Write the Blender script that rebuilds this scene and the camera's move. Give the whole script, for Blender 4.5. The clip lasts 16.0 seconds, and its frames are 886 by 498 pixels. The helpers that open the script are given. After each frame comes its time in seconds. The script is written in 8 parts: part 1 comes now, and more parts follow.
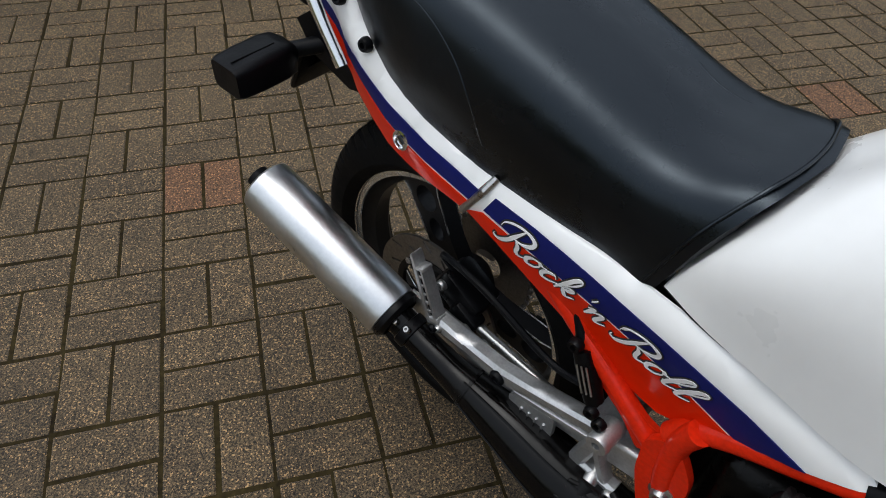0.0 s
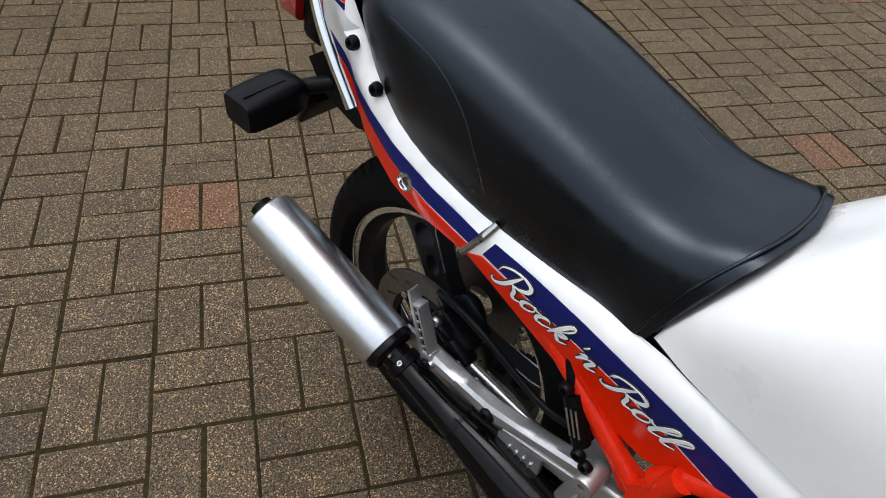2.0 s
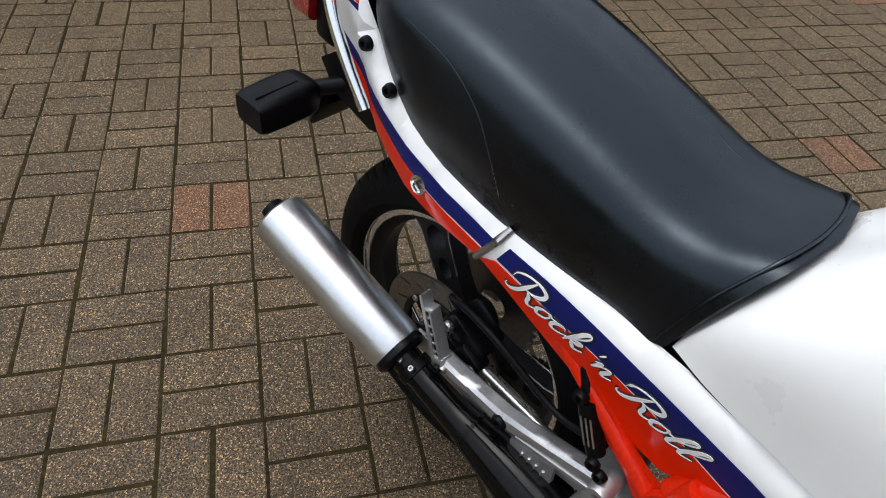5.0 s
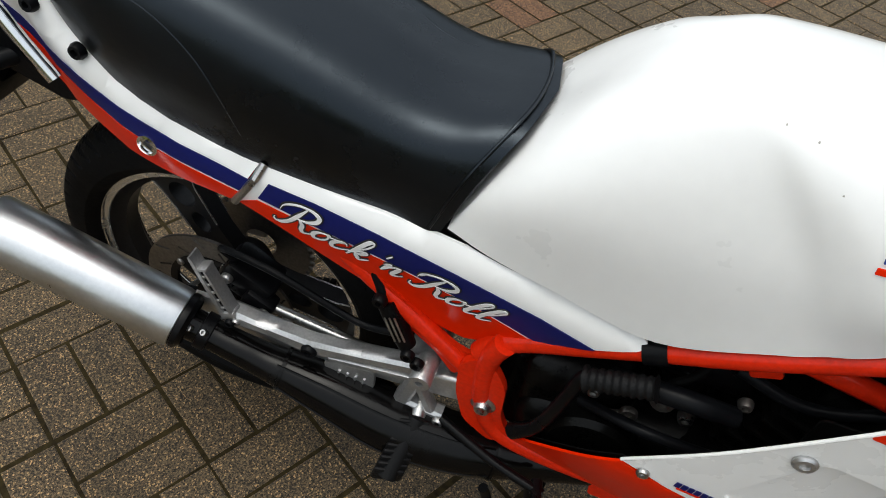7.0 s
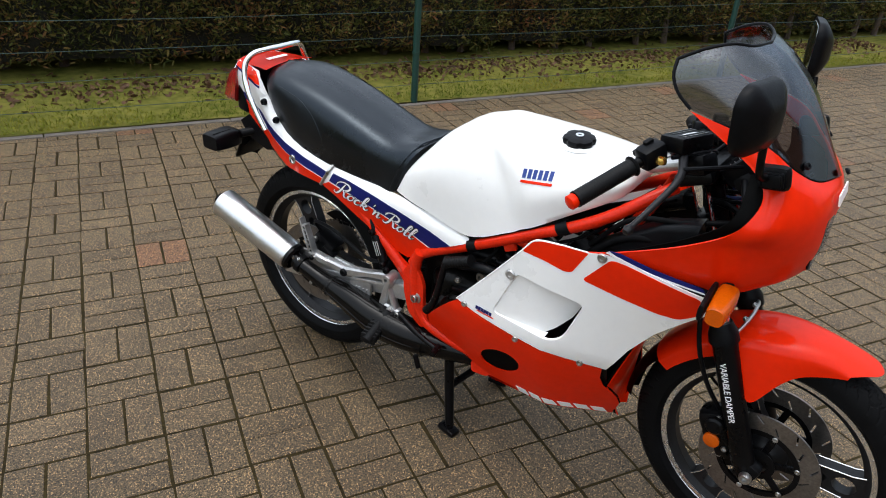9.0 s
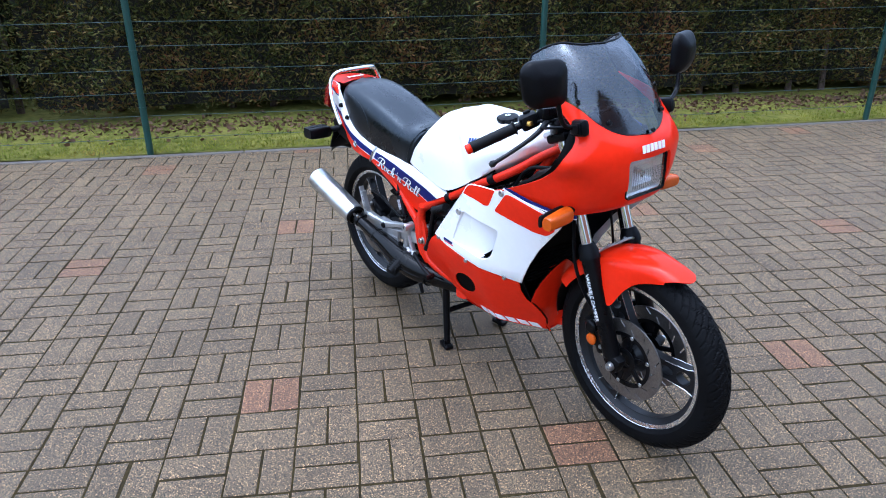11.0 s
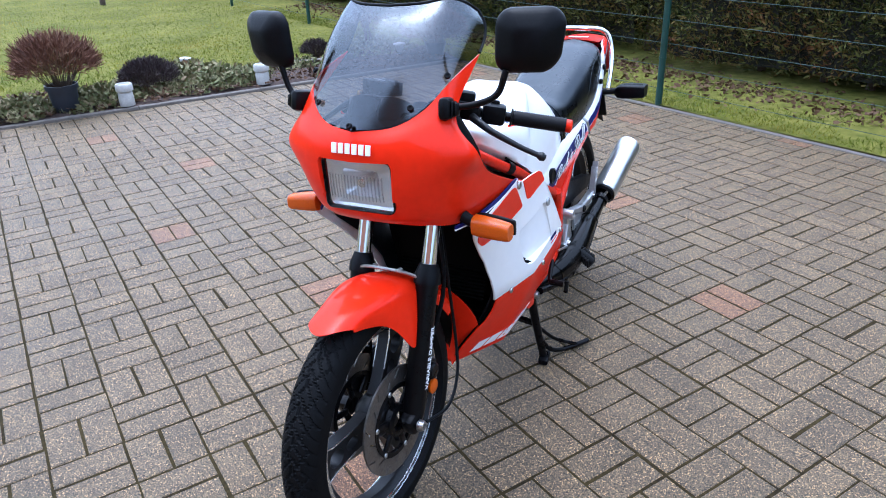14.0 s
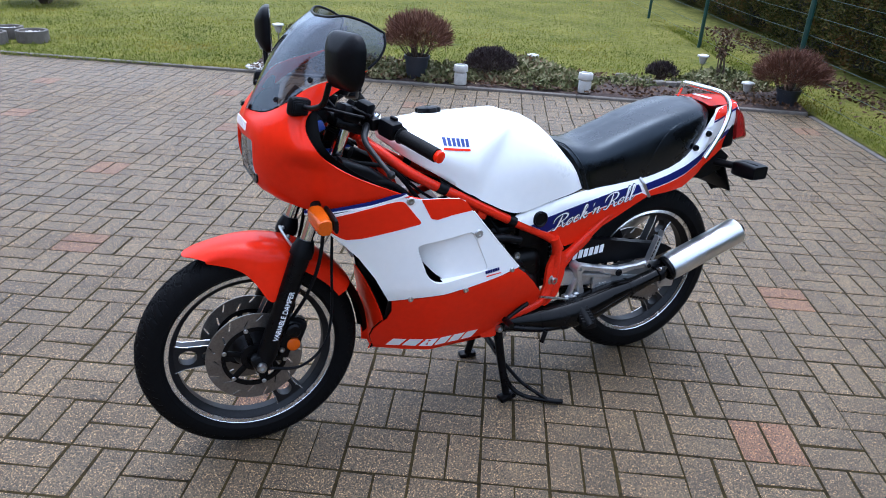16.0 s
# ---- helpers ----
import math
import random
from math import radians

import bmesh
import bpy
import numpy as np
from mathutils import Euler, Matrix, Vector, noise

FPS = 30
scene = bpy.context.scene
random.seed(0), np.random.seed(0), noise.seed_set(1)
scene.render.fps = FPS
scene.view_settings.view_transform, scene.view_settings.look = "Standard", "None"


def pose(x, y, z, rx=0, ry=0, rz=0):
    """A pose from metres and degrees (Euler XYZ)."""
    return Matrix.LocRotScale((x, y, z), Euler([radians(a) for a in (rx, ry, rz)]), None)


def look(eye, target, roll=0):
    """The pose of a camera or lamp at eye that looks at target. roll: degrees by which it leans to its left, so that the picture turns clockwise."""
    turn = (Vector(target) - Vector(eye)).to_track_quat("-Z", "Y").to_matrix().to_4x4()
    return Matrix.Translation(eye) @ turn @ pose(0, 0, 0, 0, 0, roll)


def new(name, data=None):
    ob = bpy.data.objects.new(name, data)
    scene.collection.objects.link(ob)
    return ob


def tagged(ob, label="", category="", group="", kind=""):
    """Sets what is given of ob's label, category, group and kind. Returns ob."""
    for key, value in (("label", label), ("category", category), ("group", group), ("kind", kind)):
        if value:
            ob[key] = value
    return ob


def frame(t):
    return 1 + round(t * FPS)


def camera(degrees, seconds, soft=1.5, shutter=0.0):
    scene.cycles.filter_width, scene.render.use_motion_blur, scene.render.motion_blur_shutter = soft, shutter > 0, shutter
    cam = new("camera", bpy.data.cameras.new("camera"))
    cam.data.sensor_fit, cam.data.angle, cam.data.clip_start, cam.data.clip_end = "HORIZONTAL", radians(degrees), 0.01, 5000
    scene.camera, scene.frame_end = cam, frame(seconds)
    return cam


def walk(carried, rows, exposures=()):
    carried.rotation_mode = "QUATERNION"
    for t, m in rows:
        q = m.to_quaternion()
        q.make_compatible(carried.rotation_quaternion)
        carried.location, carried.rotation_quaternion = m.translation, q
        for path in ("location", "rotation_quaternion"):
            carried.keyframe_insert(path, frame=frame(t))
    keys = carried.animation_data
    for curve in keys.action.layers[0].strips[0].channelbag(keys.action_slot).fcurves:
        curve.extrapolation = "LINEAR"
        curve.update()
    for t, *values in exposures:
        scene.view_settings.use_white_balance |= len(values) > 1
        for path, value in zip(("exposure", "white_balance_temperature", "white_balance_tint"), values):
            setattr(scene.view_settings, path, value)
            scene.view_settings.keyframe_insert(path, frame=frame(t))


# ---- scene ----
cam = camera(64.0, 16.0, 1.0, 0.0)
PATH = [
    (0, (0.288, 0.127, 1.221), (0.712, 1.491, -0.178), 2.9),
    (0.5, (0.289, 0.12, 1.215), (0.67, 1.459, -0.221), 5.5),
    (1, (0.264, 0.119, 1.25), (0.711, 1.495, -0.131), 5.1),
    (1.5, (0.264, 0.128, 1.249), (0.734, 1.509, -0.119), 6.7),
    (2, (0.269, 0.126, 1.255), (0.739, 1.526, -0.094), 6.4),
    (2.5, (0.265, 0.124, 1.253), (0.747, 1.521, -0.095), 6.8),
    (3, (0.258, 0.129, 1.254), (0.718, 1.531, -0.096), 7.0),
    (3.5, (0.258, 0.133, 1.253), (0.721, 1.542, -0.089), 6.3),
    (6, (0.304, 0.164, 1.237), (0.709, 1.55, -0.147), 5.2),
    (6.5, (0.35, 0.18, 1.221), (0.802, 1.418, -0.284), 1.1),
    (7, (0.248, 0.154, 1.258), (1.239, 1.091, -0.205), 8.9),
    (7.5, (0.15, -0.07, 1.344), (1.268, 0.932, 0.022), 8.7),
    (8, (0.056, -0.425, 1.426), (1.1, 0.76, 0.199), 4.0),
    (8.5, (-0.047, -0.757, 1.438), (0.888, 0.646, 0.362), 7.3),
    (8.7, (-0.032, -0.88, 1.447), (0.849, 0.607, 0.44), 6.1),
    (10.8, (0.323, -2.027, 1.48), (0.65, -0.231, 0.663), 0.8),
    (11, (0.428, -2.056, 1.486), (0.67, -0.242, 0.678), -0.1),
    (11.5, (0.754, -1.954, 1.46), (0.68, -0.15, 0.601), -0.7),
    (12, (1.144, -1.831, 1.455), (0.754, -0.056, 0.619), -2.5),
    (12.5, (1.521, -1.699, 1.455), (0.763, -0.06, 0.595), -1.0),
    (13, (1.861, -1.429, 1.456), (0.841, 0.029, 0.543), -2.3),
    (13.5, (2.224, -1.223, 1.452), (0.862, -0.041, 0.587), -2.4),
    (14, (2.526, -0.845, 1.398), (0.993, 0.099, 0.528), -2.3),
    (14.5, (2.684, -0.506, 1.4), (1.01, 0.173, 0.541), 0.9),
    (15, (2.896, -0.197, 1.438), (1.135, 0.137, 0.55), 1.3),
    (15.5, (2.88, 0.07, 1.444), (1.089, 0.236, 0.568), 4.0),
    (16, (2.946, 0.357, 1.454), (1.14, 0.247, 0.601), 3.0),
]
EXPOSURES = [(0.0, 0.08, 6500.0, 6.0), (0.5, 0.32, 6500.0, 7.0), (1.2, 0.48, 6520.0, 7.5), (6.0, 0.46, 6520.0, 7.5), (7.0, 0.23, 6850.0, 4.0), (7.5, 0.11, 7250.0, 5.0), (8.0, 0.06, 6600.0, 6.0), (8.6, 0.47, 6600.0, 6.0), (10.8, 1.38, 5150.0, 10.0), (12.0, 1.56, 5050.0, 10.0), (13.5, 1.68, 5100.0, 10.0), (14.5, 1.55, 5200.0, 10.0), (16.0, 1.27, 5350.0, 10.0)]
walk(cam, [(t, look(eye, target, roll)) for t, eye, target, roll in PATH], EXPOSURES)

# ---- daylight: a bright overcast sky ----
world = bpy.data.worlds.new("overcast_sky")
scene.world = world
world.use_nodes = True
wn = world.node_tree
wn.nodes.clear()
sky = wn.nodes.new("ShaderNodeTexSky")
sky.sky_type = "NISHITA"
sky.sun_disc = False
sky.sun_elevation = radians(77)
sky.sun_rotation = radians(-85)
sky.air_density = 1.5
sky.dust_density = 6.0
sky.ozone_density = 1.0
pale = wn.nodes.new("ShaderNodeHueSaturation")
pale.inputs["Saturation"].default_value = 0.55
back = wn.nodes.new("ShaderNodeBackground")
back.inputs["Strength"].default_value = 0.13
wout = wn.nodes.new("ShaderNodeOutputWorld")
wn.links.new(sky.outputs[0], pale.inputs["Color"])
cool = wn.nodes.new("ShaderNodeMix")
cool.data_type = "RGBA"
cool.blend_type = "MULTIPLY"
cool.inputs["Factor"].default_value = 1.0
cool.inputs["B"].default_value = (0.94, 1.0, 1.11, 1)
wn.links.new(pale.outputs[0], cool.inputs["A"])
wn.links.new(cool.outputs["Result"], back.inputs["Color"])
wn.links.new(back.outputs[0], wout.inputs["Surface"])

sun = new("sun", bpy.data.lights.new("sun", "SUN"))
sun.data.energy = 0.8
sun.data.angle = radians(150)
sun.data.color = (1.0, 0.985, 0.96)
sun.matrix_world = look((0, 0, 10), (2.0, -0.2, 0))


# ---- materials ----
def mat(name, color, rough=0.5, metal=0.0, coat=0.0, spec=0.5, var=0.0, scale=8.0, bump=0.0, bump_scale=60.0, rough_var=0.0, second=None, trans=0.0, ior=1.5, obj_rand=0.0, coords="Object"):
    """A node material: two scales of noise move colour and roughness, a third makes relief."""
    m = bpy.data.materials.new(name)
    m.use_nodes = True
    nt = m.node_tree
    b = nt.nodes["Principled BSDF"]
    b.inputs["Roughness"].default_value = rough
    b.inputs["Metallic"].default_value = metal
    b.inputs["Coat Weight"].default_value = coat
    b.inputs["Coat Roughness"].default_value = 0.06
    b.inputs["Specular IOR Level"].default_value = spec
    b.inputs["Transmission Weight"].default_value = trans
    b.inputs["IOR"].default_value = ior
    b.inputs["Base Color"].default_value = (*color, 1)
    tc = nt.nodes.new("ShaderNodeTexCoord")
    if var > 0 or second:
        n1 = nt.nodes.new("ShaderNodeTexNoise")
        n1.inputs["Scale"].default_value = scale
        n1.inputs["Detail"].default_value = 6
        n1.inputs["Roughness"].default_value = 0.62
        nt.links.new(tc.outputs[coords], n1.inputs["Vector"])
        n2 = nt.nodes.new("ShaderNodeTexNoise")
        n2.inputs["Scale"].default_value = scale * 11
        n2.inputs["Detail"].default_value = 3
        nt.links.new(tc.outputs[coords], n2.inputs["Vector"])
        mixn = nt.nodes.new("ShaderNodeMath")
        mixn.operation = "MULTIPLY_ADD"
        mixn.inputs[1].default_value = 0.5
        half = nt.nodes.new("ShaderNodeMath")
        half.operation = "MULTIPLY"
        half.inputs[1].default_value = 0.5
        nt.links.new(n1.outputs[0], half.inputs[0])
        nt.links.new(n2.outputs[0], mixn.inputs[0])
        nt.links.new(half.outputs[0], mixn.inputs[2])
        ramp = nt.nodes.new("ShaderNodeValToRGB")
        lo = tuple(c * (1 - var) for c in color)
        hi = second if second else tuple(min(1, c * (1 + var)) for c in color)
        ramp.color_ramp.elements[0].position = 0.36
        ramp.color_ramp.elements[0].color = (*lo, 1)
        ramp.color_ramp.elements[1].position = 0.64
        ramp.color_ramp.elements[1].color = (*hi, 1)
        nt.links.new(mixn.outputs[0], ramp.inputs[0])
        out = ramp.outputs[0]
        if obj_rand > 0:
            oi = nt.nodes.new("ShaderNodeObjectInfo")
            mr = nt.nodes.new("ShaderNodeMapRange")
            mr.inputs[3].default_value = 1 - obj_rand
            mr.inputs[4].default_value = 1 + obj_rand
            nt.links.new(oi.outputs["Random"], mr.inputs[0])
            hs = nt.nodes.new("ShaderNodeHueSaturation")
            nt.links.new(mr.outputs[0], hs.inputs["Value"])
            nt.links.new(out, hs.inputs["Color"])
            out = hs.outputs[0]
        nt.links.new(out, b.inputs["Base Color"])
        if rough_var > 0:
            mr = nt.nodes.new("ShaderNodeMapRange")
            mr.inputs[1].default_value = 0.3
            mr.inputs[2].default_value = 0.7
            mr.inputs[3].default_value = max(0.02, rough - rough_var)
            mr.inputs[4].default_value = min(1, rough + rough_var)
            nt.links.new(n1.outputs[0], mr.inputs[0])
            nt.links.new(mr.outputs[0], b.inputs["Roughness"])
    if bump > 0:
        n3 = nt.nodes.new("ShaderNodeTexNoise")
        n3.inputs["Scale"].default_value = bump_scale
        n3.inputs["Detail"].default_value = 4
        nt.links.new(tc.outputs[coords], n3.inputs["Vector"])
        bp = nt.nodes.new("ShaderNodeBump")
        bp.inputs["Strength"].default_value = bump
        bp.inputs["Distance"].default_value = 0.004
        nt.links.new(n3.outputs[0], bp.inputs["Height"])
        nt.links.new(bp.outputs[0], b.inputs["Normal"])
    return m


def paver_mat(name, dark, light, island):
    """Exposed-aggregate concrete: a grey-brown body, pale and dark grit, a tint of its own for each paver, moss towards the joints."""
    m = bpy.data.materials.new(name)
    m.use_nodes = True
    nt = m.node_tree
    b = nt.nodes["Principled BSDF"]
    b.inputs["Roughness"].default_value = 0.8
    b.inputs["Specular IOR Level"].default_value = 0.42
    geo = nt.nodes.new("ShaderNodeNewGeometry")
    grit = nt.nodes.new("ShaderNodeTexVoronoi")
    grit.inputs["Scale"].default_value = 400
    nt.links.new(geo.outputs["Position"], grit.inputs["Vector"])
    body = nt.nodes.new("ShaderNodeTexNoise")
    body.inputs["Scale"].default_value = 3.2
    body.inputs["Detail"].default_value = 9
    body.inputs["Roughness"].default_value = 0.68
    nt.links.new(geo.outputs["Position"], body.inputs["Vector"])
    fine = nt.nodes.new("ShaderNodeTexNoise")
    fine.inputs["Scale"].default_value = 240
    fine.inputs["Detail"].default_value = 4
    fine.inputs["Roughness"].default_value = 0.75
    nt.links.new(geo.outputs["Position"], fine.inputs["Vector"])
    r1 = nt.nodes.new("ShaderNodeValToRGB")
    r1.color_ramp.elements[0].position = 0.455
    r1.color_ramp.elements[0].color = (*dark, 1)
    r1.color_ramp.elements[1].position = 0.548
    r1.color_ramp.elements[1].color = (*light, 1)
    add = nt.nodes.new("ShaderNodeMath")
    add.operation = "MULTIPLY_ADD"
    add.inputs[1].default_value = 0.84
    h = nt.nodes.new("ShaderNodeMath")
    h.operation = "MULTIPLY"
    h.inputs[1].default_value = 0.16
    nt.links.new(body.outputs[0], h.inputs[0])
    nt.links.new(fine.outputs[0], add.inputs[0])
    nt.links.new(h.outputs[0], add.inputs[2])
    nt.links.new(add.outputs[0], r1.inputs[0])
    # pale grains
    gr = nt.nodes.new("ShaderNodeValToRGB")
    gr.color_ramp.elements[0].position = 0.885
    gr.color_ramp.elements[0].color = (0, 0, 0, 1)
    gr.color_ramp.elements[1].position = 0.93
    gr.color_ramp.elements[1].color = (1, 1, 1, 1)
    sep = nt.nodes.new("ShaderNodeSeparateColor")
    nt.links.new(grit.outputs["Color"], sep.inputs[0])
    nt.links.new(sep.outputs[0], gr.inputs[0])
    mix = nt.nodes.new("ShaderNodeMix")
    mix.data_type = "RGBA"
    mix.inputs["B"].default_value = (min(0.6, light[0] * 2.9), min(0.6, light[1] * 2.65), min(0.6, light[2] * 2.3), 1)
    nt.links.new(gr.outputs[0], mix.inputs["Factor"])
    nt.links.new(r1.outputs[0], mix.inputs["A"])
    gd = nt.nodes.new("ShaderNodeValToRGB")
    gd.color_ramp.elements[0].position = 0.10
    gd.color_ramp.elements[0].color = (0.12, 0.12, 0.12, 1)
    gd.color_ramp.elements[1].position = 0.36
    gd.color_ramp.elements[1].color = (1, 1, 1, 1)
    nt.links.new(sep.outputs[1], gd.inputs[0])
    mul = nt.nodes.new("ShaderNodeMix")
    mul.data_type = "RGBA"
    mul.blend_type = "MULTIPLY"
    mul.inputs["Factor"].default_value = 1.0
    nt.links.new(mix.outputs["Result"], mul.inputs["A"])
    nt.links.new(gd.outputs[0], mul.inputs["B"])
    # each paver a little lighter, darker, redder
    hs = nt.nodes.new("ShaderNodeHueSaturation")
    mr = nt.nodes.new("ShaderNodeMapRange")
    mr.inputs[3].default_value = 0.90
    mr.inputs[4].default_value = 1.10
    if island:
        nt.links.new(geo.outputs["Random Per Island"], mr.inputs[0])
    else:
        oi = nt.nodes.new("ShaderNodeObjectInfo")
        nt.links.new(oi.outputs["Random"], mr.inputs[0])
    nt.links.new(mr.outputs[0], hs.inputs["Value"])
    nt.links.new(mul.outputs["Result"], hs.inputs["Color"])
    # broad damp stains
    st = nt.nodes.new("ShaderNodeTexNoise")
    st.inputs["Scale"].default_value = 1.1
    st.inputs["Detail"].default_value = 5
    nt.links.new(geo.outputs["Position"], st.inputs["Vector"])
    sr = nt.nodes.new("ShaderNodeMapRange")
    sr.inputs[1].default_value = 0.35
    sr.inputs[2].default_value = 0.65
    sr.inputs[3].default_value = 0.93
    sr.inputs[4].default_value = 1.05
    nt.links.new(st.outputs[0], sr.inputs[0])
    hs2 = nt.nodes.new("ShaderNodeHueSaturation")
    nt.links.new(sr.outputs[0], hs2.inputs["Value"])
    nt.links.new(hs.outputs[0], hs2.inputs["Color"])
    nt.links.new(hs2.outputs[0], b.inputs["Base Color"])
    rr = nt.nodes.new("ShaderNodeMapRange")
    rr.inputs[1].default_value = 0.35
    rr.inputs[2].default_value = 0.65
    rr.inputs[3].default_value = 0.52
    rr.inputs[4].default_value = 0.64
    nt.links.new(st.outputs[0], rr.inputs[0])
    nt.links.new(rr.outputs[0], b.inputs["Roughness"])
    bp = nt.nodes.new("ShaderNodeBump")
    bp.inputs["Strength"].default_value = 0.9
    bp.inputs["Distance"].default_value = 0.004
    nt.links.new(fine.outputs[0], bp.inputs["Height"])
    nt.links.new(bp.outputs[0], b.inputs["Normal"])
    return m


def see_through(name, tint, rough=0.03, ior=1.45, gloss=(1, 1, 1)):
    """Thin tinted sheet: clear straight through, with a mirror-like gloss that grows at grazing angles."""
    m = bpy.data.materials.new(name)
    m.use_nodes = True
    nt = m.node_tree
    nt.nodes.clear()
    out = nt.nodes.new("ShaderNodeOutputMaterial")
    t = nt.nodes.new("ShaderNodeBsdfTransparent")
    t.inputs[0].default_value = (*tint, 1)
    g = nt.nodes.new("ShaderNodeBsdfGlossy")
    g.inputs["Color"].default_value = (*gloss, 1)
    g.inputs["Roughness"].default_value = rough
    lw = nt.nodes.new("ShaderNodeLayerWeight")
    pw = nt.nodes.new("ShaderNodeMath")
    pw.operation = "POWER"
    pw.inputs[1].default_value = 5.0
    nt.links.new(lw.outputs["Facing"], pw.inputs[0])
    f = nt.nodes.new("ShaderNodeMath")
    f.operation = "MULTIPLY_ADD"
    f0 = ((ior - 1) / (ior + 1)) ** 2
    f.inputs[1].default_value = 1 - f0
    f.inputs[2].default_value = f0
    nt.links.new(pw.outputs[0], f.inputs[0])
    mx = nt.nodes.new("ShaderNodeMixShader")
    nt.links.new(f.outputs[0], mx.inputs[0])
    nt.links.new(t.outputs[0], mx.inputs[1])
    nt.links.new(g.outputs[0], mx.inputs[2])
    nt.links.new(mx.outputs[0], out.inputs[0])
    return m


RED = mat("orange_red_paint", (0.74, 0.0190, 0.0013), 0.40, coat=0.30, spec=0.05, var=0.05, scale=5, rough_var=0.06, bump=0.015, bump_scale=30)
FRAME_RED = mat("red_frame_paint", (0.62, 0.020, 0.004), 0.40, coat=0.35, spec=0.06, var=0.16, scale=14, rough_var=0.12, bump=0.05)
WHITE = mat("white_paint", (0.87, 0.865, 0.85), 0.3, coat=0.5, var=0.015, scale=4, rough_var=0.05, bump=0.008, bump_scale=25)
NAVY = mat("navy_stripe_film", (0.006, 0.010, 0.105), 0.5, spec=0.2, var=0.1, scale=10)
BLUE = mat("blue_film", (0.008, 0.035, 0.22), 0.4, var=0.1, scale=10)
FILM_WHITE = mat("white_film", (0.88, 0.88, 0.88), 0.4, var=0.04, scale=20)
FILM_BLACK = mat("black_film", (0.012, 0.012, 0.013), 0.45, var=0.1, scale=20)
VINYL = mat("black_seat_vinyl", (0.0014, 0.0017, 0.0026), 0.30, spec=0.46, var=0.3, scale=6, rough_var=0.16, bump=0.10, bump_scale=48)
VINYL.node_tree.nodes["Principled BSDF"].inputs["Specular Tint"].default_value = (0.72, 0.86, 1.0, 1)
PLASTIC = mat("black_plastic", (0.0034, 0.0037, 0.0046), 0.40, spec=0.11, var=0.25, scale=18, rough_var=0.08, bump=0.06, bump_scale=180)
RUBBER = mat("tyre_rubber", (0.0032, 0.0033, 0.0037), 0.6, spec=0.09, var=0.3, scale=16, rough_var=0.1, bump=0.12, bump_scale=120)
GRIP = mat("grip_rubber", (0.0042, 0.0043, 0.0047), 0.55, spec=0.16, var=0.3, scale=30, bump=0.25, bump_scale=240)
BLACK_PAINT = mat("satin_black_paint", (0.0026, 0.0026, 0.0031), 0.32, spec=0.13, var=0.3, scale=20, rough_var=0.12, bump=0.05)
PIPE = mat("black_exhaust_enamel", (0.0024, 0.0022, 0.0022), 0.17, spec=0.18, var=0.45, scale=13, rough_var=0.14, bump=0.10, bump_scale=45)
ENGINE = mat("oily_black_engine_paint", (0.0022, 0.0021, 0.0020), 0.34, spec=0.13, var=0.5, scale=22, rough_var=0.15, bump=0.25, bump_scale=70)
ALU = mat("cast_aluminium", (0.50, 0.50, 0.50), 0.40, metal=0.85, var=0.14, scale=24, rough_var=0.1, bump=0.06, bump_scale=150)
SILENCER = mat("brushed_aluminium", (0.66, 0.67, 0.68), 0.34, metal=1.0, var=0.06, scale=14, rough_var=0.07, bump=0.03, bump_scale=200)
CHROME = mat("chrome", (0.80, 0.81, 0.82), 0.10, metal=1.0, var=0.04, scale=20, rough_var=0.05)
STEEL = mat("zinc_steel", (0.45, 0.45, 0.44), 0.33, metal=1.0, var=0.2, scale=40, rough_var=0.1)
DISC = mat("brake_disc_steel", (0.20, 0.185, 0.17), 0.38, metal=0.9, var=0.25, scale=18, rough_var=0.1, bump=0.04)
RIM_LIP = mat("polished_rim_lip", (0.82, 0.82, 0.82), 0.24, metal=0.95, var=0.10, scale=18, rough_var=0.08)
RIM_GREY = mat("grey_rim_lip", (0.40, 0.385, 0.355), 0.36, metal=0.85, var=0.2, scale=18, rough_var=0.1)
SPOKE = mat("graphite_wheel_paint", (0.011, 0.011, 0.012), 0.40, metal=0.1, spec=0.25, var=0.25, scale=16, rough_var=0.1, bump=0.04)
BRASS = mat("gold_anodised", (0.75, 0.48, 0.12), 0.25, metal=1.0, var=0.1, scale=40)
AMBER = mat("amber_lens", (0.56, 0.088, 0.001), 0.24, coat=0.25, spec=0.2, trans=0.12, var=0.12, scale=30, bump=0.15, bump_scale=130)
RED_LENS = mat("dark_red_lens", (0.36, 0.018, 0.016), 0.14, coat=0.8, trans=0.2, var=0.1, scale=30, bump=0.06, bump_scale=110)
REFLECTOR = mat("lamp_reflector", (0.86, 0.87, 0.88), 0.24, metal=0.62, var=0.05, scale=20, bump=0.6, bump_scale=34)
LAMP_GLASS = see_through("ribbed_lamp_glass", (0.84, 0.85, 0.86), 0.20, 1.9)
SCREEN = see_through("smoked_screen", (0.25, 0.25, 0.275), 0.14, 1.90, (0.80, 0.85, 0.92))
RAD = mat("black_radiator", (0.0022, 0.0022, 0.0022), 0.75, spec=0.05, var=0.4, scale=60)

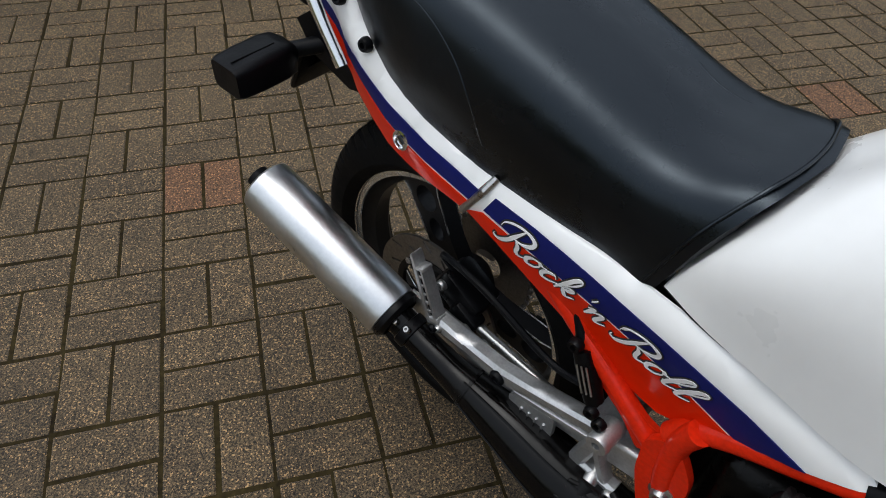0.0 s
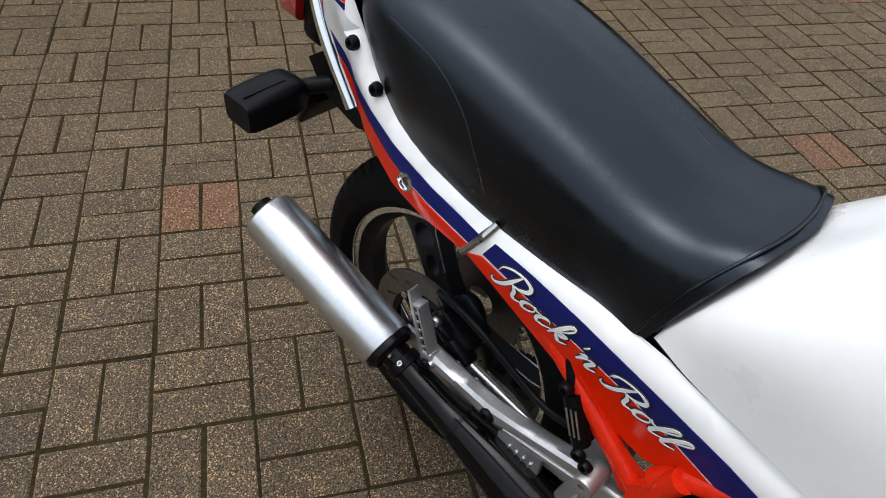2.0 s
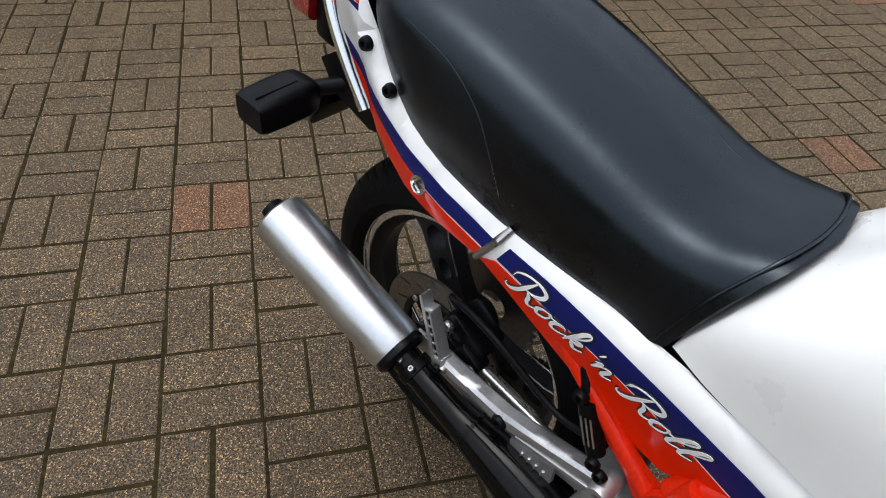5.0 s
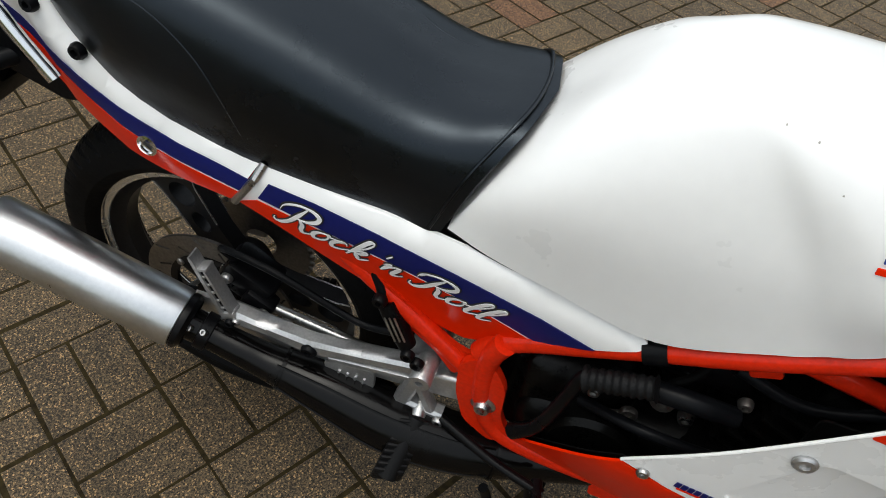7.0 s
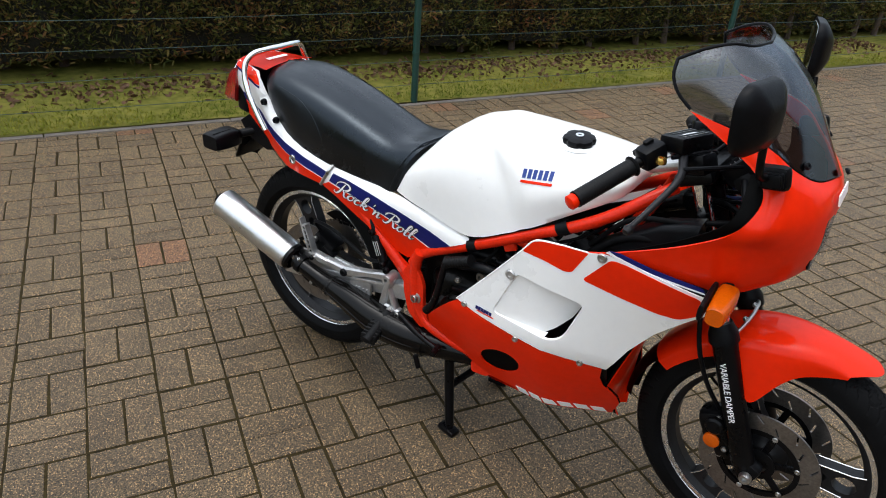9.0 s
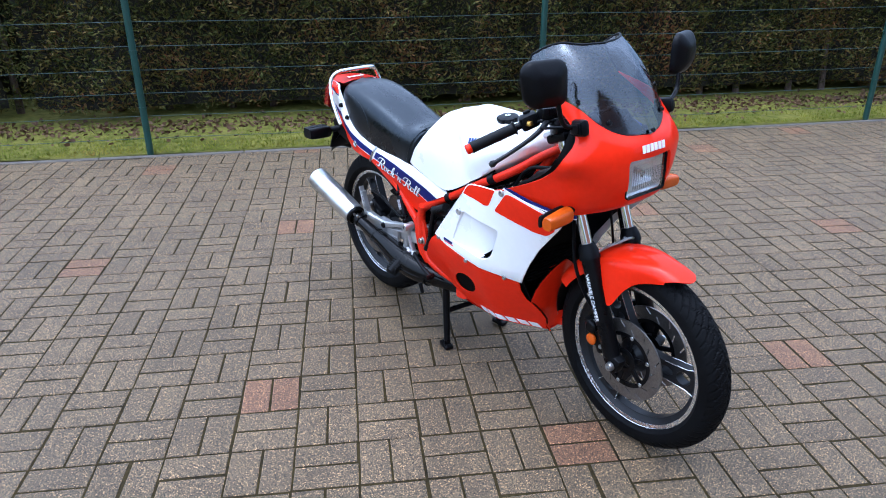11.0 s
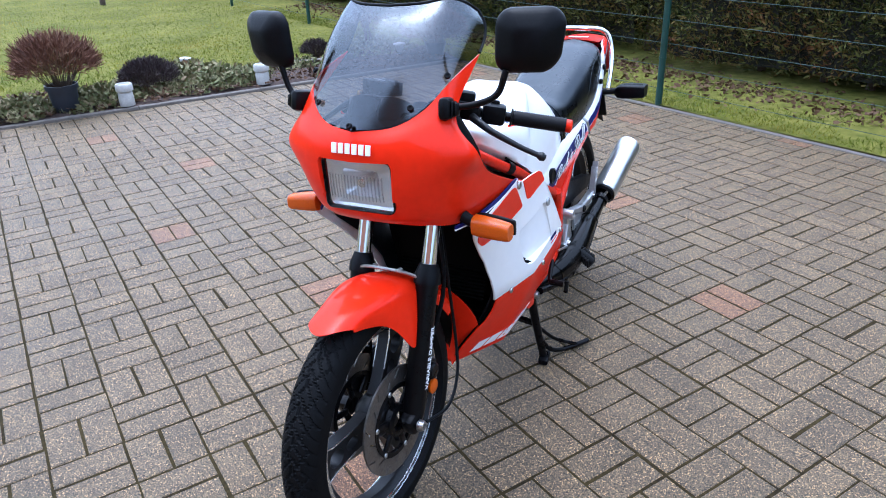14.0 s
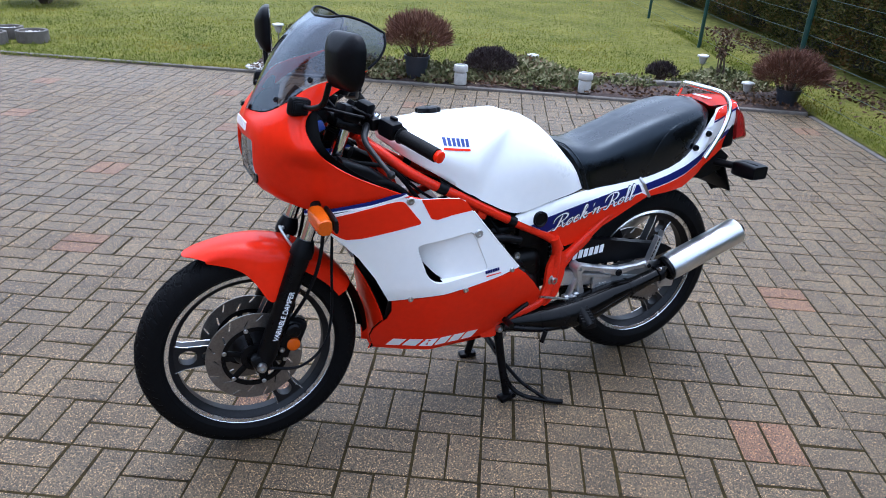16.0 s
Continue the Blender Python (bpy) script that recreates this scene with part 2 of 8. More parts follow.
PAVER = paver_mat("concrete_paver", (0.0325, 0.0222, 0.0117), (0.184, 0.1300, 0.0705), False)
PAVER_REST = paver_mat("concrete_pavers_far", (0.0325, 0.0222, 0.0117), (0.184, 0.1300, 0.0705), True)
PAVER_RED = paver_mat("red_paver", (0.090, 0.044, 0.022), (0.235, 0.118, 0.059), False)
PAVER_RED_REST = paver_mat("red_pavers_far", (0.090, 0.044, 0.022), (0.235, 0.118, 0.059), True)
JOINT = mat("mossy_joint_sand", (0.023, 0.016, 0.009), 0.95, spec=0.1, var=0.4, scale=7, second=(0.046, 0.034, 0.013), bump=0.4, bump_scale=300)
SOIL = mat("lawn_soil", (0.086, 0.102, 0.014), 0.95, spec=0.1, var=0.35, scale=1.3, second=(0.165, 0.148, 0.032), bump=0.5, bump_scale=60)
BRICK = mat("house_brick", (0.24, 0.10, 0.06), 0.85, var=0.35, scale=9, bump=0.4, bump_scale=60)
ROOF = mat("roof_tiles", (0.035, 0.030, 0.030), 0.7, var=0.35, scale=8, bump=0.5, bump_scale=30)
MULCH = mat("bark_mulch", (0.026, 0.014, 0.010), 0.95, var=0.5, scale=20, second=(0.075, 0.045, 0.034), bump=0.9, bump_scale=90)
KERB = mat("edging_concrete", (0.11, 0.095, 0.08), 0.9, var=0.35, scale=14, bump=0.4, bump_scale=120)
POST = mat("green_post_coating", (0.007, 0.042, 0.032), 0.45, var=0.2, scale=12, rough_var=0.1)
WIRE = mat("green_wire", (0.018, 0.046, 0.036), 0.5, var=0.2, scale=12)
CERAMIC = mat("white_ceramic", (0.44, 0.43, 0.40), 0.45, var=0.2, scale=20)
PEBBLE = mat("white_pebble", (0.55, 0.52, 0.48), 0.7, var=0.3, scale=40)
POT = mat("dark_plant_pot", (0.020, 0.024, 0.033), 0.5, var=0.2, scale=20)


# ---- mesh helpers ----
def V(*a):
    return Vector(a)


def finish(me, material, smooth=True, angle=38):
    for mm in material if isinstance(material, (list, tuple)) else [material]:
        me.materials.append(mm)
    if smooth:
        me.polygons.foreach_set("use_smooth", [True] * len(me.polygons))
        me.set_sharp_from_angle(angle=radians(angle))


def part(name, bm, material, parent=None, label="", smooth=True, angle=38):
    """Links a bmesh as one mesh object under a thing or a part, never deeper than thing > part > sub-part."""
    while parent and parent.parent and parent.parent.parent:
        parent = parent.parent
    bmesh.ops.recalc_face_normals(bm, faces=bm.faces[:])
    me = bpy.data.meshes.new(name)
    bm.to_mesh(me)
    bm.free()
    finish(me, material, smooth, angle)
    ob = new(name, me)
    if parent:
        ob.parent = parent
    if label:
        tagged(ob, label)
    return ob


def pieces(name, bm, material, parent, label="", smooth=True):
    """Links each separate island of a bmesh as a part of its own."""
    bm.verts.index_update()
    seen = set()
    for start in bm.verts:
        if start in seen:
            continue
        seen.add(start)
        isle, stack = [start], [start]
        while stack:
            for e in stack.pop().link_edges:
                for w in e.verts:
                    if w not in seen:
                        seen.add(w)
                        isle.append(w)
                        stack.append(w)
        one = bmesh.new()
        twin = {v: one.verts.new(v.co) for v in isle}
        for f in {f for v in isle for f in v.link_faces}:
            one.faces.new([twin[v] for v in f.verts])
        part(name, one, material, parent, label, smooth)
    bm.free()


def raw(name, verts, faces, material, parent=None, smooth=False):
    me = bpy.data.meshes.new(name)
    me.from_pydata(verts, [], faces)
    for mm in material if isinstance(material, (list, tuple)) else [material]:
        me.materials.append(mm)
    if smooth:
        me.polygons.foreach_set("use_smooth", [True] * len(me.polygons))
    ob = new(name, me)
    if parent:
        ob.parent = parent
    return ob


def catmull(pts, n, closed=False):
    """n points along a Catmull-Rom curve through pts."""
    pts = [Vector(p) for p in pts]
    m = len(pts)
    segs = m if closed else m - 1
    out = []
    for k in range(n):
        u = k * segs / (n if closed else n - 1)
        i = min(int(u), segs - 1)
        t = u - i
        if closed:
            a, b, c, d = (pts[(i + j) % m] for j in (-1, 0, 1, 2))
        else:
            b, c = pts[i], pts[i + 1]
            a = pts[i - 1] if i > 0 else b * 2 - c
            d = pts[i + 2] if i + 2 < m else c * 2 - b
        out.append(0.5 * ((2 * b) + (c - a) * t + (2 * a - 5 * b + 4 * c - d) * t * t + (3 * b - a - 3 * c + d) * t ** 3))
    return out


def tube(bm, pts, radius, n=12, smooth=0, cap=True):
    """A round bar along pts; radius may be a list, one for each given point. smooth: points on the curve."""
    pts = [Vector(p) for p in pts]
    rad = list(radius) if isinstance(radius, (list, tuple)) else [radius] * len(pts)
    if smooth:
        rr = catmull([(r, 0, 0) for r in rad], smooth)
        pts, rad = catmull(pts, smooth), [r.x for r in rr]
    rings, up = [], None
    for i, p in enumerate(pts):
        d = (pts[min(i + 1, len(pts) - 1)] - pts[max(i - 1, 0)]).normalized()
        if up is None:
            up = d.orthogonal().normalized()
        up = (up - d * up.dot(d)).normalized()
        side = d.cross(up)
        rings.append([bm.verts.new(p + (up * math.cos(2 * math.pi * k / n) + side * math.sin(2 * math.pi * k / n)) * rad[i]) for k in range(n)])
    for a, b in zip(rings, rings[1:]):
        for k in range(n):
            bm.faces.new((a[k], a[(k + 1) % n], b[(k + 1) % n], b[k]))
    if cap:
        bm.faces.new(rings[0][::-1])
        bm.faces.new(rings[-1])
    return bm


def bars(*runs, n=10):
    """A new bmesh of several bars: (pts, radius) or (pts, radius, smooth)."""
    bm = bmesh.new()
    for run in runs:
        tube(bm, run[0], run[1], n, run[2] if len(run) > 2 else 0)
    return bm


def lathe(bm, profile, centre, axis, n=48, closed=False):
    """Turns (radius, along) points round an axis through centre."""
    axis = Vector(axis).normalized()
    u = axis.orthogonal().normalized()
    if abs(axis.y) > 0.9:
        u = Vector((1, 0, 0))
    w = axis.cross(u)
    c = Vector(centre)
    rings = []
    for r, h in profile:
        if r < 1e-6:
            rings.append([bm.verts.new(c + axis * h)])
        else:
            rings.append([bm.verts.new(c + axis * h + (u * math.cos(2 * math.pi * k / n) + w * math.sin(2 * math.pi * k / n)) * r) for k in range(n)])
    pairs = list(zip(rings, rings[1:])) + ([(rings[-1], rings[0])] if closed else [])
    for a, b in pairs:
        for k in range(n):
            q = [a[k % len(a)], a[(k + 1) % len(a)], b[(k + 1) % len(b)], b[k % len(b)]]
            q = list(dict.fromkeys(q))
            if len(q) > 2:
                bm.faces.new(q)
    return bm


def box(bm, centre, size, m=None, bevel=0.0, seg=2):
    """A box, bevelled, turned by m about its centre."""
    t = Matrix.Translation(centre) @ (m if m else Matrix()) @ Matrix.Diagonal((*size, 1))
    made = bmesh.ops.create_cube(bm, size=1, matrix=t)
    if bevel:
        edges = list({e for v in made["verts"] for e in v.link_edges})
        bmesh.ops.bevel(bm, geom=edges, offset=bevel, segments=seg, affect="EDGES", profile=0.5)
    return bm


def turn(rx=0, ry=0, rz=0):
    return pose(0, 0, 0, rx, ry, rz)


def smooth_outline(pts, rounding=0.0, per=4):
    """Cuts each corner of an outline of (x, z) round."""
    if rounding <= 0:
        return [tuple(p) for p in pts]
    out = []
    m = len(pts)
    for i in range(m):
        a, b, c = (Vector(pts[(i + j) % m]).to_2d() if len(pts[0]) > 2 else Vector(pts[(i + j) % m]) for j in (-1, 0, 1))
        da, dc = a - b, c - b
        ra, rc = min(rounding, da.length * 0.45), min(rounding, dc.length * 0.45)
        p, q = b + da.normalized() * ra, b + dc.normalized() * rc
        for k in range(per + 1):
            t = k / per
            out.append(tuple(p * (1 - t) ** 2 + b * 2 * t * (1 - t) + q * t * t))
    return out


def panel(outline, yf, thick=0.004, side=1, cell=0.03, holes=(), lift=0.0):
    """A shell with the given outline in side view (x, z), bent to the half-width yf(x, z), on one side of the machine."""
    bm = bmesh.new()
    edges = []
    for loop in (outline, *holes):
        vs = [bm.verts.new((x, 0, z)) for x, z in loop]
        edges += [bm.edges.new((vs[i], vs[(i + 1) % len(vs)])) for i in range(len(vs))]
    bmesh.ops.triangle_fill(bm, use_beauty=True, use_dissolve=False, edges=edges, normal=(0, 1, 0))
    xs, zs = [p[0] for p in outline], [p[1] for p in outline]
    for lo, hi, no in ((min(xs), max(xs), (1, 0, 0)), (min(zs), max(zs), (0, 0, 1))):
        k = math.floor(lo / cell) + 1
        while k * cell < hi:
            bmesh.ops.bisect_plane(bm, geom=bm.verts[:] + bm.edges[:] + bm.faces[:], plane_co=Vector(no) * k * cell, plane_no=no, dist=1e-5)
            k += 1
    for v in bm.verts:
        v.co.y = (yf(v.co.x, v.co.z) + lift) * side
    for f in bm.faces:
        f.normal_update()
        if f.normal.y * side < 0:
            f.normal_flip()
    top = bm.faces[:]
    low = {v: bm.verts.new((v.co.x, v.co.y - thick * side, v.co.z)) for v in bm.verts[:]}
    rim = [e for e in bm.edges if len(e.link_faces) == 1]
    for f in top:
        bm.faces.new([low[v] for v in reversed(f.verts)])
    for e in rim:
        a, b = e.verts
        bm.faces.new((a, b, low[b], low[a]))
    return bm


def loft(bm, rows, cap0=True, cap1=True, ring=True):
    """Joins rows of points, each of one length, into a skin; ring: each row closes on itself."""
    vs = [[bm.verts.new(p) for p in r] for r in rows]
    n = len(vs[0])
    for a, b in zip(vs, vs[1:]):
        for k in range(n if ring else n - 1):
            bm.faces.new((a[k], a[(k + 1) % n], b[(k + 1) % n], b[k]))
    if cap0:
        bm.faces.new(vs[0][::-1])
    if cap1:
        bm.faces.new(vs[-1])
    return bm


def half_loft(stations, per=14, along=40):
    """A body symmetric about y = 0. Each station runs from the lower edge over the side to the top centre, as (x, y, z)."""
    cols = [catmull(col, along) for col in zip(*stations)]
    rows = []
    for k in range(along):
        half = catmull([c[k] for c in cols], per)
        ring = half + [Vector((p.x, -p.y, p.z)) for p in half[-2::-1]]
        rows.append(ring)
    bm = bmesh.new()
    return loft(bm, rows)


def sheet(curves, per=24, along=24, thick=0.003, mirror=True, inward=None):
    """A symmetric skin from curves (front centre to rear edge), laid one above the other; thickened inwards."""
    cols = [catmull(c, per) for c in curves]
    rows = []
    for i in range(per):
        rows.append(catmull([c[i] for c in cols], along))
    bm = bmesh.new()
    full = [[Vector((p.x, -p.y, p.z)) for p in r] for r in rows[:0:-1]] + rows
    loft(bm, full, False, False, ring=False)
    bmesh.ops.recalc_face_normals(bm, faces=bm.faces[:])
    if thick:
        bmesh.ops.solidify(bm, geom=bm.faces[:], thickness=thick)
    return bm


def text_bm(body, size, shear=0.0, extrude=0.0006, offset=0.0, spacing=1.0):
    """Letters of the built-in font, lying in the x-y plane, as a bmesh."""
    c = bpy.data.curves.new("letters", "FONT")
    c.body, c.size, c.shear, c.extrude, c.offset, c.space_character = body, size, shear, extrude, offset, spacing
    c.resolution_u = 4
    ob = new("letters", c)
    me = bpy.data.meshes.new_from_object(ob.evaluated_get(bpy.context.evaluated_depsgraph_get()))
    bm = bmesh.new()
    bm.from_mesh(me)
    bpy.data.objects.remove(ob)
    bpy.data.curves.remove(c)
    bpy.data.meshes.remove(me)
    return bm


def place_bm(bm, m):
    bmesh.ops.transform(bm, matrix=m, verts=bm.verts[:])
    return bm


def basis(origin, xdir, ydir):
    """A pose whose x runs along xdir and y as near ydir as may be."""
    x = Vector(xdir).normalized()
    z = x.cross(Vector(ydir)).normalized()
    y = z.cross(x)
    m = Matrix((x, y, z)).transposed().to_4x4()
    m.translation = Vector(origin)
    return m


def empty(name, m, label, category, group="", kind=""):
    e = new(name)
    e.empty_display_size = 0.1
    e.matrix_world = m
    return tagged(e, label, category, group, kind)


# ---- ground, paving, lawn ----
PITCH = 0.2
JOINT_W = 0.0076
NORTH = lambda x: 3.27 + 0.045 * x      # edge of the paving towards the hedge
WEST = lambda y: -3.62 + 0.05 * y       # edge of the paving towards the bed

ground = raw("ground", [(-300, -300, -0.06), (300, -300, -0.06), (300, 300, -0.06), (-300, 300, -0.06)], [(0, 1, 2, 3)], SOIL)
tagged(ground, "flat ground of rough damp garden soil", "ground", kind="structure")

pavement = raw("pavement", [(-3.9, -9, -0.0019), (12, -9, -0.0019), (12, NORTH(12), -0.0019), (WEST(3.1), NORTH(-3.45), -0.0019), (WEST(-9), -9, -0.0019)][1:], [(0, 1, 2, 3)], JOINT)
tagged(pavement, "courtyard of grey-brown concrete pavers laid in basket weave, mossy joints", "pavement", kind="structure")


def paver_shape(long_y):
    """One paver: about 190 by 90 mm, with a worn chamfer round its top."""
    lx, ly = (PITCH / 2 - JOINT_W, PITCH - JOINT_W) if long_y else (PITCH - JOINT_W, PITCH / 2 - JOINT_W)
    hx, hy, c = lx / 2, ly / 2, 0.0028
    rings = [(hx, hy, -0.05), (hx, hy, -0.0019), (hx - c * 0.45, hy - c * 0.45, -0.0013), (hx - c, hy - c, 0.0)]
    verts, faces = [], []
    for a, b, z in rings:
        verts += [(-a, -b, z), (a, -b, z), (a, b, z), (-a, b, z)]
    for r in range(3):
        for k in range(4):
            faces.append((r * 4 + k, r * 4 + (k + 1) % 4, r * 4 + 4 + (k + 1) % 4, r * 4 + 4 + k))
    faces.append((12, 13, 14, 15))
    return verts, faces


def is_red(i, j):
    return (i % 10 == 0 and j % 8 == 0) or (i % 10 == 5 and j % 8 == 6)


def lay_pavers():
    rng = random.Random(4)
    shapes = {k: paver_shape(k) for k in (True, False)}
    meshes = {}
    for k in (True, False):
        for red in (True, False):
            me = bpy.data.meshes.new("paver")
            me.from_pydata(shapes[k][0], [], shapes[k][1])
            me.materials.append(PAVER_RED if red else PAVER)
            meshes[k, red] = me
    rest = {False: ([], []), True: ([], [])}
    near = []
    for i in range(-20, 56):
        for j in range(-40, 20):
            long_y = (i + j) % 2 == 0
            for s in (-0.25, 0.25):
                x = (i + 0.5 + (s if long_y else 0)) * PITCH
                y = (j + 0.5 + (0 if long_y else s)) * PITCH
                hx, hy = (0.05, 0.1) if long_y else (0.1, 0.05)
                if y - hy > NORTH(x) - 0.02 or x + hx < WEST(y) + 0.02:
                    continue
                m = (x + rng.gauss(0, 0.0012), y + rng.gauss(0, 0.0012), min(0.0012, max(-0.0006, rng.gauss(0, 0.0006))), rng.gauss(0, 0.0025), rng.gauss(0, 0.0025), rng.gauss(0, 0.009))
                red = is_red(i, j)
                if -0.75 < x < 1.85 and -0.85 < y < 1.55:
                    near.append((math.hypot(x - 0.6, y - 0.35), m, long_y, red))
                else:
                    vs, fs = rest[red]
                    n = len(vs)
                    c, sn = math.cos(m[5]), math.sin(m[5])
                    for a, b, z in shapes[long_y][0]:
                        px, py = m[0] + a * c - b * sn, m[1] + a * sn + b * c
                        vs.append((max(px, WEST(py)), min(py, NORTH(px)), m[2] + z + a * m[4] * -1 + b * m[3]))
                    fs += [tuple(n + q for q in f) for f in shapes[long_y][1]]
    near.sort(key=lambda e: e[0])
    for k, (_, m, long_y, red) in enumerate(near):
        if k < 300:
            ob = new("paver", meshes[long_y, red])
            ob.matrix_basis = Matrix.LocRotScale(m[:3], Euler(m[3:]), None)
            ob.parent = pavement
        else:
            vs, fs = rest[red]
            n = len(vs)
            for a, b, z in shapes[long_y][0]:
                vs.append((m[0] + a, m[1] + b, m[2] + z))
            fs += [tuple(n + q for q in f) for f in shapes[long_y][1]]
    for red, name, mt in ((False, "grey_pavers", PAVER_REST), (True, "red_pavers", PAVER_RED_REST)):
        ob = raw(name, rest[red][0], rest[red][1], mt, pavement)
        tagged(ob, "weathered red pavers set in pairs" if red else "grey-brown concrete pavers", kind="stuff")


def strip(name, pts, w, z0, z1, material, label, category):
    """A low kerb of short stones along a line."""
    bm = bmesh.new()
    a, b = Vector((*pts[0], 0)), Vector((*pts[1], 0))
    d = (b - a)
    n = max(1, int(d.length / 1.0))
    ang = math.degrees(math.atan2(d.y, d.x))
    for k in range(n):
        c = a + d * ((k + 0.5) / n)
        box(bm, (c.x, c.y, (z0 + z1) / 2), (d.length / n - 0.006, w, z1 - z0), turn(0, 0, ang), 0.008)
    ob = part(name, bm, material)
    return tagged(ob, label, category, kind="structure")


kerb_north = strip("kerb_north", [(WEST(3.1), NORTH(-3.46) + 0.035), (12, NORTH(12) + 0.035)], 0.05, -0.1, 0.004, KERB, "narrow concrete edging flush with the paving", "kerb")
kerb_west = strip("kerb_west", [(WEST(-9) - 0.03, -9), (WEST(3.13) - 0.03, 3.13)], 0.06, -0.1, 0.022, KERB, "weathered concrete edging along the flower bed", "kerb")

# lawn sheet, gently uneven
def lawn_sheet():
    bm = bmesh.new()
    xs = [-40, -30, -22, -16] + [-12 + 0.5 * k for k in range(49)] + [14, 18, 26, 40]
    def strip_rows(y0, y1, n):
        return [y0 + (y1 - y0) * k / n for k in range(n + 1)]
    rows = []
    for t in strip_rows(0, 1, 12):
        rows.append([bm.verts.new((x, NORTH(x) + 0.06 + t * (11 - NORTH(x)), 0.008 + 0.012 * noise.noise((x * 1.7, t * 9, 0)) + (0.02 if t > 0 else 0))) for x in xs])
    for a, b in zip(rows, rows[1:]):
        for k in range(len(xs) - 1):
            bm.faces.new((a[k], a[k + 1], b[k + 1], b[k]))
    ys = [-40, -25, -15, -10] + [-8 + 0.5 * k for k in range(23)]
    cols = []
    for t in (0, 0.02, 0.05, 0.1, 0.15, 0.2, 0.27, 0.35, 0.45, 0.6, 0.8, 1):
        cols.append([bm.verts.new((WEST(y) - 0.06 + t * (-40 - WEST(y)), y if y < 3.0 else NORTH(WEST(y) - 0.06 + t * (-40 - WEST(y))) + 0.06, 0.006 + 0.012 * noise.noise((t * 40, y * 1.7, 3)))) for y in ys + [3.0]])
    for a, b in zip(cols, cols[1:]):
        for k in range(len(ys)):
            bm.faces.new((a[k], a[k + 1], b[k + 1], b[k]))
    return tagged(part("lawn", bm, SOIL), "winter lawn soil under patchy yellow-green grass", "lawn", kind="structure")


lawn = lawn_sheet()


# ---- the house behind the viewer: plain walls that close the yard ----
def house():
    e = empty("house", pose(4.7, -6.1, 0, 0, 0, 30), "plain brick house with a dark tiled gable roof", "house")
    w, d, h, r = 8.0, 9.0, 2.9, 6.8
    for name, c, size in (("wall_front", (0, 0.15, h / 2), (w, 0.3, h)), ("wall_back", (0, -d, h / 2), (w, 0.3, h)), ("wall_side", (-w / 2 - 0.15, -d / 2 + 0.15, h / 2), (0.3, d + 0.3, h)), ("wall_side", (w / 2 + 0.15, -d / 2 + 0.15, h / 2), (0.3, d + 0.3, h))):
        part(name, box(bmesh.new(), c, size, None, 0.01), BRICK, e)
    for y0 in (0.3, -d - 0.15):
        bm = bmesh.new()
        a = [bm.verts.new(p) for p in ((-w / 2 - 0.3, y0, h), (w / 2 + 0.3, y0, h), (0, y0, r))]
        b = [bm.verts.new((v.co.x, y0 - 0.3, v.co.z)) for v in a]
        bm.faces.new(a)
        bm.faces.new(b[::-1])
        for i in range(3):
            bm.faces.new((a[i], a[(i + 1) % 3], b[(i + 1) % 3], b[i]))
        part("gable", bm, BRICK, e)
    for s in (-1, 1):
        bm = bmesh.new()
        run = math.hypot(w / 2 + 0.7, r - h)
        box(bm, (s * (w / 4 + 0.2), -d / 2 + 0.1, (h + r) / 2 + 0.05), (run + 0.25, d + 1.0, 0.16), turn(0, s * math.degrees(math.atan2(r - h, w / 2 + 0.3)), 0), 0.02)
        part("roof", bm, ROOF, e)
    return e


house()


# ---- hedge, fence, bed, lawn grass ----
def leaf_mat(name, stops, rough=0.65, gloss=0.25, chance=0.42, size=1.6):
    """Foliage: colour by a noise in space and by chance for each leaf."""
    m = bpy.data.materials.new(name)
    m.use_nodes = True
    nt = m.node_tree
    b = nt.nodes["Principled BSDF"]
    b.inputs["Roughness"].default_value = rough
    b.inputs["Specular IOR Level"].default_value = gloss
    geo = nt.nodes.new("ShaderNodeNewGeometry")
    n = nt.nodes.new("ShaderNodeTexNoise")
    n.inputs["Scale"].default_value = size
    n.inputs["Detail"].default_value = 4
    nt.links.new(geo.outputs["Position"], n.inputs["Vector"])
    add = nt.nodes.new("ShaderNodeMath")
    add.operation = "MULTIPLY_ADD"
    add.inputs[1].default_value = chance
    add.inputs[2].default_value = 0.0
    nt.links.new(geo.outputs["Random Per Island"], add.inputs[0])
    ad2 = nt.nodes.new("ShaderNodeMath")
    ad2.operation = "MULTIPLY_ADD"
    ad2.inputs[1].default_value = 0.95
    nt.links.new(n.outputs[0], ad2.inputs[0])
    nt.links.new(add.outputs[0], ad2.inputs[2])
    r = nt.nodes.new("ShaderNodeValToRGB")
    while len(r.color_ramp.elements) < len(stops):
        r.color_ramp.elements.new(0.5)
    for e, (p, c) in zip(r.color_ramp.elements, stops):
        e.position = p
        e.color = (*c, 1)
    nt.links.new(ad2.outputs[0], r.inputs[0])
    nt.links.new(r.outputs[0], b.inputs["Base Color"])
    return m


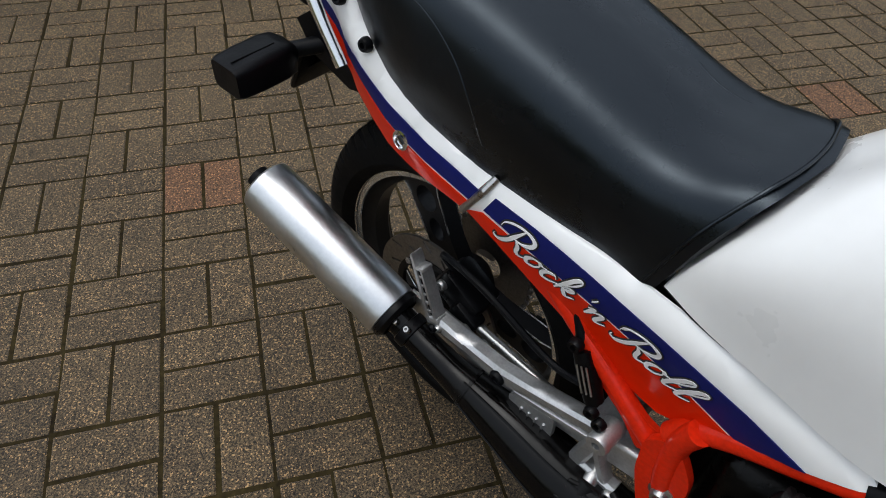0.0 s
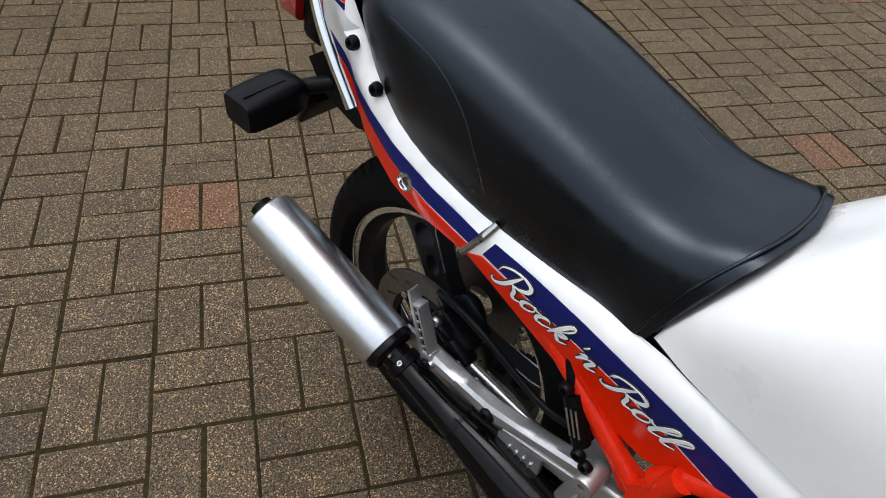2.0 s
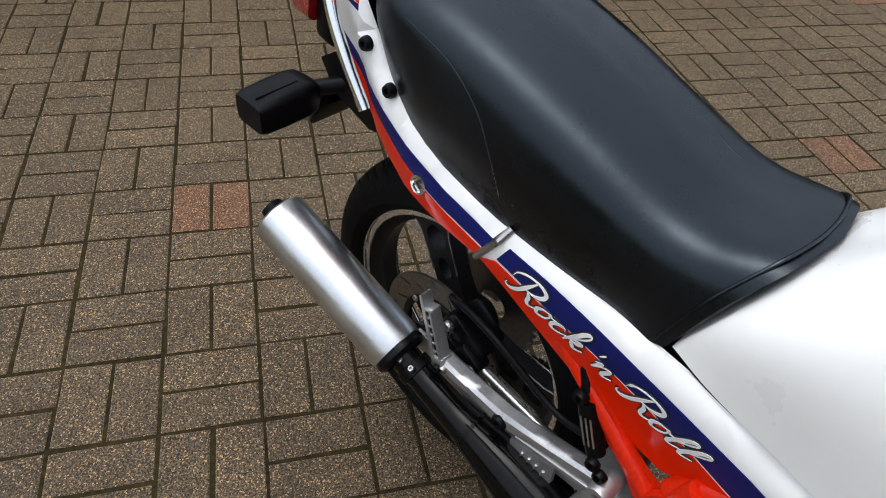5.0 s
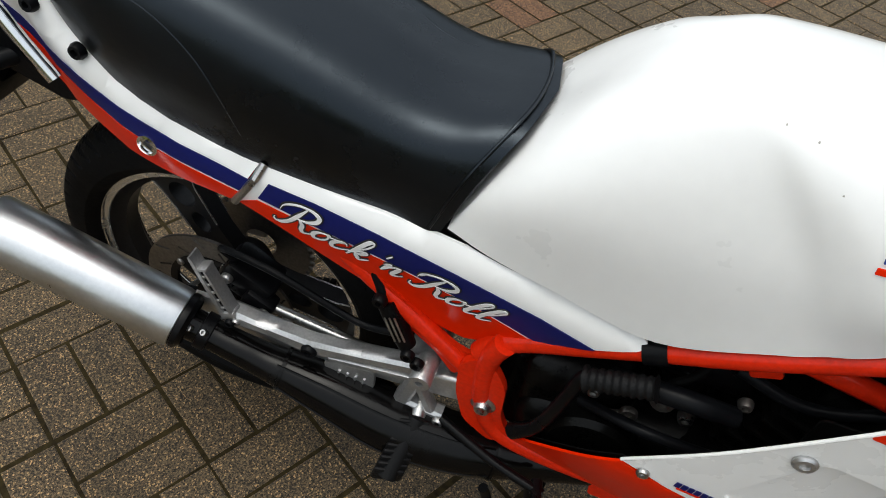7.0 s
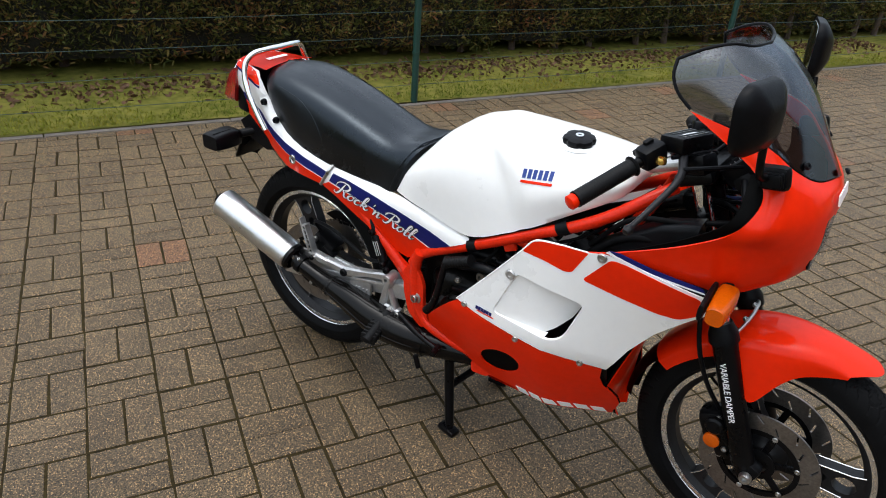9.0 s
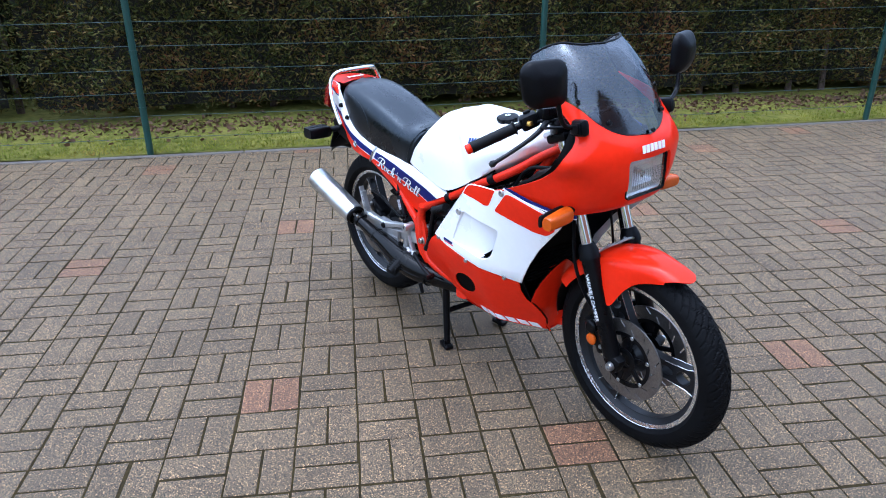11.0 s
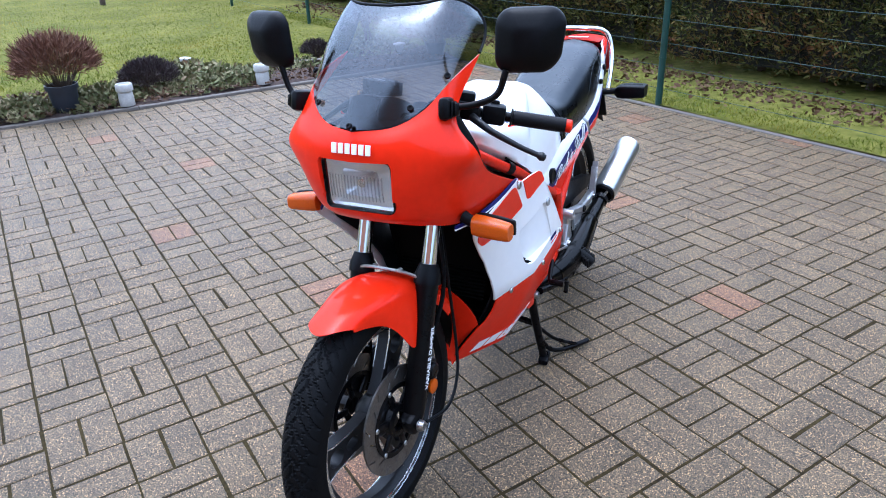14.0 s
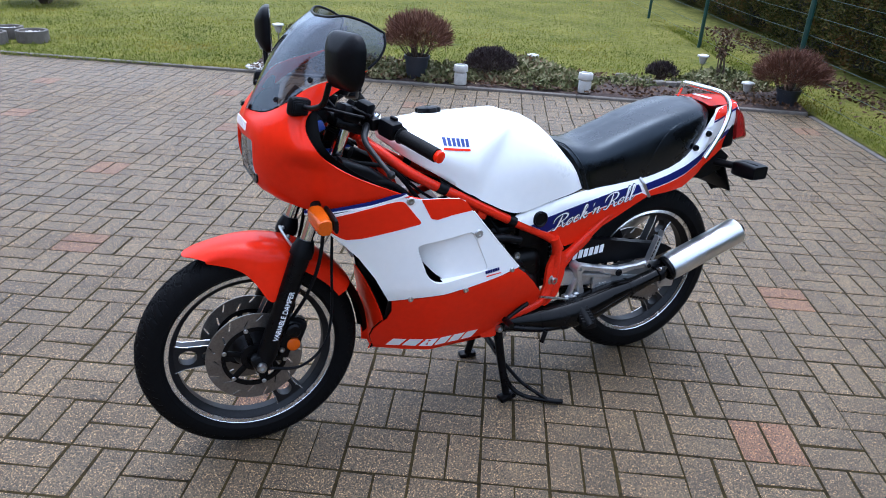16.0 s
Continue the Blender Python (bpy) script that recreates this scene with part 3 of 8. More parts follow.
HEDGE_LEAF = leaf_mat("thuja_leaf", [(0.34, (0.012, 0.017, 0.005)), (0.50, (0.034, 0.043, 0.010)), (0.68, (0.082, 0.080, 0.019)), (0.82, (0.120, 0.086, 0.024)), (0.96, (0.115, 0.048, 0.018))], 0.8, 0.12)
# near-black, mottled brown: the shade deep in the hedge, put into the colour
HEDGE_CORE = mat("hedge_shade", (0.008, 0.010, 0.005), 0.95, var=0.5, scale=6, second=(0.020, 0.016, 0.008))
GRASS = leaf_mat("winter_grass", [(0.36, (0.060, 0.086, 0.010)), (0.52, (0.120, 0.142, 0.017)), (0.66, (0.195, 0.182, 0.024)), (0.80, (0.22, 0.150, 0.038))], 0.85, 0.06, 0.16, 1.1)
BROWN_TWIG = leaf_mat("brown_seed_heads", [(0.3, (0.045, 0.018, 0.012)), (0.7, (0.13, 0.055, 0.034)), (1.0, (0.22, 0.12, 0.07))])
HEATHER = leaf_mat("heather", [(0.3, (0.014, 0.010, 0.010)), (0.7, (0.040, 0.026, 0.026)), (1.0, (0.09, 0.07, 0.06))])
GREY_TWIG = leaf_mat("grey_heather", [(0.3, (0.06, 0.05, 0.05)), (0.7, (0.12, 0.10, 0.095)), (1.0, (0.2, 0.17, 0.16))])
IVY = leaf_mat("ground_cover", [(0.3, (0.040, 0.055, 0.018)), (0.6, (0.120, 0.125, 0.045)), (0.85, (0.24, 0.21, 0.11)), (1.0, (0.15, 0.08, 0.045))])
LITTER = leaf_mat("fallen_leaves", [(0.3, (0.035, 0.018, 0.009)), (0.7, (0.085, 0.042, 0.020)), (1.0, (0.13, 0.075, 0.038))])
BARK = mat("bark", (0.07, 0.048, 0.034), 0.9, var=0.4, scale=12, bump=0.6, bump_scale=60)


def cards(name, pos, direction, length, width, material, parent=None, kind="stuff", bend=0.25, fold=0.0, seed=1):
    """Many small pointed leaves as one mesh: each two quads, bent along its length."""
    rs = np.random.RandomState(seed)
    n = len(pos)
    d = direction / np.linalg.norm(direction, axis=1, keepdims=True)
    r = rs.normal(size=(n, 3))
    side = np.cross(d, r)
    side /= np.linalg.norm(side, axis=1, keepdims=True) + 1e-9
    nor = np.cross(side, d)
    L, W = length[:, None], width[:, None]
    a0, a1 = pos - side * W * 0.35, pos + side * W * 0.35
    mid = pos + d * L * 0.5 + nor * L * bend * 0.35
    b0, b1 = mid - side * W * 0.5, mid + side * W * 0.5
    tip = pos + d * L + nor * L * bend
    v = np.stack([a0, a1, b1, b0, tip], 1).reshape(-1, 3)
    k = np.arange(n) * 5
    quads = np.stack([k, k + 1, k + 2, k + 3], 1)
    tris = np.stack([k + 3, k + 2, k + 4], 1)
    me = bpy.data.meshes.new(name)
    me.vertices.add(len(v))
    me.vertices.foreach_set("co", v.ravel())
    loops = np.concatenate([quads.ravel(), tris.ravel()])
    me.loops.add(len(loops))
    me.loops.foreach_set("vertex_index", loops)
    me.polygons.add(2 * n)
    me.polygons.foreach_set("loop_start", np.concatenate([np.arange(n) * 4, 4 * n + np.arange(n) * 3]))
    me.polygons.foreach_set("loop_total", np.concatenate([np.full(n, 4), np.full(n, 3)]))
    me.update(calc_edges=True)
    me.materials.append(material)
    ob = new(name, me)
    if parent:
        ob.parent = parent
    if kind:
        tagged(ob, kind=kind)
    return ob


def hedge():
    """A clipped thuja hedge: a near-black inner skin, coloured as the shade between sprays, and flat sprays all over
    its face, with lumps and a few gaps.
    """
    rs = np.random.RandomState(11)
    e = empty("hedge", pose(0, 4.35, 0), "tall clipped conifer hedge, dark green with brown patches", "hedge")
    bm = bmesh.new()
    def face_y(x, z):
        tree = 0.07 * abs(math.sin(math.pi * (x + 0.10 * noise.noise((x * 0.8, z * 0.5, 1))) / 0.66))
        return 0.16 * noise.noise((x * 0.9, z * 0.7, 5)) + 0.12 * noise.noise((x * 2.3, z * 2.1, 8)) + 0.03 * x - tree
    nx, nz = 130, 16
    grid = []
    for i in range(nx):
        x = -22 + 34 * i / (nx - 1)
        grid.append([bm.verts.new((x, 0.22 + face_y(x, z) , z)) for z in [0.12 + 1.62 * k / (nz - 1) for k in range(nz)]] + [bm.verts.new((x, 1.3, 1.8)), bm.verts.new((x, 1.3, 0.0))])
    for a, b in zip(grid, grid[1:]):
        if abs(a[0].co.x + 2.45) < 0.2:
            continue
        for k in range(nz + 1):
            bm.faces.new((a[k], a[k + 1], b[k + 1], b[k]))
    # dark skin behind the leaves stands in for unlit depth
    part("shade_core", bm, HEDGE_CORE, e)
    n = 210000
    x = rs.uniform(-14, 9.5, n)
    z = rs.uniform(0.10, 1.84, n)
    keep = (z < 1.6) | (rs.rand(n) < 0.7)
    x, z = x[keep], z[keep]
    n = len(x)
    lump = np.array([face_y(a, b) for a, b in zip(x, z)])
    tuft = np.array([noise.noise((a * 5.5, b * 5.5, 2)) for a, b in zip(x, z)])
    y = lump + rs.uniform(0.0, 0.24, n) - 0.15 * tuft + np.where(z < 0.3, 0.10, 0)
    keep = ~((np.abs(x + 2.45 - 0.05 * np.sin(z * 7)) < 0.13) & (rs.rand(n) < 0.7))
    x, y, z, n = x[keep], y[keep], z[keep], int(keep.sum())
    d = np.stack([rs.normal(0, 0.75, n), -np.abs(rs.normal(0.75, 0.4, n)), rs.normal(0.35, 0.6, n)], 1)
    cards("sprays", np.stack([x, y, z], 1), d, rs.uniform(0.026, 0.060, n), rs.uniform(0.007, 0.017, n), HEDGE_LEAF, e, bend=0.3, seed=3)
    bm = bmesh.new()
    for k in range(52):
        px = -14 + k * 0.46 + rs.uniform(-0.1, 0.1)
        tube(bm, [(px, 0.38, -0.02), (px + rs.uniform(-0.05, 0.05), 0.4, 0.5), (px + rs.uniform(-0.1, 0.1), 0.45, 1.6)], [0.035, 0.028, 0.015], 7)
    pieces("stem", bm, BARK, e)
    return e


hedge()


def fence():
    """Green steel posts with line wires between them."""
    e = empty("wire_fence", pose(0, 0, 0), "green steel fence posts with thin horizontal wires", "fence")
    post_x = [-1.05 + 2.99 * k for k in range(-5, 4)]
    for x in post_x:
        bm = bmesh.new()
        y = NORTH(x) + 0.075
        tube(bm, [(x, y, -0.05), (x, y, 1.9)], 0.024, 14)
        lathe(bm, [(0.0, 0.03), (0.02, 0.022), (0.027, 0.0), (0.027, -0.012)], (x, y, 1.9), (0, 0, 1), 14)
        for z in (0.35, 0.75, 1.15, 1.55):
            lathe(bm, [(0.024, -0.006), (0.028, -0.006), (0.028, 0.006), (0.024, 0.006)], (x, y, z), (0, 0, 1), 14)
        part("post", bm, POST, e)
    for k in range(10):
        z = 0.12 + 0.165 * k
        for a, b in zip(post_x, post_x[1:]):
            bm = bmesh.new()
            tube(bm, [(a, NORTH(a) + 0.10, z), ((a + b) / 2, NORTH((a + b) / 2) + 0.10, z - 0.008), (b, NORTH(b) + 0.10, z)], 0.0021, 5, 7)
            part("line_wire", bm, WIRE, e)


fence()


def grass(name, x, y, seed, label, tall=1.0, z0=0.02):
    rs = np.random.RandomState(seed)
    n = len(x)
    d = np.stack([rs.normal(0, 0.55, n), rs.normal(0, 0.55, n), np.abs(rs.normal(1.0, 0.35, n))], 1)
    ob = cards(name, np.stack([x, y, np.full(n, z0) - 0.01], 1), d, rs.uniform(0.014, 0.042, n) * tall, rs.uniform(0.003, 0.007, n) * tall ** 0.5, GRASS, bend=0.4, seed=seed)
    return tagged(ob, label, "grass", kind="stuff")


def lay_grass():
    rs = np.random.RandomState(21)
    n = 52000
    x = rs.uniform(-9, 7.5, n)
    y = 3.27 + 0.045 * x + 0.07 + rs.beta(1.0, 1.35, n) * 1.05
    thin = np.array([noise.noise((a * 1.9, b * 3.1, 1)) for a, b in zip(x, y)])
    k = thin + 0.4 * (1 - (y - 3.3)) > -0.25
    grass("grass_verge", x[k], y[k], 5, "rough grass verge in front of the hedge", 0.85)
    n = 125000
    t = rs.beta(0.75, 1.7, n)
    x = -3.75 - t * 13
    y = rs.uniform(-6.5, 3.0, n) - t * rs.uniform(0, 6, n)
    y = np.where(t > 0.25, rs.uniform(-14, 3.2, n), y)
    k = ~((x > -4.75) & (y > -2.02))
    grass("grass_lawn", x[k], y[k], 6, "patchy yellow-green winter lawn", 0.85)
    # fallen leaves under the hedge
    n = 6000
    x = rs.uniform(-9, 8, n)
    y = 4.16 + 0.03 * x + rs.normal(0, 0.16, n) - np.abs(rs.normal(0, 0.1, n))
    d = np.stack([rs.normal(0, 1, n), rs.normal(0, 1, n), rs.normal(0.1, 0.25, n)], 1)
    ob = cards("leaf_litter", np.stack([x, y, np.full(n, 0.036)], 1), d, rs.uniform(0.02, 0.05, n), rs.uniform(0.012, 0.03, n), LITTER, seed=9)
    tagged(ob, "brown fallen leaves under the hedge", "leaves", kind="stuff")
    n = 170
    x = rs.uniform(-9, 8, n)
    y = 3.4 + 0.045 * x + rs.uniform(0, 0.8, n)
    d = np.stack([rs.normal(0, 1, n), rs.normal(0, 1, n), rs.normal(0.1, 0.25, n)], 1)
    ob = cards("scattered_leaves", np.stack([x, y, np.full(n, 0.05)], 1), d, rs.uniform(0.02, 0.045, n), rs.uniform(0.012, 0.03, n), LITTER, seed=10)
    tagged(ob, "dry leaves scattered on the grass", "leaves", kind="stuff")


lay_grass()


def flower_bed():
    rs = np.random.RandomState(31)
    bm = bmesh.new()
    rows = []
    for k in range(27):
        y = -2.02 + 5.17 * k / 26
        wide = 1.0 + 0.12 * math.sin(y * 2.1)
        rows.append([bm.verts.new((WEST(y) - 0.055 - wide * t, y, 0.012 + 0.045 * math.sin(math.pi * t) + 0.012 * noise.noise((t * 9, y * 4, 0)))) for t in [j / 9 for j in range(10)]])
    for a, b in zip(rows, rows[1:]):
        for j in range(9):
            bm.faces.new((a[j], a[j + 1], b[j + 1], b[j]))
    tagged(part("flower_bed", bm, MULCH), "flower bed of dark bark mulch beside the paving", "flower bed", kind="structure")
    n = 5200
    y = rs.uniform(-2.0, 3.1, n)
    x = -3.62 + 0.05 * y - 0.06 - rs.uniform(0, 1.0, n)
    d = np.stack([rs.normal(0, 1, n), rs.normal(0, 1, n), rs.normal(0.1, 0.3, n)], 1)
    ob = cards("bark_chips", np.stack([x, y, 0.035 + rs.uniform(0, 0.03, n)], 1), d, rs.uniform(0.02, 0.055, n), rs.uniform(0.012, 0.026, n), LITTER, seed=12, bend=0.1)
    tagged(ob, "loose bark chips on the bed", "mulch", kind="stuff")


flower_bed()


def mound(name, x, y, rx, rz, n, leaf, material, label, category, seed, upright=0.5, width=0.016, stems=True, z0=0.03, group=""):
    """A rounded shrub: fine shoots from the ground, with leaves or seed heads all over an uneven dome."""
    rs = np.random.RandomState(seed)
    e = empty(name, pose(x, y, 0), label, category, group)
    th = rs.uniform(0, 2 * math.pi, n)
    ph = np.arccos(rs.uniform(-0.12, 1, n))
    lump = 1 + 0.16 * np.array([noise.noise((math.cos(a) * 2.2 * math.sin(b), math.sin(a) * 2.2 * math.sin(b), math.cos(b) * 2.2 + seed)) for a, b in zip(th, ph)])
    r = lump * rs.uniform(0.68, 1.04, n)
    p = np.stack([r * rx * np.sin(ph) * np.cos(th), r * rx * np.sin(ph) * np.sin(th), z0 + rz * (0.42 + r * np.cos(ph) * 0.58)], 1)
    d = np.stack([np.sin(ph) * np.cos(th), np.sin(ph) * np.sin(th), np.cos(ph) + upright], 1) + rs.normal(0, 0.45, (n, 3))
    cards("foliage", p, d, rs.uniform(0.5, 1.2, n) * leaf, rs.uniform(0.6, 1.3, n) * width, material, e, kind="", seed=seed)
    if stems:
        bm = bmesh.new()
        for k in range(46):
            a, s = rs.uniform(0, 2 * math.pi), rs.uniform(0.2, 0.85)
            tip = (s * rx * math.cos(a), s * rx * math.sin(a), z0 + rz * rs.uniform(0.6, 0.9))
            tube(bm, [(0.15 * tip[0], 0.15 * tip[1], z0 - 0.03), (0.6 * tip[0], 0.6 * tip[1], tip[2] * 0.6), tip], [0.005, 0.004, 0.002], 4)
        part("twig_mass", bm, BARK, e)
    return e


def pot(x, y, r, h):
    bm = bmesh.new()
    lathe(bm, [(0.0, 0.004), (r * 0.78, 0.0), (r * 0.82, 0.01), (r * 0.96, h - 0.035), (r * 1.06, h - 0.033), (r * 1.08, h), (r * 0.98, h), (r * 0.94, h - 0.04), (0.0, h - 0.045)], (x, y, 0.03), (0, 0, 1), 28)
    return tagged(part("plant_pot", bm, POT), "dark round plastic plant pot standing in the bed", "plant pot", "plant pots in the bed")


pot(-3.86, -0.40, 0.115, 0.21)
pot(-3.74, 3.02, 0.10, 0.14)
mound("potted_shrub", -3.88, -0.40, 0.31, 0.40, 5200, 0.075, BROWN_TWIG, "round brown shrub with withered seed heads in a pot", "shrub", 41, 0.7, 0.007, z0=0.20, group="brown shrubs")
mound("potted_shrub", -3.76, 3.02, 0.30, 0.36, 5200, 0.075, BROWN_TWIG, "round brown shrub with withered seed heads in a pot", "shrub", 42, 0.6, 0.007, z0=0.11, group="brown shrubs")
mound("heather_bush", -4.08, 0.30, 0.24, 0.28, 6500, 0.036, HEATHER, "low dark purple-brown heather bush", "shrub", 43, 0.8, 0.006)
mound("heather_bush", -4.62, -1.55, 0.34, 0.36, 9000, 0.038, HEATHER, "broad dark heather bush beside a grey one", "shrub", 44, 0.8, 0.006)
mound("grey_heather", -4.08, -1.22, 0.22, 0.26, 6500, 0.036, GREY_TWIG, "low grey withered heather bush", "shrub", 45, 0.8, 0.006)
mound("small_bush", -4.46, 2.02, 0.15, 0.18, 1600, 0.045, HEATHER, "small dark twiggy bush at a stone ring", "shrub", 46, 0.8, 0.006)


def ground_cover(x, y, rx, ry, h, n, seed):
    rs = np.random.RandomState(seed)
    a, s = rs.uniform(0, 2 * math.pi, n), np.sqrt(rs.uniform(0, 1, n))
    px, py = rx * s * np.cos(a), ry * s * np.sin(a)
    pz = 0.03 + h * (1 - s ** 2) * rs.uniform(0.35, 1.1, n) + 0.04 * np.array([noise.noise((u * 7, v * 7, seed)) for u, v in zip(px, py)])
    d = np.stack([rs.normal(0, 0.8, n), rs.normal(0, 0.8, n), rs.normal(0.45, 0.4, n)], 1)
    ob = cards("ground_cover", np.stack([px, py, pz], 1), d, rs.uniform(0.025, 0.06, n), rs.uniform(0.014, 0.030, n), IVY, seed=seed)
    ob.location = (x, y, 0)
    return tagged(ob, "pale yellow-green leafy ground cover in the bed", "ground cover", kind="stuff")


ground_cover(-4.02, 0.80, 0.34, 0.62, 0.15, 2600, 51)
ground_cover(-4.32, 0.55, 0.35, 0.60, 0.17, 2400, 52)
ground_cover(-3.95, -0.15, 0.26, 0.38, 0.13, 1500, 53)
ground_cover(-3.95, -0.75, 0.26, 0.30, 0.13, 1300, 54)
ground_cover(-4.35, 2.62, 0.34, 0.50, 0.16, 1900, 55)
ground_cover(-4.15, 1.70, 0.20, 0.35, 0.08, 700, 56)


def lantern(x, y, rz):
    """A white ceramic lamp: a round foot, a waist and a wide rim with a pale dish."""
    bm = bmesh.new()
    lathe(bm, [(0.0, 0.0), (0.058, 0.0), (0.060, 0.006), (0.058, 0.098), (0.055, 0.104), (0.052, 0.108), (0.055, 0.114), (0.066, 0.119), (0.068, 0.126), (0.066, 0.168), (0.060, 0.176), (0.048, 0.176), (0.045, 0.166), (0.0, 0.162)], (x, y, 0.03), (0, 0, 1), 30)
    ob = part("garden_lantern", bm, CERAMIC)
    return tagged(ob, "small white ceramic garden lantern in the flower bed", "lantern", "lanterns along the bed")


for lx, ly in ((-3.70, 0.03), (-3.70, 1.18), (-3.78, -0.95)):
    lantern(lx, ly, 0)


def stake_light(x, y, h):
    e = empty("solar_light", pose(x, y, 0), "small solar garden light on a steel stake", "solar light", "solar lights")
    part("stake", bars(([(0, 0, -0.02), (0, 0, h - 0.05)], 0.006)), STEEL, e)
    bm = bmesh.new()
    lathe(bm, [(0.0, h - 0.085), (0.024, h - 0.082), (0.030, h - 0.070), (0.046, h - 0.012)], (0, 0, 0), (0, 0, 1), 20)
    part("lamp_body", bm, CERAMIC, e)
    bm = bmesh.new()
    lathe(bm, [(0.046, h - 0.012), (0.062, h - 0.008), (0.060, h + 0.004), (0.030, h + 0.012), (0.0, h + 0.014)], (0, 0, 0), (0, 0, 1), 20)
    part("cap", bm, CERAMIC, e)


for sx, sy, sh in ((-4.5, 0.72, 0.20), (-4.62, 2.45, 0.28), (-3.95, 2.72, 0.16), (-3.84, -1.88, 0.29), (-4.62, -1.96, 0.33)):
    stake_light(sx, sy, sh)


def bed_stones():
    bm = bmesh.new()
    rs = random.Random(3)
    for k in range(13):
        a = math.pi * (0.05 + 0.95 * k / 12)
        box(bm, (-4.42 + 0.30 * math.sin(a), 2.02 - 0.42 * math.cos(a), 0.05), (0.10, 0.10, 0.09), turn(0, rs.uniform(-5, 5), math.degrees(-a) + rs.uniform(-6, 6)), 0.014)
    e = empty("stone_ring", pose(0, 0, 0), "curved ring of small concrete edging stones in the bed", "edging stones")
    pieces("edging_stone", bm, KERB, e)


bed_stones()


def low_ring(x, y, r):
    bm = bmesh.new()
    rs = random.Random(int(x * 31))
    for k in range(14):
        a = 2 * math.pi * k / 14
        box(bm, (x + r * math.cos(a), y + r * math.sin(a), 0.035), (0.05, 2 * math.pi * r / 14 - 0.006, 0.06), turn(rs.uniform(-4, 4), rs.uniform(-4, 4), math.degrees(a)), 0.010)
    e = empty("stone_ring", pose(0, 0, 0), "low ring of edging stones filled with white pebbles", "edging stones", "stone rings")
    pieces("edging_stone", bm, KERB, e)


def pebbles(x, y, r, n, z, seed):
    """A patch of rounded white pebbles, each an uneven eight-sided bead."""
    rs = random.Random(seed)
    verts, faces = [], []
    for k in range(n):
        a, d, c = rs.uniform(0, 6.28), r * math.sqrt(rs.random()), rs.uniform(0.008, 0.017)
        px, py, pz, o = x + d * math.cos(a), y + d * math.sin(a), z + rs.uniform(0, 0.008), len(verts)
        verts += [(px + c * 1.3, py, pz), (px, py + c, pz), (px - c * 1.2, py, pz), (px, py - c * 1.1, pz), (px, py, pz + c * 0.7), (px, py, pz - c * 0.7)]
        faces += [(o + i, o + (i + 1) % 4, o + 4) for i in range(4)] + [(o + (i + 1) % 4, o + i, o + 5) for i in range(4)]
    tagged(raw("pebbles", verts, faces, PEBBLE, smooth=True), "small white pebbles round a garden light", "pebbles", kind="stuff")


for px_, py_, pr_ in ((-4.32, -1.84, 0.17), (-4.66, -1.94, 0.16), (-3.86, -1.86, 0.13)):
    if pr_ > 0.14:
        low_ring(px_, py_, pr_)
    pebbles(px_, py_, pr_ + (-0.03 if pr_ > 0.14 else 0.06), 170, 0.040, int(-py_ * 100))


def rose(x, y, h):
    """A bare rose stem with a few dry leaves and buds."""
    e = empty("rose_bush", pose(x, y, 0), "bare thorny rose stem with a few withered leaves", "rose bush")
    rs = np.random.RandomState(61)
    bm = bmesh.new()
    tips = []
    for k in range(5):
        q = [(0, 0, 0), (rs.uniform(-0.05, 0.05), rs.uniform(-0.05, 0.05), h * 0.45), (rs.uniform(-0.12, 0.12), rs.uniform(-0.12, 0.12), h * rs.uniform(0.75, 1.0))]
        tips += [q[2], tuple(0.5 * (Vector(q[1]) + Vector(q[2])))]
        tube(bm, q, [0.009, 0.007, 0.003], 6, 6)
    part("stem", bm, BARK, e)
    n = 170
    base = np.array([tips[i] for i in rs.randint(0, len(tips), n)]) + rs.normal(0, 0.035, (n, 3))
    cards("dry_leaves", base, rs.normal(0, 1, (n, 3)), rs.uniform(0.02, 0.05, n), rs.uniform(0.012, 0.028, n), LITTER, e, kind="", seed=62)


rose(-4.30, 2.55, 0.55)


def ring_planter(x, y, r, h):
    bm = bmesh.new()
    lathe(bm, [(r * 0.92, 0.0), (r, 0.01), (r, h), (r * 0.78, h), (r * 0.76, h - 0.05), (0.0, h - 0.05)], (x, y, 0.0), (0, 0, 1), 26)
    ob = part("ring_planter", bm, KERB)
    return tagged(ob, "round hollow concrete planting stone on the lawn", "planting stone", "planting stones")


for rx_, ry_, rr_ in ((-4.52, -4.62, 0.16), (-4.28, -4.93, 0.16), (-4.66, -4.98, 0.15)):
    ring_planter(rx_, ry_, rr_, 0.13)
    pebbles(rx_, ry_, rr_ * 0.74, 110, 0.095, int(-ry_ * 100))


def young_tree(x, y, h):
    e = empty("young_tree", pose(x, y, 0), "thin bare young tree standing in the lawn", "tree", "young trees")
    part("trunk", bars(([(0, 0, -0.03), (0.02, 0.01, h * 0.5), (0.0, 0.03, h)], [0.05, 0.04, 0.022], 8)), BARK, e)
    rs = random.Random(int(x * 7))
    bm = bmesh.new()
    for k in range(12):
        a, z = rs.uniform(0, 6.28), h * rs.uniform(0.45, 0.98)
        l = rs.uniform(0.4, 0.9)
        tube(bm, [(0, 0.02, z), (l * 0.5 * math.cos(a), l * 0.5 * math.sin(a), z + l * 0.35), (l * math.cos(a), l * math.sin(a), z + l * 0.9)], [0.014, 0.009, 0.003], 6)
    part("crown", bm, BARK, e)
    return e


young_tree(-12.2, 1.2, 3.2)
young_tree(-15.2, 0.2, 3.4)
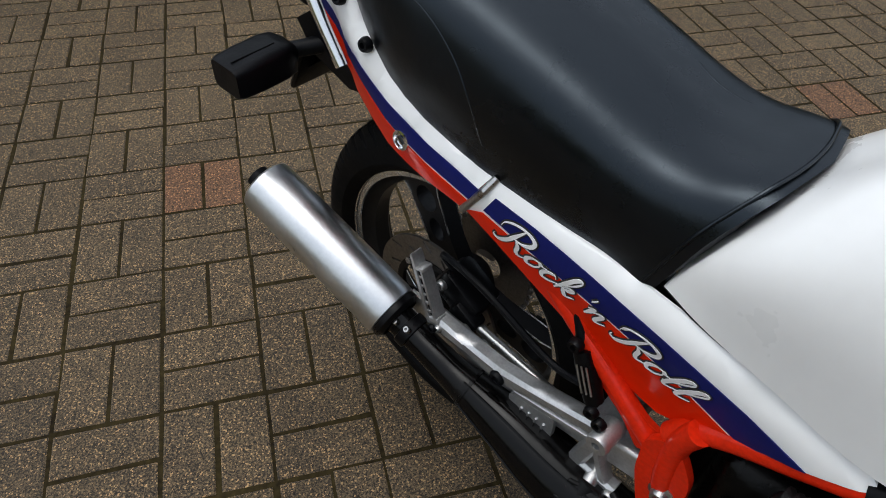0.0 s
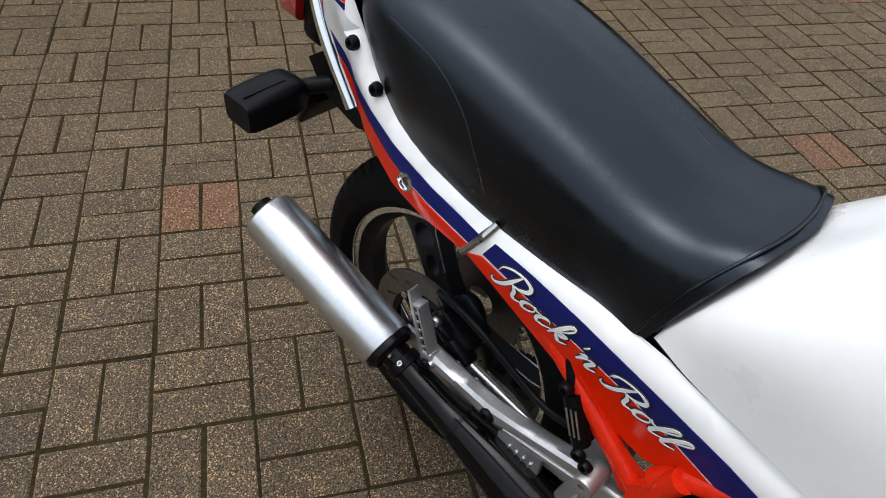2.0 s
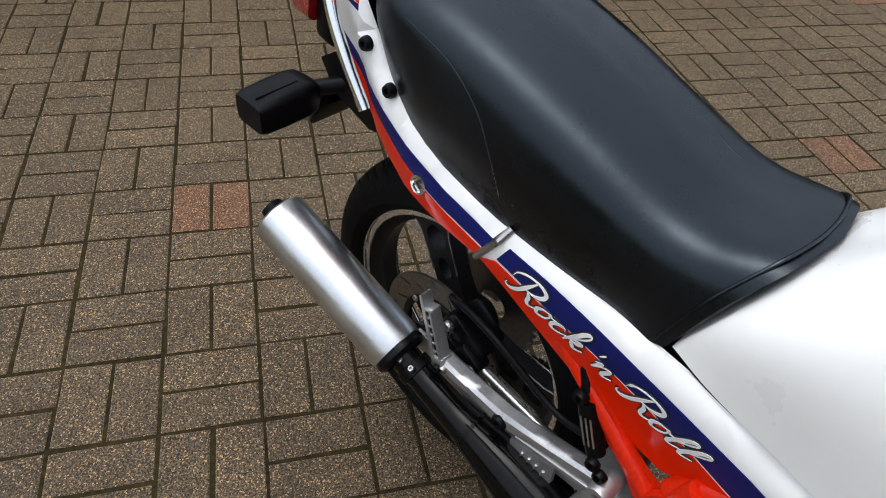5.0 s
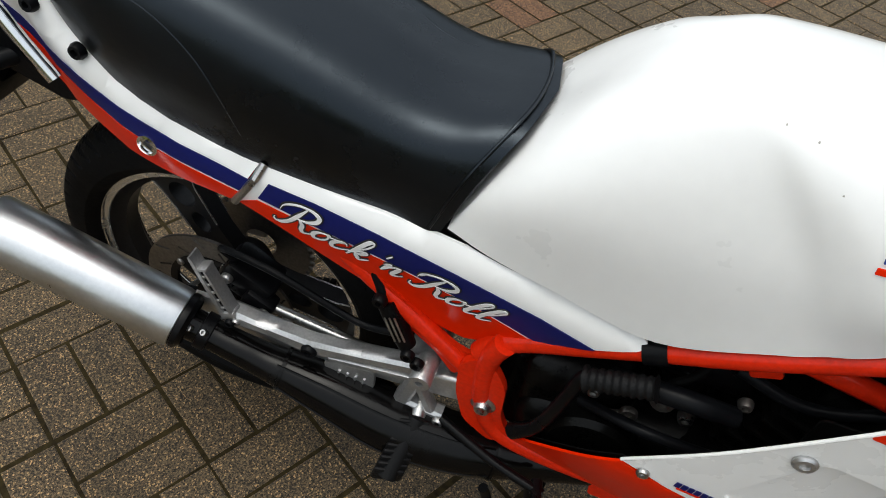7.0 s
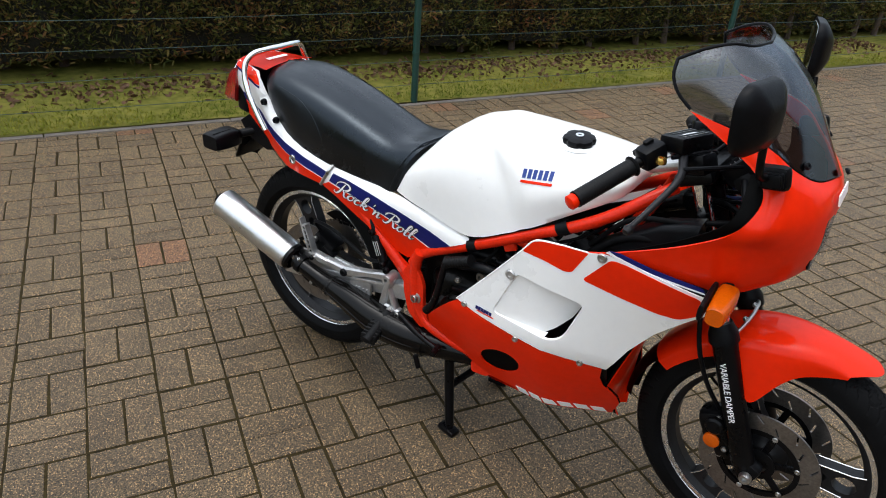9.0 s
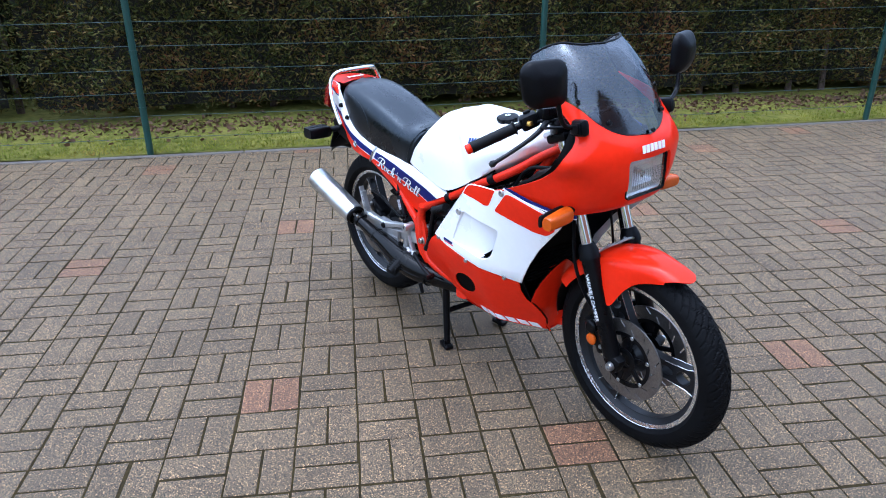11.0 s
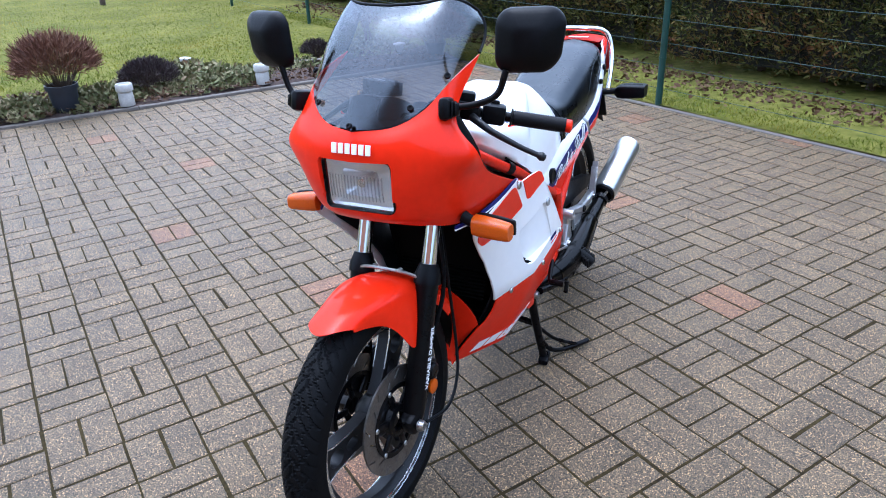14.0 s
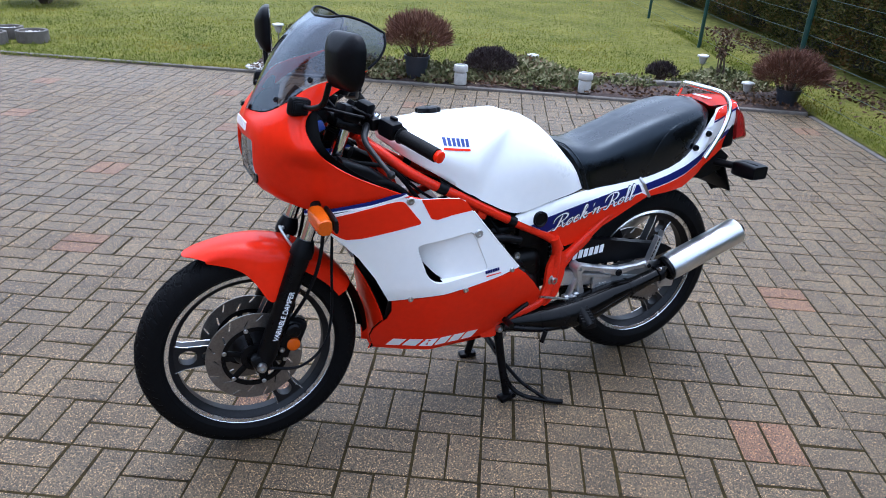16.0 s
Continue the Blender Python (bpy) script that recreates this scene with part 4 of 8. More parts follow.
mound("dark_shrub", -7.4, -6.25, 0.52, 0.55, 6000, 0.06, HEATHER, "dark evergreen shrub far across the lawn", "shrub", 48, 0.5, 0.03)


# ---- the motorcycle: x forward from the rear axle, y to its left, z up ----
bike = empty("motorcycle", pose(0.5790, 0.9215, 0, 1.6, 0, -59.65), "white and orange-red sports motorcycle on its centre stand", "motorcycle")
FA, RA = V(1.388, 0, 0.310), V(0, 0, 0.320)      # axles
STEER_P, STEER_D = V(1.20, 0, 0.75), V(-0.38, 0, 0.925).normalized()
STEER = Matrix.Translation(STEER_P) @ Matrix.Rotation(radians(-2.0), 4, STEER_D) @ Matrix.Translation(-STEER_P)


def steered(bm):
    return place_bm(bm, STEER)


def bpart(name, bm, material, parent=None, label="", **kw):
    return part(name, bm, material, parent if parent else bike, label, **kw)


def bolt(centre, axis, r=0.007, h=0.004):
    """A domed hexagon-socket screw head."""
    bm = bmesh.new()
    lathe(bm, [(r, 0.0), (r, h * 0.5), (r * 0.8, h), (r * 0.45, h), (r * 0.42, h * 0.45), (0.0, h * 0.45)], centre, axis, 14)
    return bm


# -- wheels --
def tyre_bm(centre, rad, width, pitch):
    bm = bmesh.new()
    hw = width / 2
    prof = []
    m = 36
    for k in range(m + 1):
        a = math.pi * k / m
        y = -hw * math.cos(a) * (1.0 if abs(math.cos(a)) < 0.98 else 0.99)
        r = rad - 0.062 + 0.062 * math.sin(a) ** 0.72
        prof.append((r, y))
    prof = [(0.236, -hw * 0.72), (0.243, -hw * 0.88)] + prof + [(0.243, hw * 0.88), (0.236, hw * 0.72)]
    n = 640
    rings = []
    for r, y in prof:
        ring = []
        for k in range(n):
            a = 2 * math.pi * k / n
            rr = r
            if r > rad - 0.03:
                s = a * rad / pitch
                ph = (s + abs(y) / 0.021 + (0.5 if y > 0 else 0)) % 1
                ph2 = (s * 0.5 - abs(y) / 0.030 + (0.25 if y > 0 else 0)) % 1
                if (ph < 0.13 and abs(y) > 0.004) or (ph2 < 0.06 and 0.008 < abs(y) < 0.036) or abs(y - 0.004 * math.sin(s * math.pi)) < 0.0018:
                    rr -= 0.0042
            ring.append(bm.verts.new(centre + V(rr * math.cos(a), y, rr * math.sin(a))))
        rings.append(ring)
    for p, q in zip(rings, rings[1:]):
        for k in range(n):
            bm.faces.new((p[k], p[(k + 1) % n], q[(k + 1) % n], q[k]))
    return bm


def ring_bm(centre, profile, n=72):
    return lathe(bmesh.new(), profile, centre, (0, 1, 0), n, True)


def spoke_bm(centre, angle, r0, r1, w0, w1, thick, twist=1):
    out = [(r0, -w0), (r0 + 0.05, -w0 * 0.86), (r1 - 0.03, -w1 * 0.82), (r1, -w1), (r1, w1), (r1 - 0.03, w1 * 0.82), (r0 + 0.05, w0 * 0.86), (r0, w0)]
    def oval(c, a, b):
        return [(c + a * math.cos(2 * math.pi * k / 18), b * math.sin(2 * math.pi * k / 18)) for k in range(18)]
    bm = panel(out, lambda x, z: thick / 2, thick, 1, 0.06, (oval(r1 - 0.040, 0.025, w1 * 0.52), oval(r1 - 0.098, 0.022, w0 * 0.42)))
    edges = [e for e in bm.edges if len(e.link_faces) == 2 and e.calc_face_angle(0) > 1.2]
    bmesh.ops.bevel(bm, geom=edges, offset=0.003, segments=1, affect="EDGES")
    return place_bm(bm, Matrix.Translation(centre) @ Matrix.Rotation(-angle, 4, "Y"))


def disc_bm(centre, y, r1, r0, slots=18):
    bm = bmesh.new()
    outer = [(r1 * math.cos(2 * math.pi * k / 72), r1 * math.sin(2 * math.pi * k / 72)) for k in range(72)]
    holes = [[(r0 * math.cos(2 * math.pi * k / 48), r0 * math.sin(2 * math.pi * k / 48)) for k in range(48)]]
    for s in range(slots):
        a = 2 * math.pi * s / slots
        c, sn = math.cos(a + 0.0), math.sin(a)
        mid = (r1 + r0) / 2 + (0.010 if s % 2 else -0.008)
        lean = 0.7
        loop = []
        for u, w in ((-0.012, -0.0022), (0.012, -0.0022), (0.012, 0.0022), (-0.012, 0.0022)):
            rr, tt = mid + u * math.cos(lean) - w * math.sin(lean), u * math.sin(lean) + w * math.cos(lean)
            loop.append((rr * c - tt * sn, rr * sn + tt * c))
        holes.append(loop)
    bm.free()
    bm = panel(outer, lambda x, z: 0.0025, 0.005, 1, 0.5, holes)
    return place_bm(bm, Matrix.Translation(centre + V(0, y, 0)))


def wheel(name, centre, rad, width, rim_w, pitch, angles, label, fix, lip):
    w = empty_part(name, label)
    part("tyre", fix(tyre_bm(centre, rad, width, pitch)), RUBBER, w, angle=24)
    hw = rim_w / 2
    part("rim", fix(ring_bm(centre, [(0.234, -hw), (0.2345, hw), (0.224, hw * 0.93), (0.216, hw * 0.6), (0.207, hw * 0.45), (0.207, -hw * 0.45), (0.216, -hw * 0.6), (0.224, -hw * 0.93)])), SPOKE, w)
    for s in (-1, 1):
        part("rim_lip", fix(ring_bm(centre, [(0.224, s * hw * 0.98), (0.2435, s * hw * 0.98), (0.2455, s * (hw + 0.004)), (0.241, s * (hw + 0.006)), (0.236, s * (hw + 0.002)), (0.225, s * (hw + 0.002))], 90)), lip, w)
    for a in angles:
        part("spoke", fix(spoke_bm(centre, radians(a), 0.045, 0.214, 0.034, 0.042, 0.030)), SPOKE, w)
        for face in (-1, 1):
            for side in (-1, 1):
                run = [V(0.110, face * 0.0155, side * 0.0295), V(0.184, face * 0.0155, side * 0.0345), V(0.209, face * 0.0155, side * 0.0425)]
                part("machined_edge", fix(place_bm(tube(bmesh.new(), run, 0.0016, 6), Matrix.Translation(centre) @ Matrix.Rotation(-radians(a), 4, "Y"))), RIM_LIP, w)
    bm = bmesh.new()
    lathe(bm, [(0.0, -hw - 0.012), (0.03, -hw - 0.012), (0.052, -hw * 0.8), (0.058, -0.012), (0.058, 0.012), (0.052, hw * 0.8), (0.03, hw + 0.012), (0.0, hw + 0.012)], centre, (0, 1, 0), 36)
    part("hub", fix(bm), SPOKE, w)
    return w


def empty_part(name, label=""):
    e = new(name)
    e.empty_display_size = 0.05
    e.parent = bike
    if label:
        tagged(e, label)
    return e


def brake_disc(parent, centre, y, r1, fix, s):
    d = part("brake_disc", fix(disc_bm(centre, y, r1, r1 * 0.66)), DISC, parent, angle=30)
    bm = bmesh.new()
    lathe(bm, [(r1 * 0.69, -0.004), (r1 * 0.69, 0.004), (r1 * 0.60, 0.004), (r1 * 0.60, -0.004)], centre + V(0, y, 0), (0, 1, 0), 40, True)
    part("carrier_ring", fix(bm), BLACK_PAINT, parent)
    bm = bmesh.new()
    lathe(bm, [(r1 * 0.30, -0.006), (r1 * 0.30, 0.008 * s), (r1 * 0.19, 0.010 * s), (r1 * 0.17, -0.006)], centre + V(0, y, 0), (0, 1, 0), 30, True)
    part("carrier_hub", fix(bm), BLACK_PAINT, parent)
    for k in range(6):
        a = math.pi * k / 3 + 0.3
        p = centre + V(r1 * 0.45 * math.cos(a), y, r1 * 0.45 * math.sin(a))
        part("carrier_arm", fix(box(bmesh.new(), p, (r1 * 0.36, 0.008, 0.016), Matrix.Rotation(-a, 4, "Y"), 0.002)), BLACK_PAINT, parent)
    for k in range(6):
        a = math.pi * k / 3 + 0.3
        p = centre + V(r1 * 0.645 * math.cos(a), y + s * 0.004, r1 * 0.645 * math.sin(a))
        part("rivet", fix(bolt(p, (0, s, 0), 0.0065, 0.003)), STEEL, parent)


fw = wheel("front_wheel", FA, 0.3095, 0.094, 0.058, 0.030, (2, 122, 242), "black cast front wheel with polished rim edge", steered, RIM_LIP)
for s in (-1, 1):
    brake_disc(fw, FA, s * 0.058, 0.133, steered, s)
rw = wheel("rear_wheel", RA, 0.3165, 0.114, 0.070, 0.034, (115, 235, 355), "black cast rear wheel with polished rim edge", lambda b: b, RIM_LIP)
brake_disc(rw, RA, -0.062, 0.133, lambda b: b, -1)
bm = bmesh.new()
lathe(bm, [(0.085, -0.004), (0.094, -0.004), (0.094, 0.004), (0.085, 0.004)], RA + V(0, 0.068, 0), (0, 1, 0), 60, True)
for k in range(36):
    a = 2 * math.pi * k / 36
    box(bm, RA + V(0.097 * math.cos(a), 0.068, 0.097 * math.sin(a)), (0.010, 0.006, 0.008), Matrix.Rotation(-a, 4, "Y"))
lathe(bm, [(0.03, -0.003), (0.086, -0.003), (0.086, 0.003), (0.03, 0.003)], RA + V(0, 0.068, 0), (0, 1, 0), 40, True)
part("sprocket", bm, DISC, rw)

# -- front fork --
fork = empty_part("front_fork", "chrome fork tubes in black lower legs")
def fork_at(z):
    return 1.36 + (z - 0.33) * -0.385
for s in (-1, 1):
    y = s * 0.092
    bm = bars(([(fork_at(0.60), y, 0.60), (fork_at(1.0), y, 1.0)], 0.0175), n=24)
    part("fork_tube", steered(bm), CHROME, fork)
    bm = bmesh.new()
    tube(bm, [(fork_at(0.285), y, 0.285), (fork_at(0.33), y, 0.33), (fork_at(0.58), y, 0.58), (fork_at(0.615), y, 0.615), (fork_at(0.617), y, 0.617)], [0.019, 0.0265, 0.0265, 0.0275, 0.0275], 24)
    box(bm, (1.376, y, 0.308), (0.05, 0.04, 0.055), turn(0, 20, 0), 0.012)
    leg = part("lower_leg", steered(bm), BLACK_PAINT, fork)
    bm = bmesh.new()
    tube(bm, [(fork_at(0.612), y, 0.612), (fork_at(0.632), y, 0.632), (fork_at(0.655), y, 0.655)], [0.032, 0.031, 0.022], 20)
    part("dust_cover", steered(bm), PLASTIC, leg)
    # damper lettering up the outer side of the leg
    lx = fork_at(0.345)
    for word, sz in (("VARIABLE DAMPER", 0.0215),):
        tb = text_bm(word, sz, 0.0, 0.0004, 0.0, 0.95)
        tb.verts.ensure_lookup_table()
        bmesh.ops.scale(tb, vec=(0.86, 0.92, 1), verts=tb.verts[:])
        if s > 0:
            mtx = basis((fork_at(0.378) - 0.009, y + 0.0272, 0.378), (-0.36, 0, 0.933), (0.933, 0, 0.36))
        else:
            mtx = basis((fork_at(0.570) - 0.008, y - 0.0272, 0.570), (0.36, 0, -0.933), (0.933, 0, 0.36))
        part("lettering", steered(place_bm(tb, mtx)), FILM_WHITE, leg, "white letters on the fork leg", smooth=False)
    # axle nut
    part("axle_nut", steered(bolt((1.380, y + s * 0.024, 0.306), (0, s, 0), 0.014, 0.014)), STEEL, fork)
    # brake caliper behind the leg
    bm = bmesh.new()
    box(bm, (1.285, s * 0.068, 0.372), (0.062, 0.062, 0.095), turn(0, -24, 0), 0.014)
    box(bm, (1.305, s * 0.080, 0.335), (0.03, 0.03, 0.06), turn(0, -24, 0), 0.008)
    lathe(bm, [(0.021, 0.0), (0.021, 0.012), (0.016, 0.016), (0.0, 0.016)], (1.285, s * 0.098, 0.395), (0, s, 0), 20)
    cal = part("brake_caliper", steered(bm), BLACK_PAINT, fork)
    bm = bmesh.new()
    lathe(bm, [(0.0185, 0.0), (0.0185, 0.006), (0.015, 0.008), (0.0, 0.009)], (1.287, s * 0.102, 0.352), (0.15, s, 0), 24)
    part("side_reflector", steered(bm), AMBER, cal, "round amber reflector")
    for z in (0.335, 0.41):
        part("caliper_bolt", steered(bolt((1.318 - (z - 0.335) * 0.4, s * 0.092, z), (0, s, 0), 0.008, 0.007)), STEEL, cal)
    bm = bars(([(1.28, s * 0.075, 0.42), (1.24, s * 0.10, 0.50), (1.205, s * 0.11, 0.60), (1.18, s * 0.09, 0.74), (1.16, s * 0.05, 0.86)], 0.0055, 22), n=8)
    part("brake_hose", steered(bm), PLASTIC, fork)
bm = bars(([(1.36, 0.125, 0.303), (1.28, 0.14, 0.300), (1.21, 0.13, 0.345), (1.18, 0.115, 0.43), (1.17, 0.10, 0.60), (1.15, 0.08, 0.8)], 0.0042, 26), n=8)
part("speedometer_cable", steered(bm), PLASTIC, fork)
bm = bmesh.new()
box(bm, (1.192, 0, 0.76), (0.07, 0.25, 0.035), turn(0, -22, 0), 0.012)
part("lower_yoke", steered(bm), BLACK_PAINT, fork)
bm = bmesh.new()
box(bm, (1.115, 0, 0.955), (0.08, 0.24, 0.028), turn(0, -22, 0), 0.010)
part("upper_yoke", steered(bm), BLACK_PAINT, fork)
for s in (-1, 1):
    part("fork_cap", steered(bolt((fork_at(1.0), s * 0.092, 1.0), tuple(STEER_D), 0.016, 0.016)), BLACK_PAINT, fork)
bm = bmesh.new()
box(bm, (1.045, 0, 0.942), (0.11, 0.11, 0.022), turn(0, -22, 0), 0.010)
part("yoke_bridge", steered(bm), ALU, fork)
part("stem_washer", steered(bolt((1.012, 0, 0.942), tuple(STEER_D), 0.022, 0.004)), STEEL, fork)
part("stem_nut", steered(bolt((1.010, 0, 0.946), tuple(STEER_D), 0.015, 0.014)), CHROME, fork)

# -- front mudguard --
def fender_bm():
    rows = []
    a0, a1 = 63.0, 147
    for k in range(56):
        a = a0 + (a1 - a0) * k / 55
        t = (a - a0) / (a1 - a0)
        r = 0.337 + 0.006 * math.exp(-((a - 62) / 15) ** 2)
        grow = min(1.0, max(0.0, (t - 0.04) / 0.40))
        hw = 0.053 + 0.024 * grow * grow * (3 - 2 * grow)
        flap = math.exp(-((a - 106) / 17.0) ** 2) if a < 106 else math.exp(-((a - 106) / 5.0) ** 4)
        drop = 0.050 + 0.102 * flap
        if a < 80:
            drop *= 0.58 + 0.42 * math.sin(math.pi / 2 * (a - a0) / 17.5)
        hw2 = hw + 0.012 * flap
        half = [(r, 0.0), (r - 0.001, hw * 0.38), (r - 0.007, hw * 0.72), (r - min(0.022, drop * 0.7), hw * 0.97), (r - min(0.024, drop * 0.7) - (drop - min(0.024, drop * 0.7)) * 0.5, hw2), (r - max(drop, 0.012), hw2 + 0.004 * flap)]
        half = catmull([(p, q, 0) for p, q in half], 12)
        # the front edge sweeps back towards the sides
        sweep = [radians(a + 8 * (max(0.0, h.y) / hw2) ** 2 * math.exp(-(a - a0) / 16)) for h in half]
        pts = [FA + V(h.x * math.cos(q), h.y, h.x * math.sin(q)) for h, q in zip(half, sweep)]
        rows.append([V(p.x, -p.y, p.z) for p in pts[:0:-1]] + pts)
    bm = bmesh.new()
    loft(bm, rows, False, False, ring=False)
    bmesh.ops.recalc_face_normals(bm, faces=bm.faces[:])
    bmesh.ops.solidify(bm, geom=bm.faces[:], thickness=-0.003)
    return bm
fender = bpart("front_mudguard", steered(fender_bm()), RED, label="glossy orange-red front mudguard")
def flap_bm():
    rows = []
    for k in range(16):
        a = 142 + 39 * k / 15
        hw = 0.062 * (1 - 0.60 * (k / 15) ** 2)
        ca, sa = math.cos(radians(a)), math.sin(radians(a))
        rows.append([FA + V((0.334 - 0.022 * (y / hw) ** 2 + 0.012 * k / 15) * ca, y, (0.334 - 0.022 * (y / hw) ** 2 + 0.012 * k / 15) * sa) for y in [hw * (j / 5 - 1) for j in range(11)]])
    bm = bmesh.new()
    loft(bm, rows, False, False, ring=False)
    bmesh.ops.solidify(bm, geom=bm.faces[:], thickness=-0.004)
    return bm
part("mud_flap", steered(flap_bm()), PLASTIC, fender, "black plastic mud flap")
bm = bmesh.new()
for s in (-1, 1):
    tube(bm, [(1.268, s * 0.082, 0.632), (1.276, s * 0.05, 0.643), (1.279, 0, 0.646)], 0.0042, 8, 12)
part("fork_brace", steered(bm), STEEL, fender, "bright steel brace")
for y in (-0.085, -0.035, 0.035, 0.085):
    part("brace_bolt", steered(bolt((1.276 - abs(y) * 0.12, y, 0.650 - abs(y) * 0.20), (0.2, 0, 1), 0.007, 0.006)), STEEL, fender)

# -- upper fairing --
from mathutils.bvhtree import BVHTree

NAC = [
    [(1.345, 0, 0.783), (1.340, 0.066, 0.783), (1.305, 0.124, 0.776), (1.21, 0.178, 0.765), (0.955, 0.216, 0.774)],
    [(1.376, 0, 0.81), (1.367, 0.083, 0.81), (1.318, 0.150, 0.806), (1.21, 0.192, 0.801), (1.02, 0.217, 0.798)],
    [(1.393, 0, 0.87), (1.384, 0.095, 0.872), (1.338, 0.170, 0.878), (1.262, 0.205, 0.880), (1.160, 0.217, 0.866)],
    [(1.393, 0, 0.935), (1.382, 0.098, 0.937), (1.342, 0.183, 0.940), (1.297, 0.226, 0.938), (1.248, 0.228, 0.936)],
    [(1.388, 0, 0.968), (1.370, 0.093, 0.977), (1.328, 0.158, 0.995), (1.285, 0.182, 1.008), (1.251, 0.184, 1.010)],
    [(1.378, 0, 0.992), (1.350, 0.080, 0.999), (1.304, 0.134, 1.028), (1.230, 0.165, 1.072), (1.090, 0.172, 1.104)],
]
def drawn_back(p):
    """The nose stands a little shorter than its first drawing."""
    return (p[0] - 0.026 * min(1.0, max(0.0, (p[0] - 1.20) / 0.15)), p[1], p[2])


NAC = [[drawn_back(p) for p in row] for row in NAC]
bm = sheet(NAC, 36, 40, 0)
nose_tree = BVHTree.FromBMesh(bm)
inside = [f for f in bm.faces if abs(f.calc_center_median().y) < 0.090 and 0.818 < f.calc_center_median().z < 0.931 and f.calc_center_median().x > 1.3]
bmesh.ops.delete(bm, geom=inside, context="FACES")
bmesh.ops.recalc_face_normals(bm, faces=bm.faces[:])
bmesh.ops.solidify(bm, geom=bm.faces[:], thickness=0.0035)
upper = bpart("upper_fairing", bm, RED, label="orange-red upper fairing with a headlight")

liner = []
for row in NAC[1:5]:
    (xa, ya, za), (xb, yb, zb) = row[3], row[4]
    row = row[:4] + [(xa + (xb - xa) * 0.72, ya + (yb - ya) * 0.72, za + (zb - za) * 0.72)]
    liner.append([(x - 0.010 - 0.10 * abs(y), y * 0.955, z + 0.006) for x, y, z in row])
bm = sheet(liner, 30, 24, 0)
bmesh.ops.delete(bm, geom=[f for f in bm.faces if abs(f.calc_center_median().y) < 0.125], context="FACES")
bmesh.ops.solidify(bm, geom=bm.faces[:], thickness=0.002)
part("inner_liner", bm, RAD, upper, "black inner face of the fairing")

SCR = [
    NAC[5],
    [drawn_back(p) for p in ((1.295, 0, 1.112), (1.272, 0.082, 1.116), (1.225, 0.138, 1.124), (1.155, 0.166, 1.130), (1.062, 0.172, 1.128))],
    [(1.220, 0, 1.178), (1.202, 0.079, 1.181), (1.166, 0.130, 1.184), (1.105, 0.158, 1.178), (1.045, 0.167, 1.156)],
    [(1.165, 0, 1.211), (1.152, 0.076, 1.214), (1.125, 0.120, 1.220), (1.085, 0.140, 1.208), (1.042, 0.152, 1.184)],
]
scr = bpart("windscreen", place_bm(sheet(SCR, 30, 24, 0), Matrix.Translation((0.0, 0, 0.003))), SCREEN, label="smoked see-through windscreen")
edge = catmull(SCR[3], 30) + catmull([SCR[3][4], SCR[2][4], SCR[1][4], SCR[0][4]], 12)[1:]
edge = [V(p.x, -p.y, p.z + 0.003) for p in edge[:0:-1]] + [V(p.x, p.y, p.z + 0.003) for p in edge]
part("edge_trim", tube(bmesh.new(), edge, 0.0032, 8), PLASTIC, scr, "black rubber edging")
for y, x, z in ((0, 1.383, 1.001), (-0.112, 1.320, 1.030), (0.112, 1.320, 1.030), (-0.163, 1.235, 1.082), (0.163, 1.235, 1.082)):
    part("screen_screw", bolt((*drawn_back((x, y, 0))[:2], z + 0.004), (0.7, y * 3, 0.55), 0.007, 0.005), PLASTIC, scr)

# headlight
light = empty_part("headlight", "rectangular headlight with ribbed glass")
def rounded_rect(hy, hz, r, n=6):
    pts = []
    for cy, cz, a0 in ((hy - r, hz - r, 0), (-hy + r, hz - r, 90), (-hy + r, -hz + r, 180), (hy - r, -hz + r, 270)):
        for k in range(n + 1):
            a = radians(a0 + 90 * k / n)
            pts.append((cy + r * math.cos(a), cz + r * math.sin(a)))
    return pts
def lamp_ring(hy, hz, r, bulge, x):
    return [V(x - 0.034 - 0.9 * abs(p) ** 2 * bulge, p, 0.877 + q) for p, q in rounded_rect(hy, hz, r)]
bm = bmesh.new()
loft(bm, [lamp_ring(0.086, 0.0565, 0.014, 1.4, 1.380), lamp_ring(0.0868, 0.0572, 0.014, 1.4, 1.3955), lamp_ring(0.0845, 0.055, 0.012, 1.4, 1.3970), lamp_ring(0.0835, 0.054, 0.011, 1.4, 1.388)], False, False)
part("bezel", bm, BLACK_PAINT, light)
bm = bmesh.new()
def on_nose(hy, hz, r):
    ring = []
    for p, q in rounded_rect(hy, hz, r):
        hit = nose_tree.ray_cast(V(2.0, p, 0.877 + q), V(-1, 0, 0))[0]
        ring.append(V(hit.x + 0.0008, p, 0.877 + q))
    return ring
loft(bm, [on_nose(0.0965, 0.0690, 0.024), on_nose(0.0905, 0.0610, 0.017), lamp_ring(0.0870, 0.0575, 0.014, 1.4, 1.3935)], False, False)
part("lamp_surround", bm, RED, light, "orange-red frame of the lamp opening")
def dome(hy, hz, r, x0, depth, steps=8, bulge=1.4, out=True):
    rows = []
    for k in range(steps + 1):
        t = k / steps
        s = 1 - t
        rows.append([V(x0 - 0.034 - 0.9 * (p * s) ** 2 * bulge + (depth * (1 - s * s)), p * max(s, 0.02), 0.877 + q * max(s, 0.02)) for p, q in rounded_rect(hy, hz, r)])
    return rows
bm = bmesh.new()
loft(bm, dome(0.084, 0.0545, 0.011, 1.3925, 0.006), False, True)
part("lens", bm, LAMP_GLASS, light)
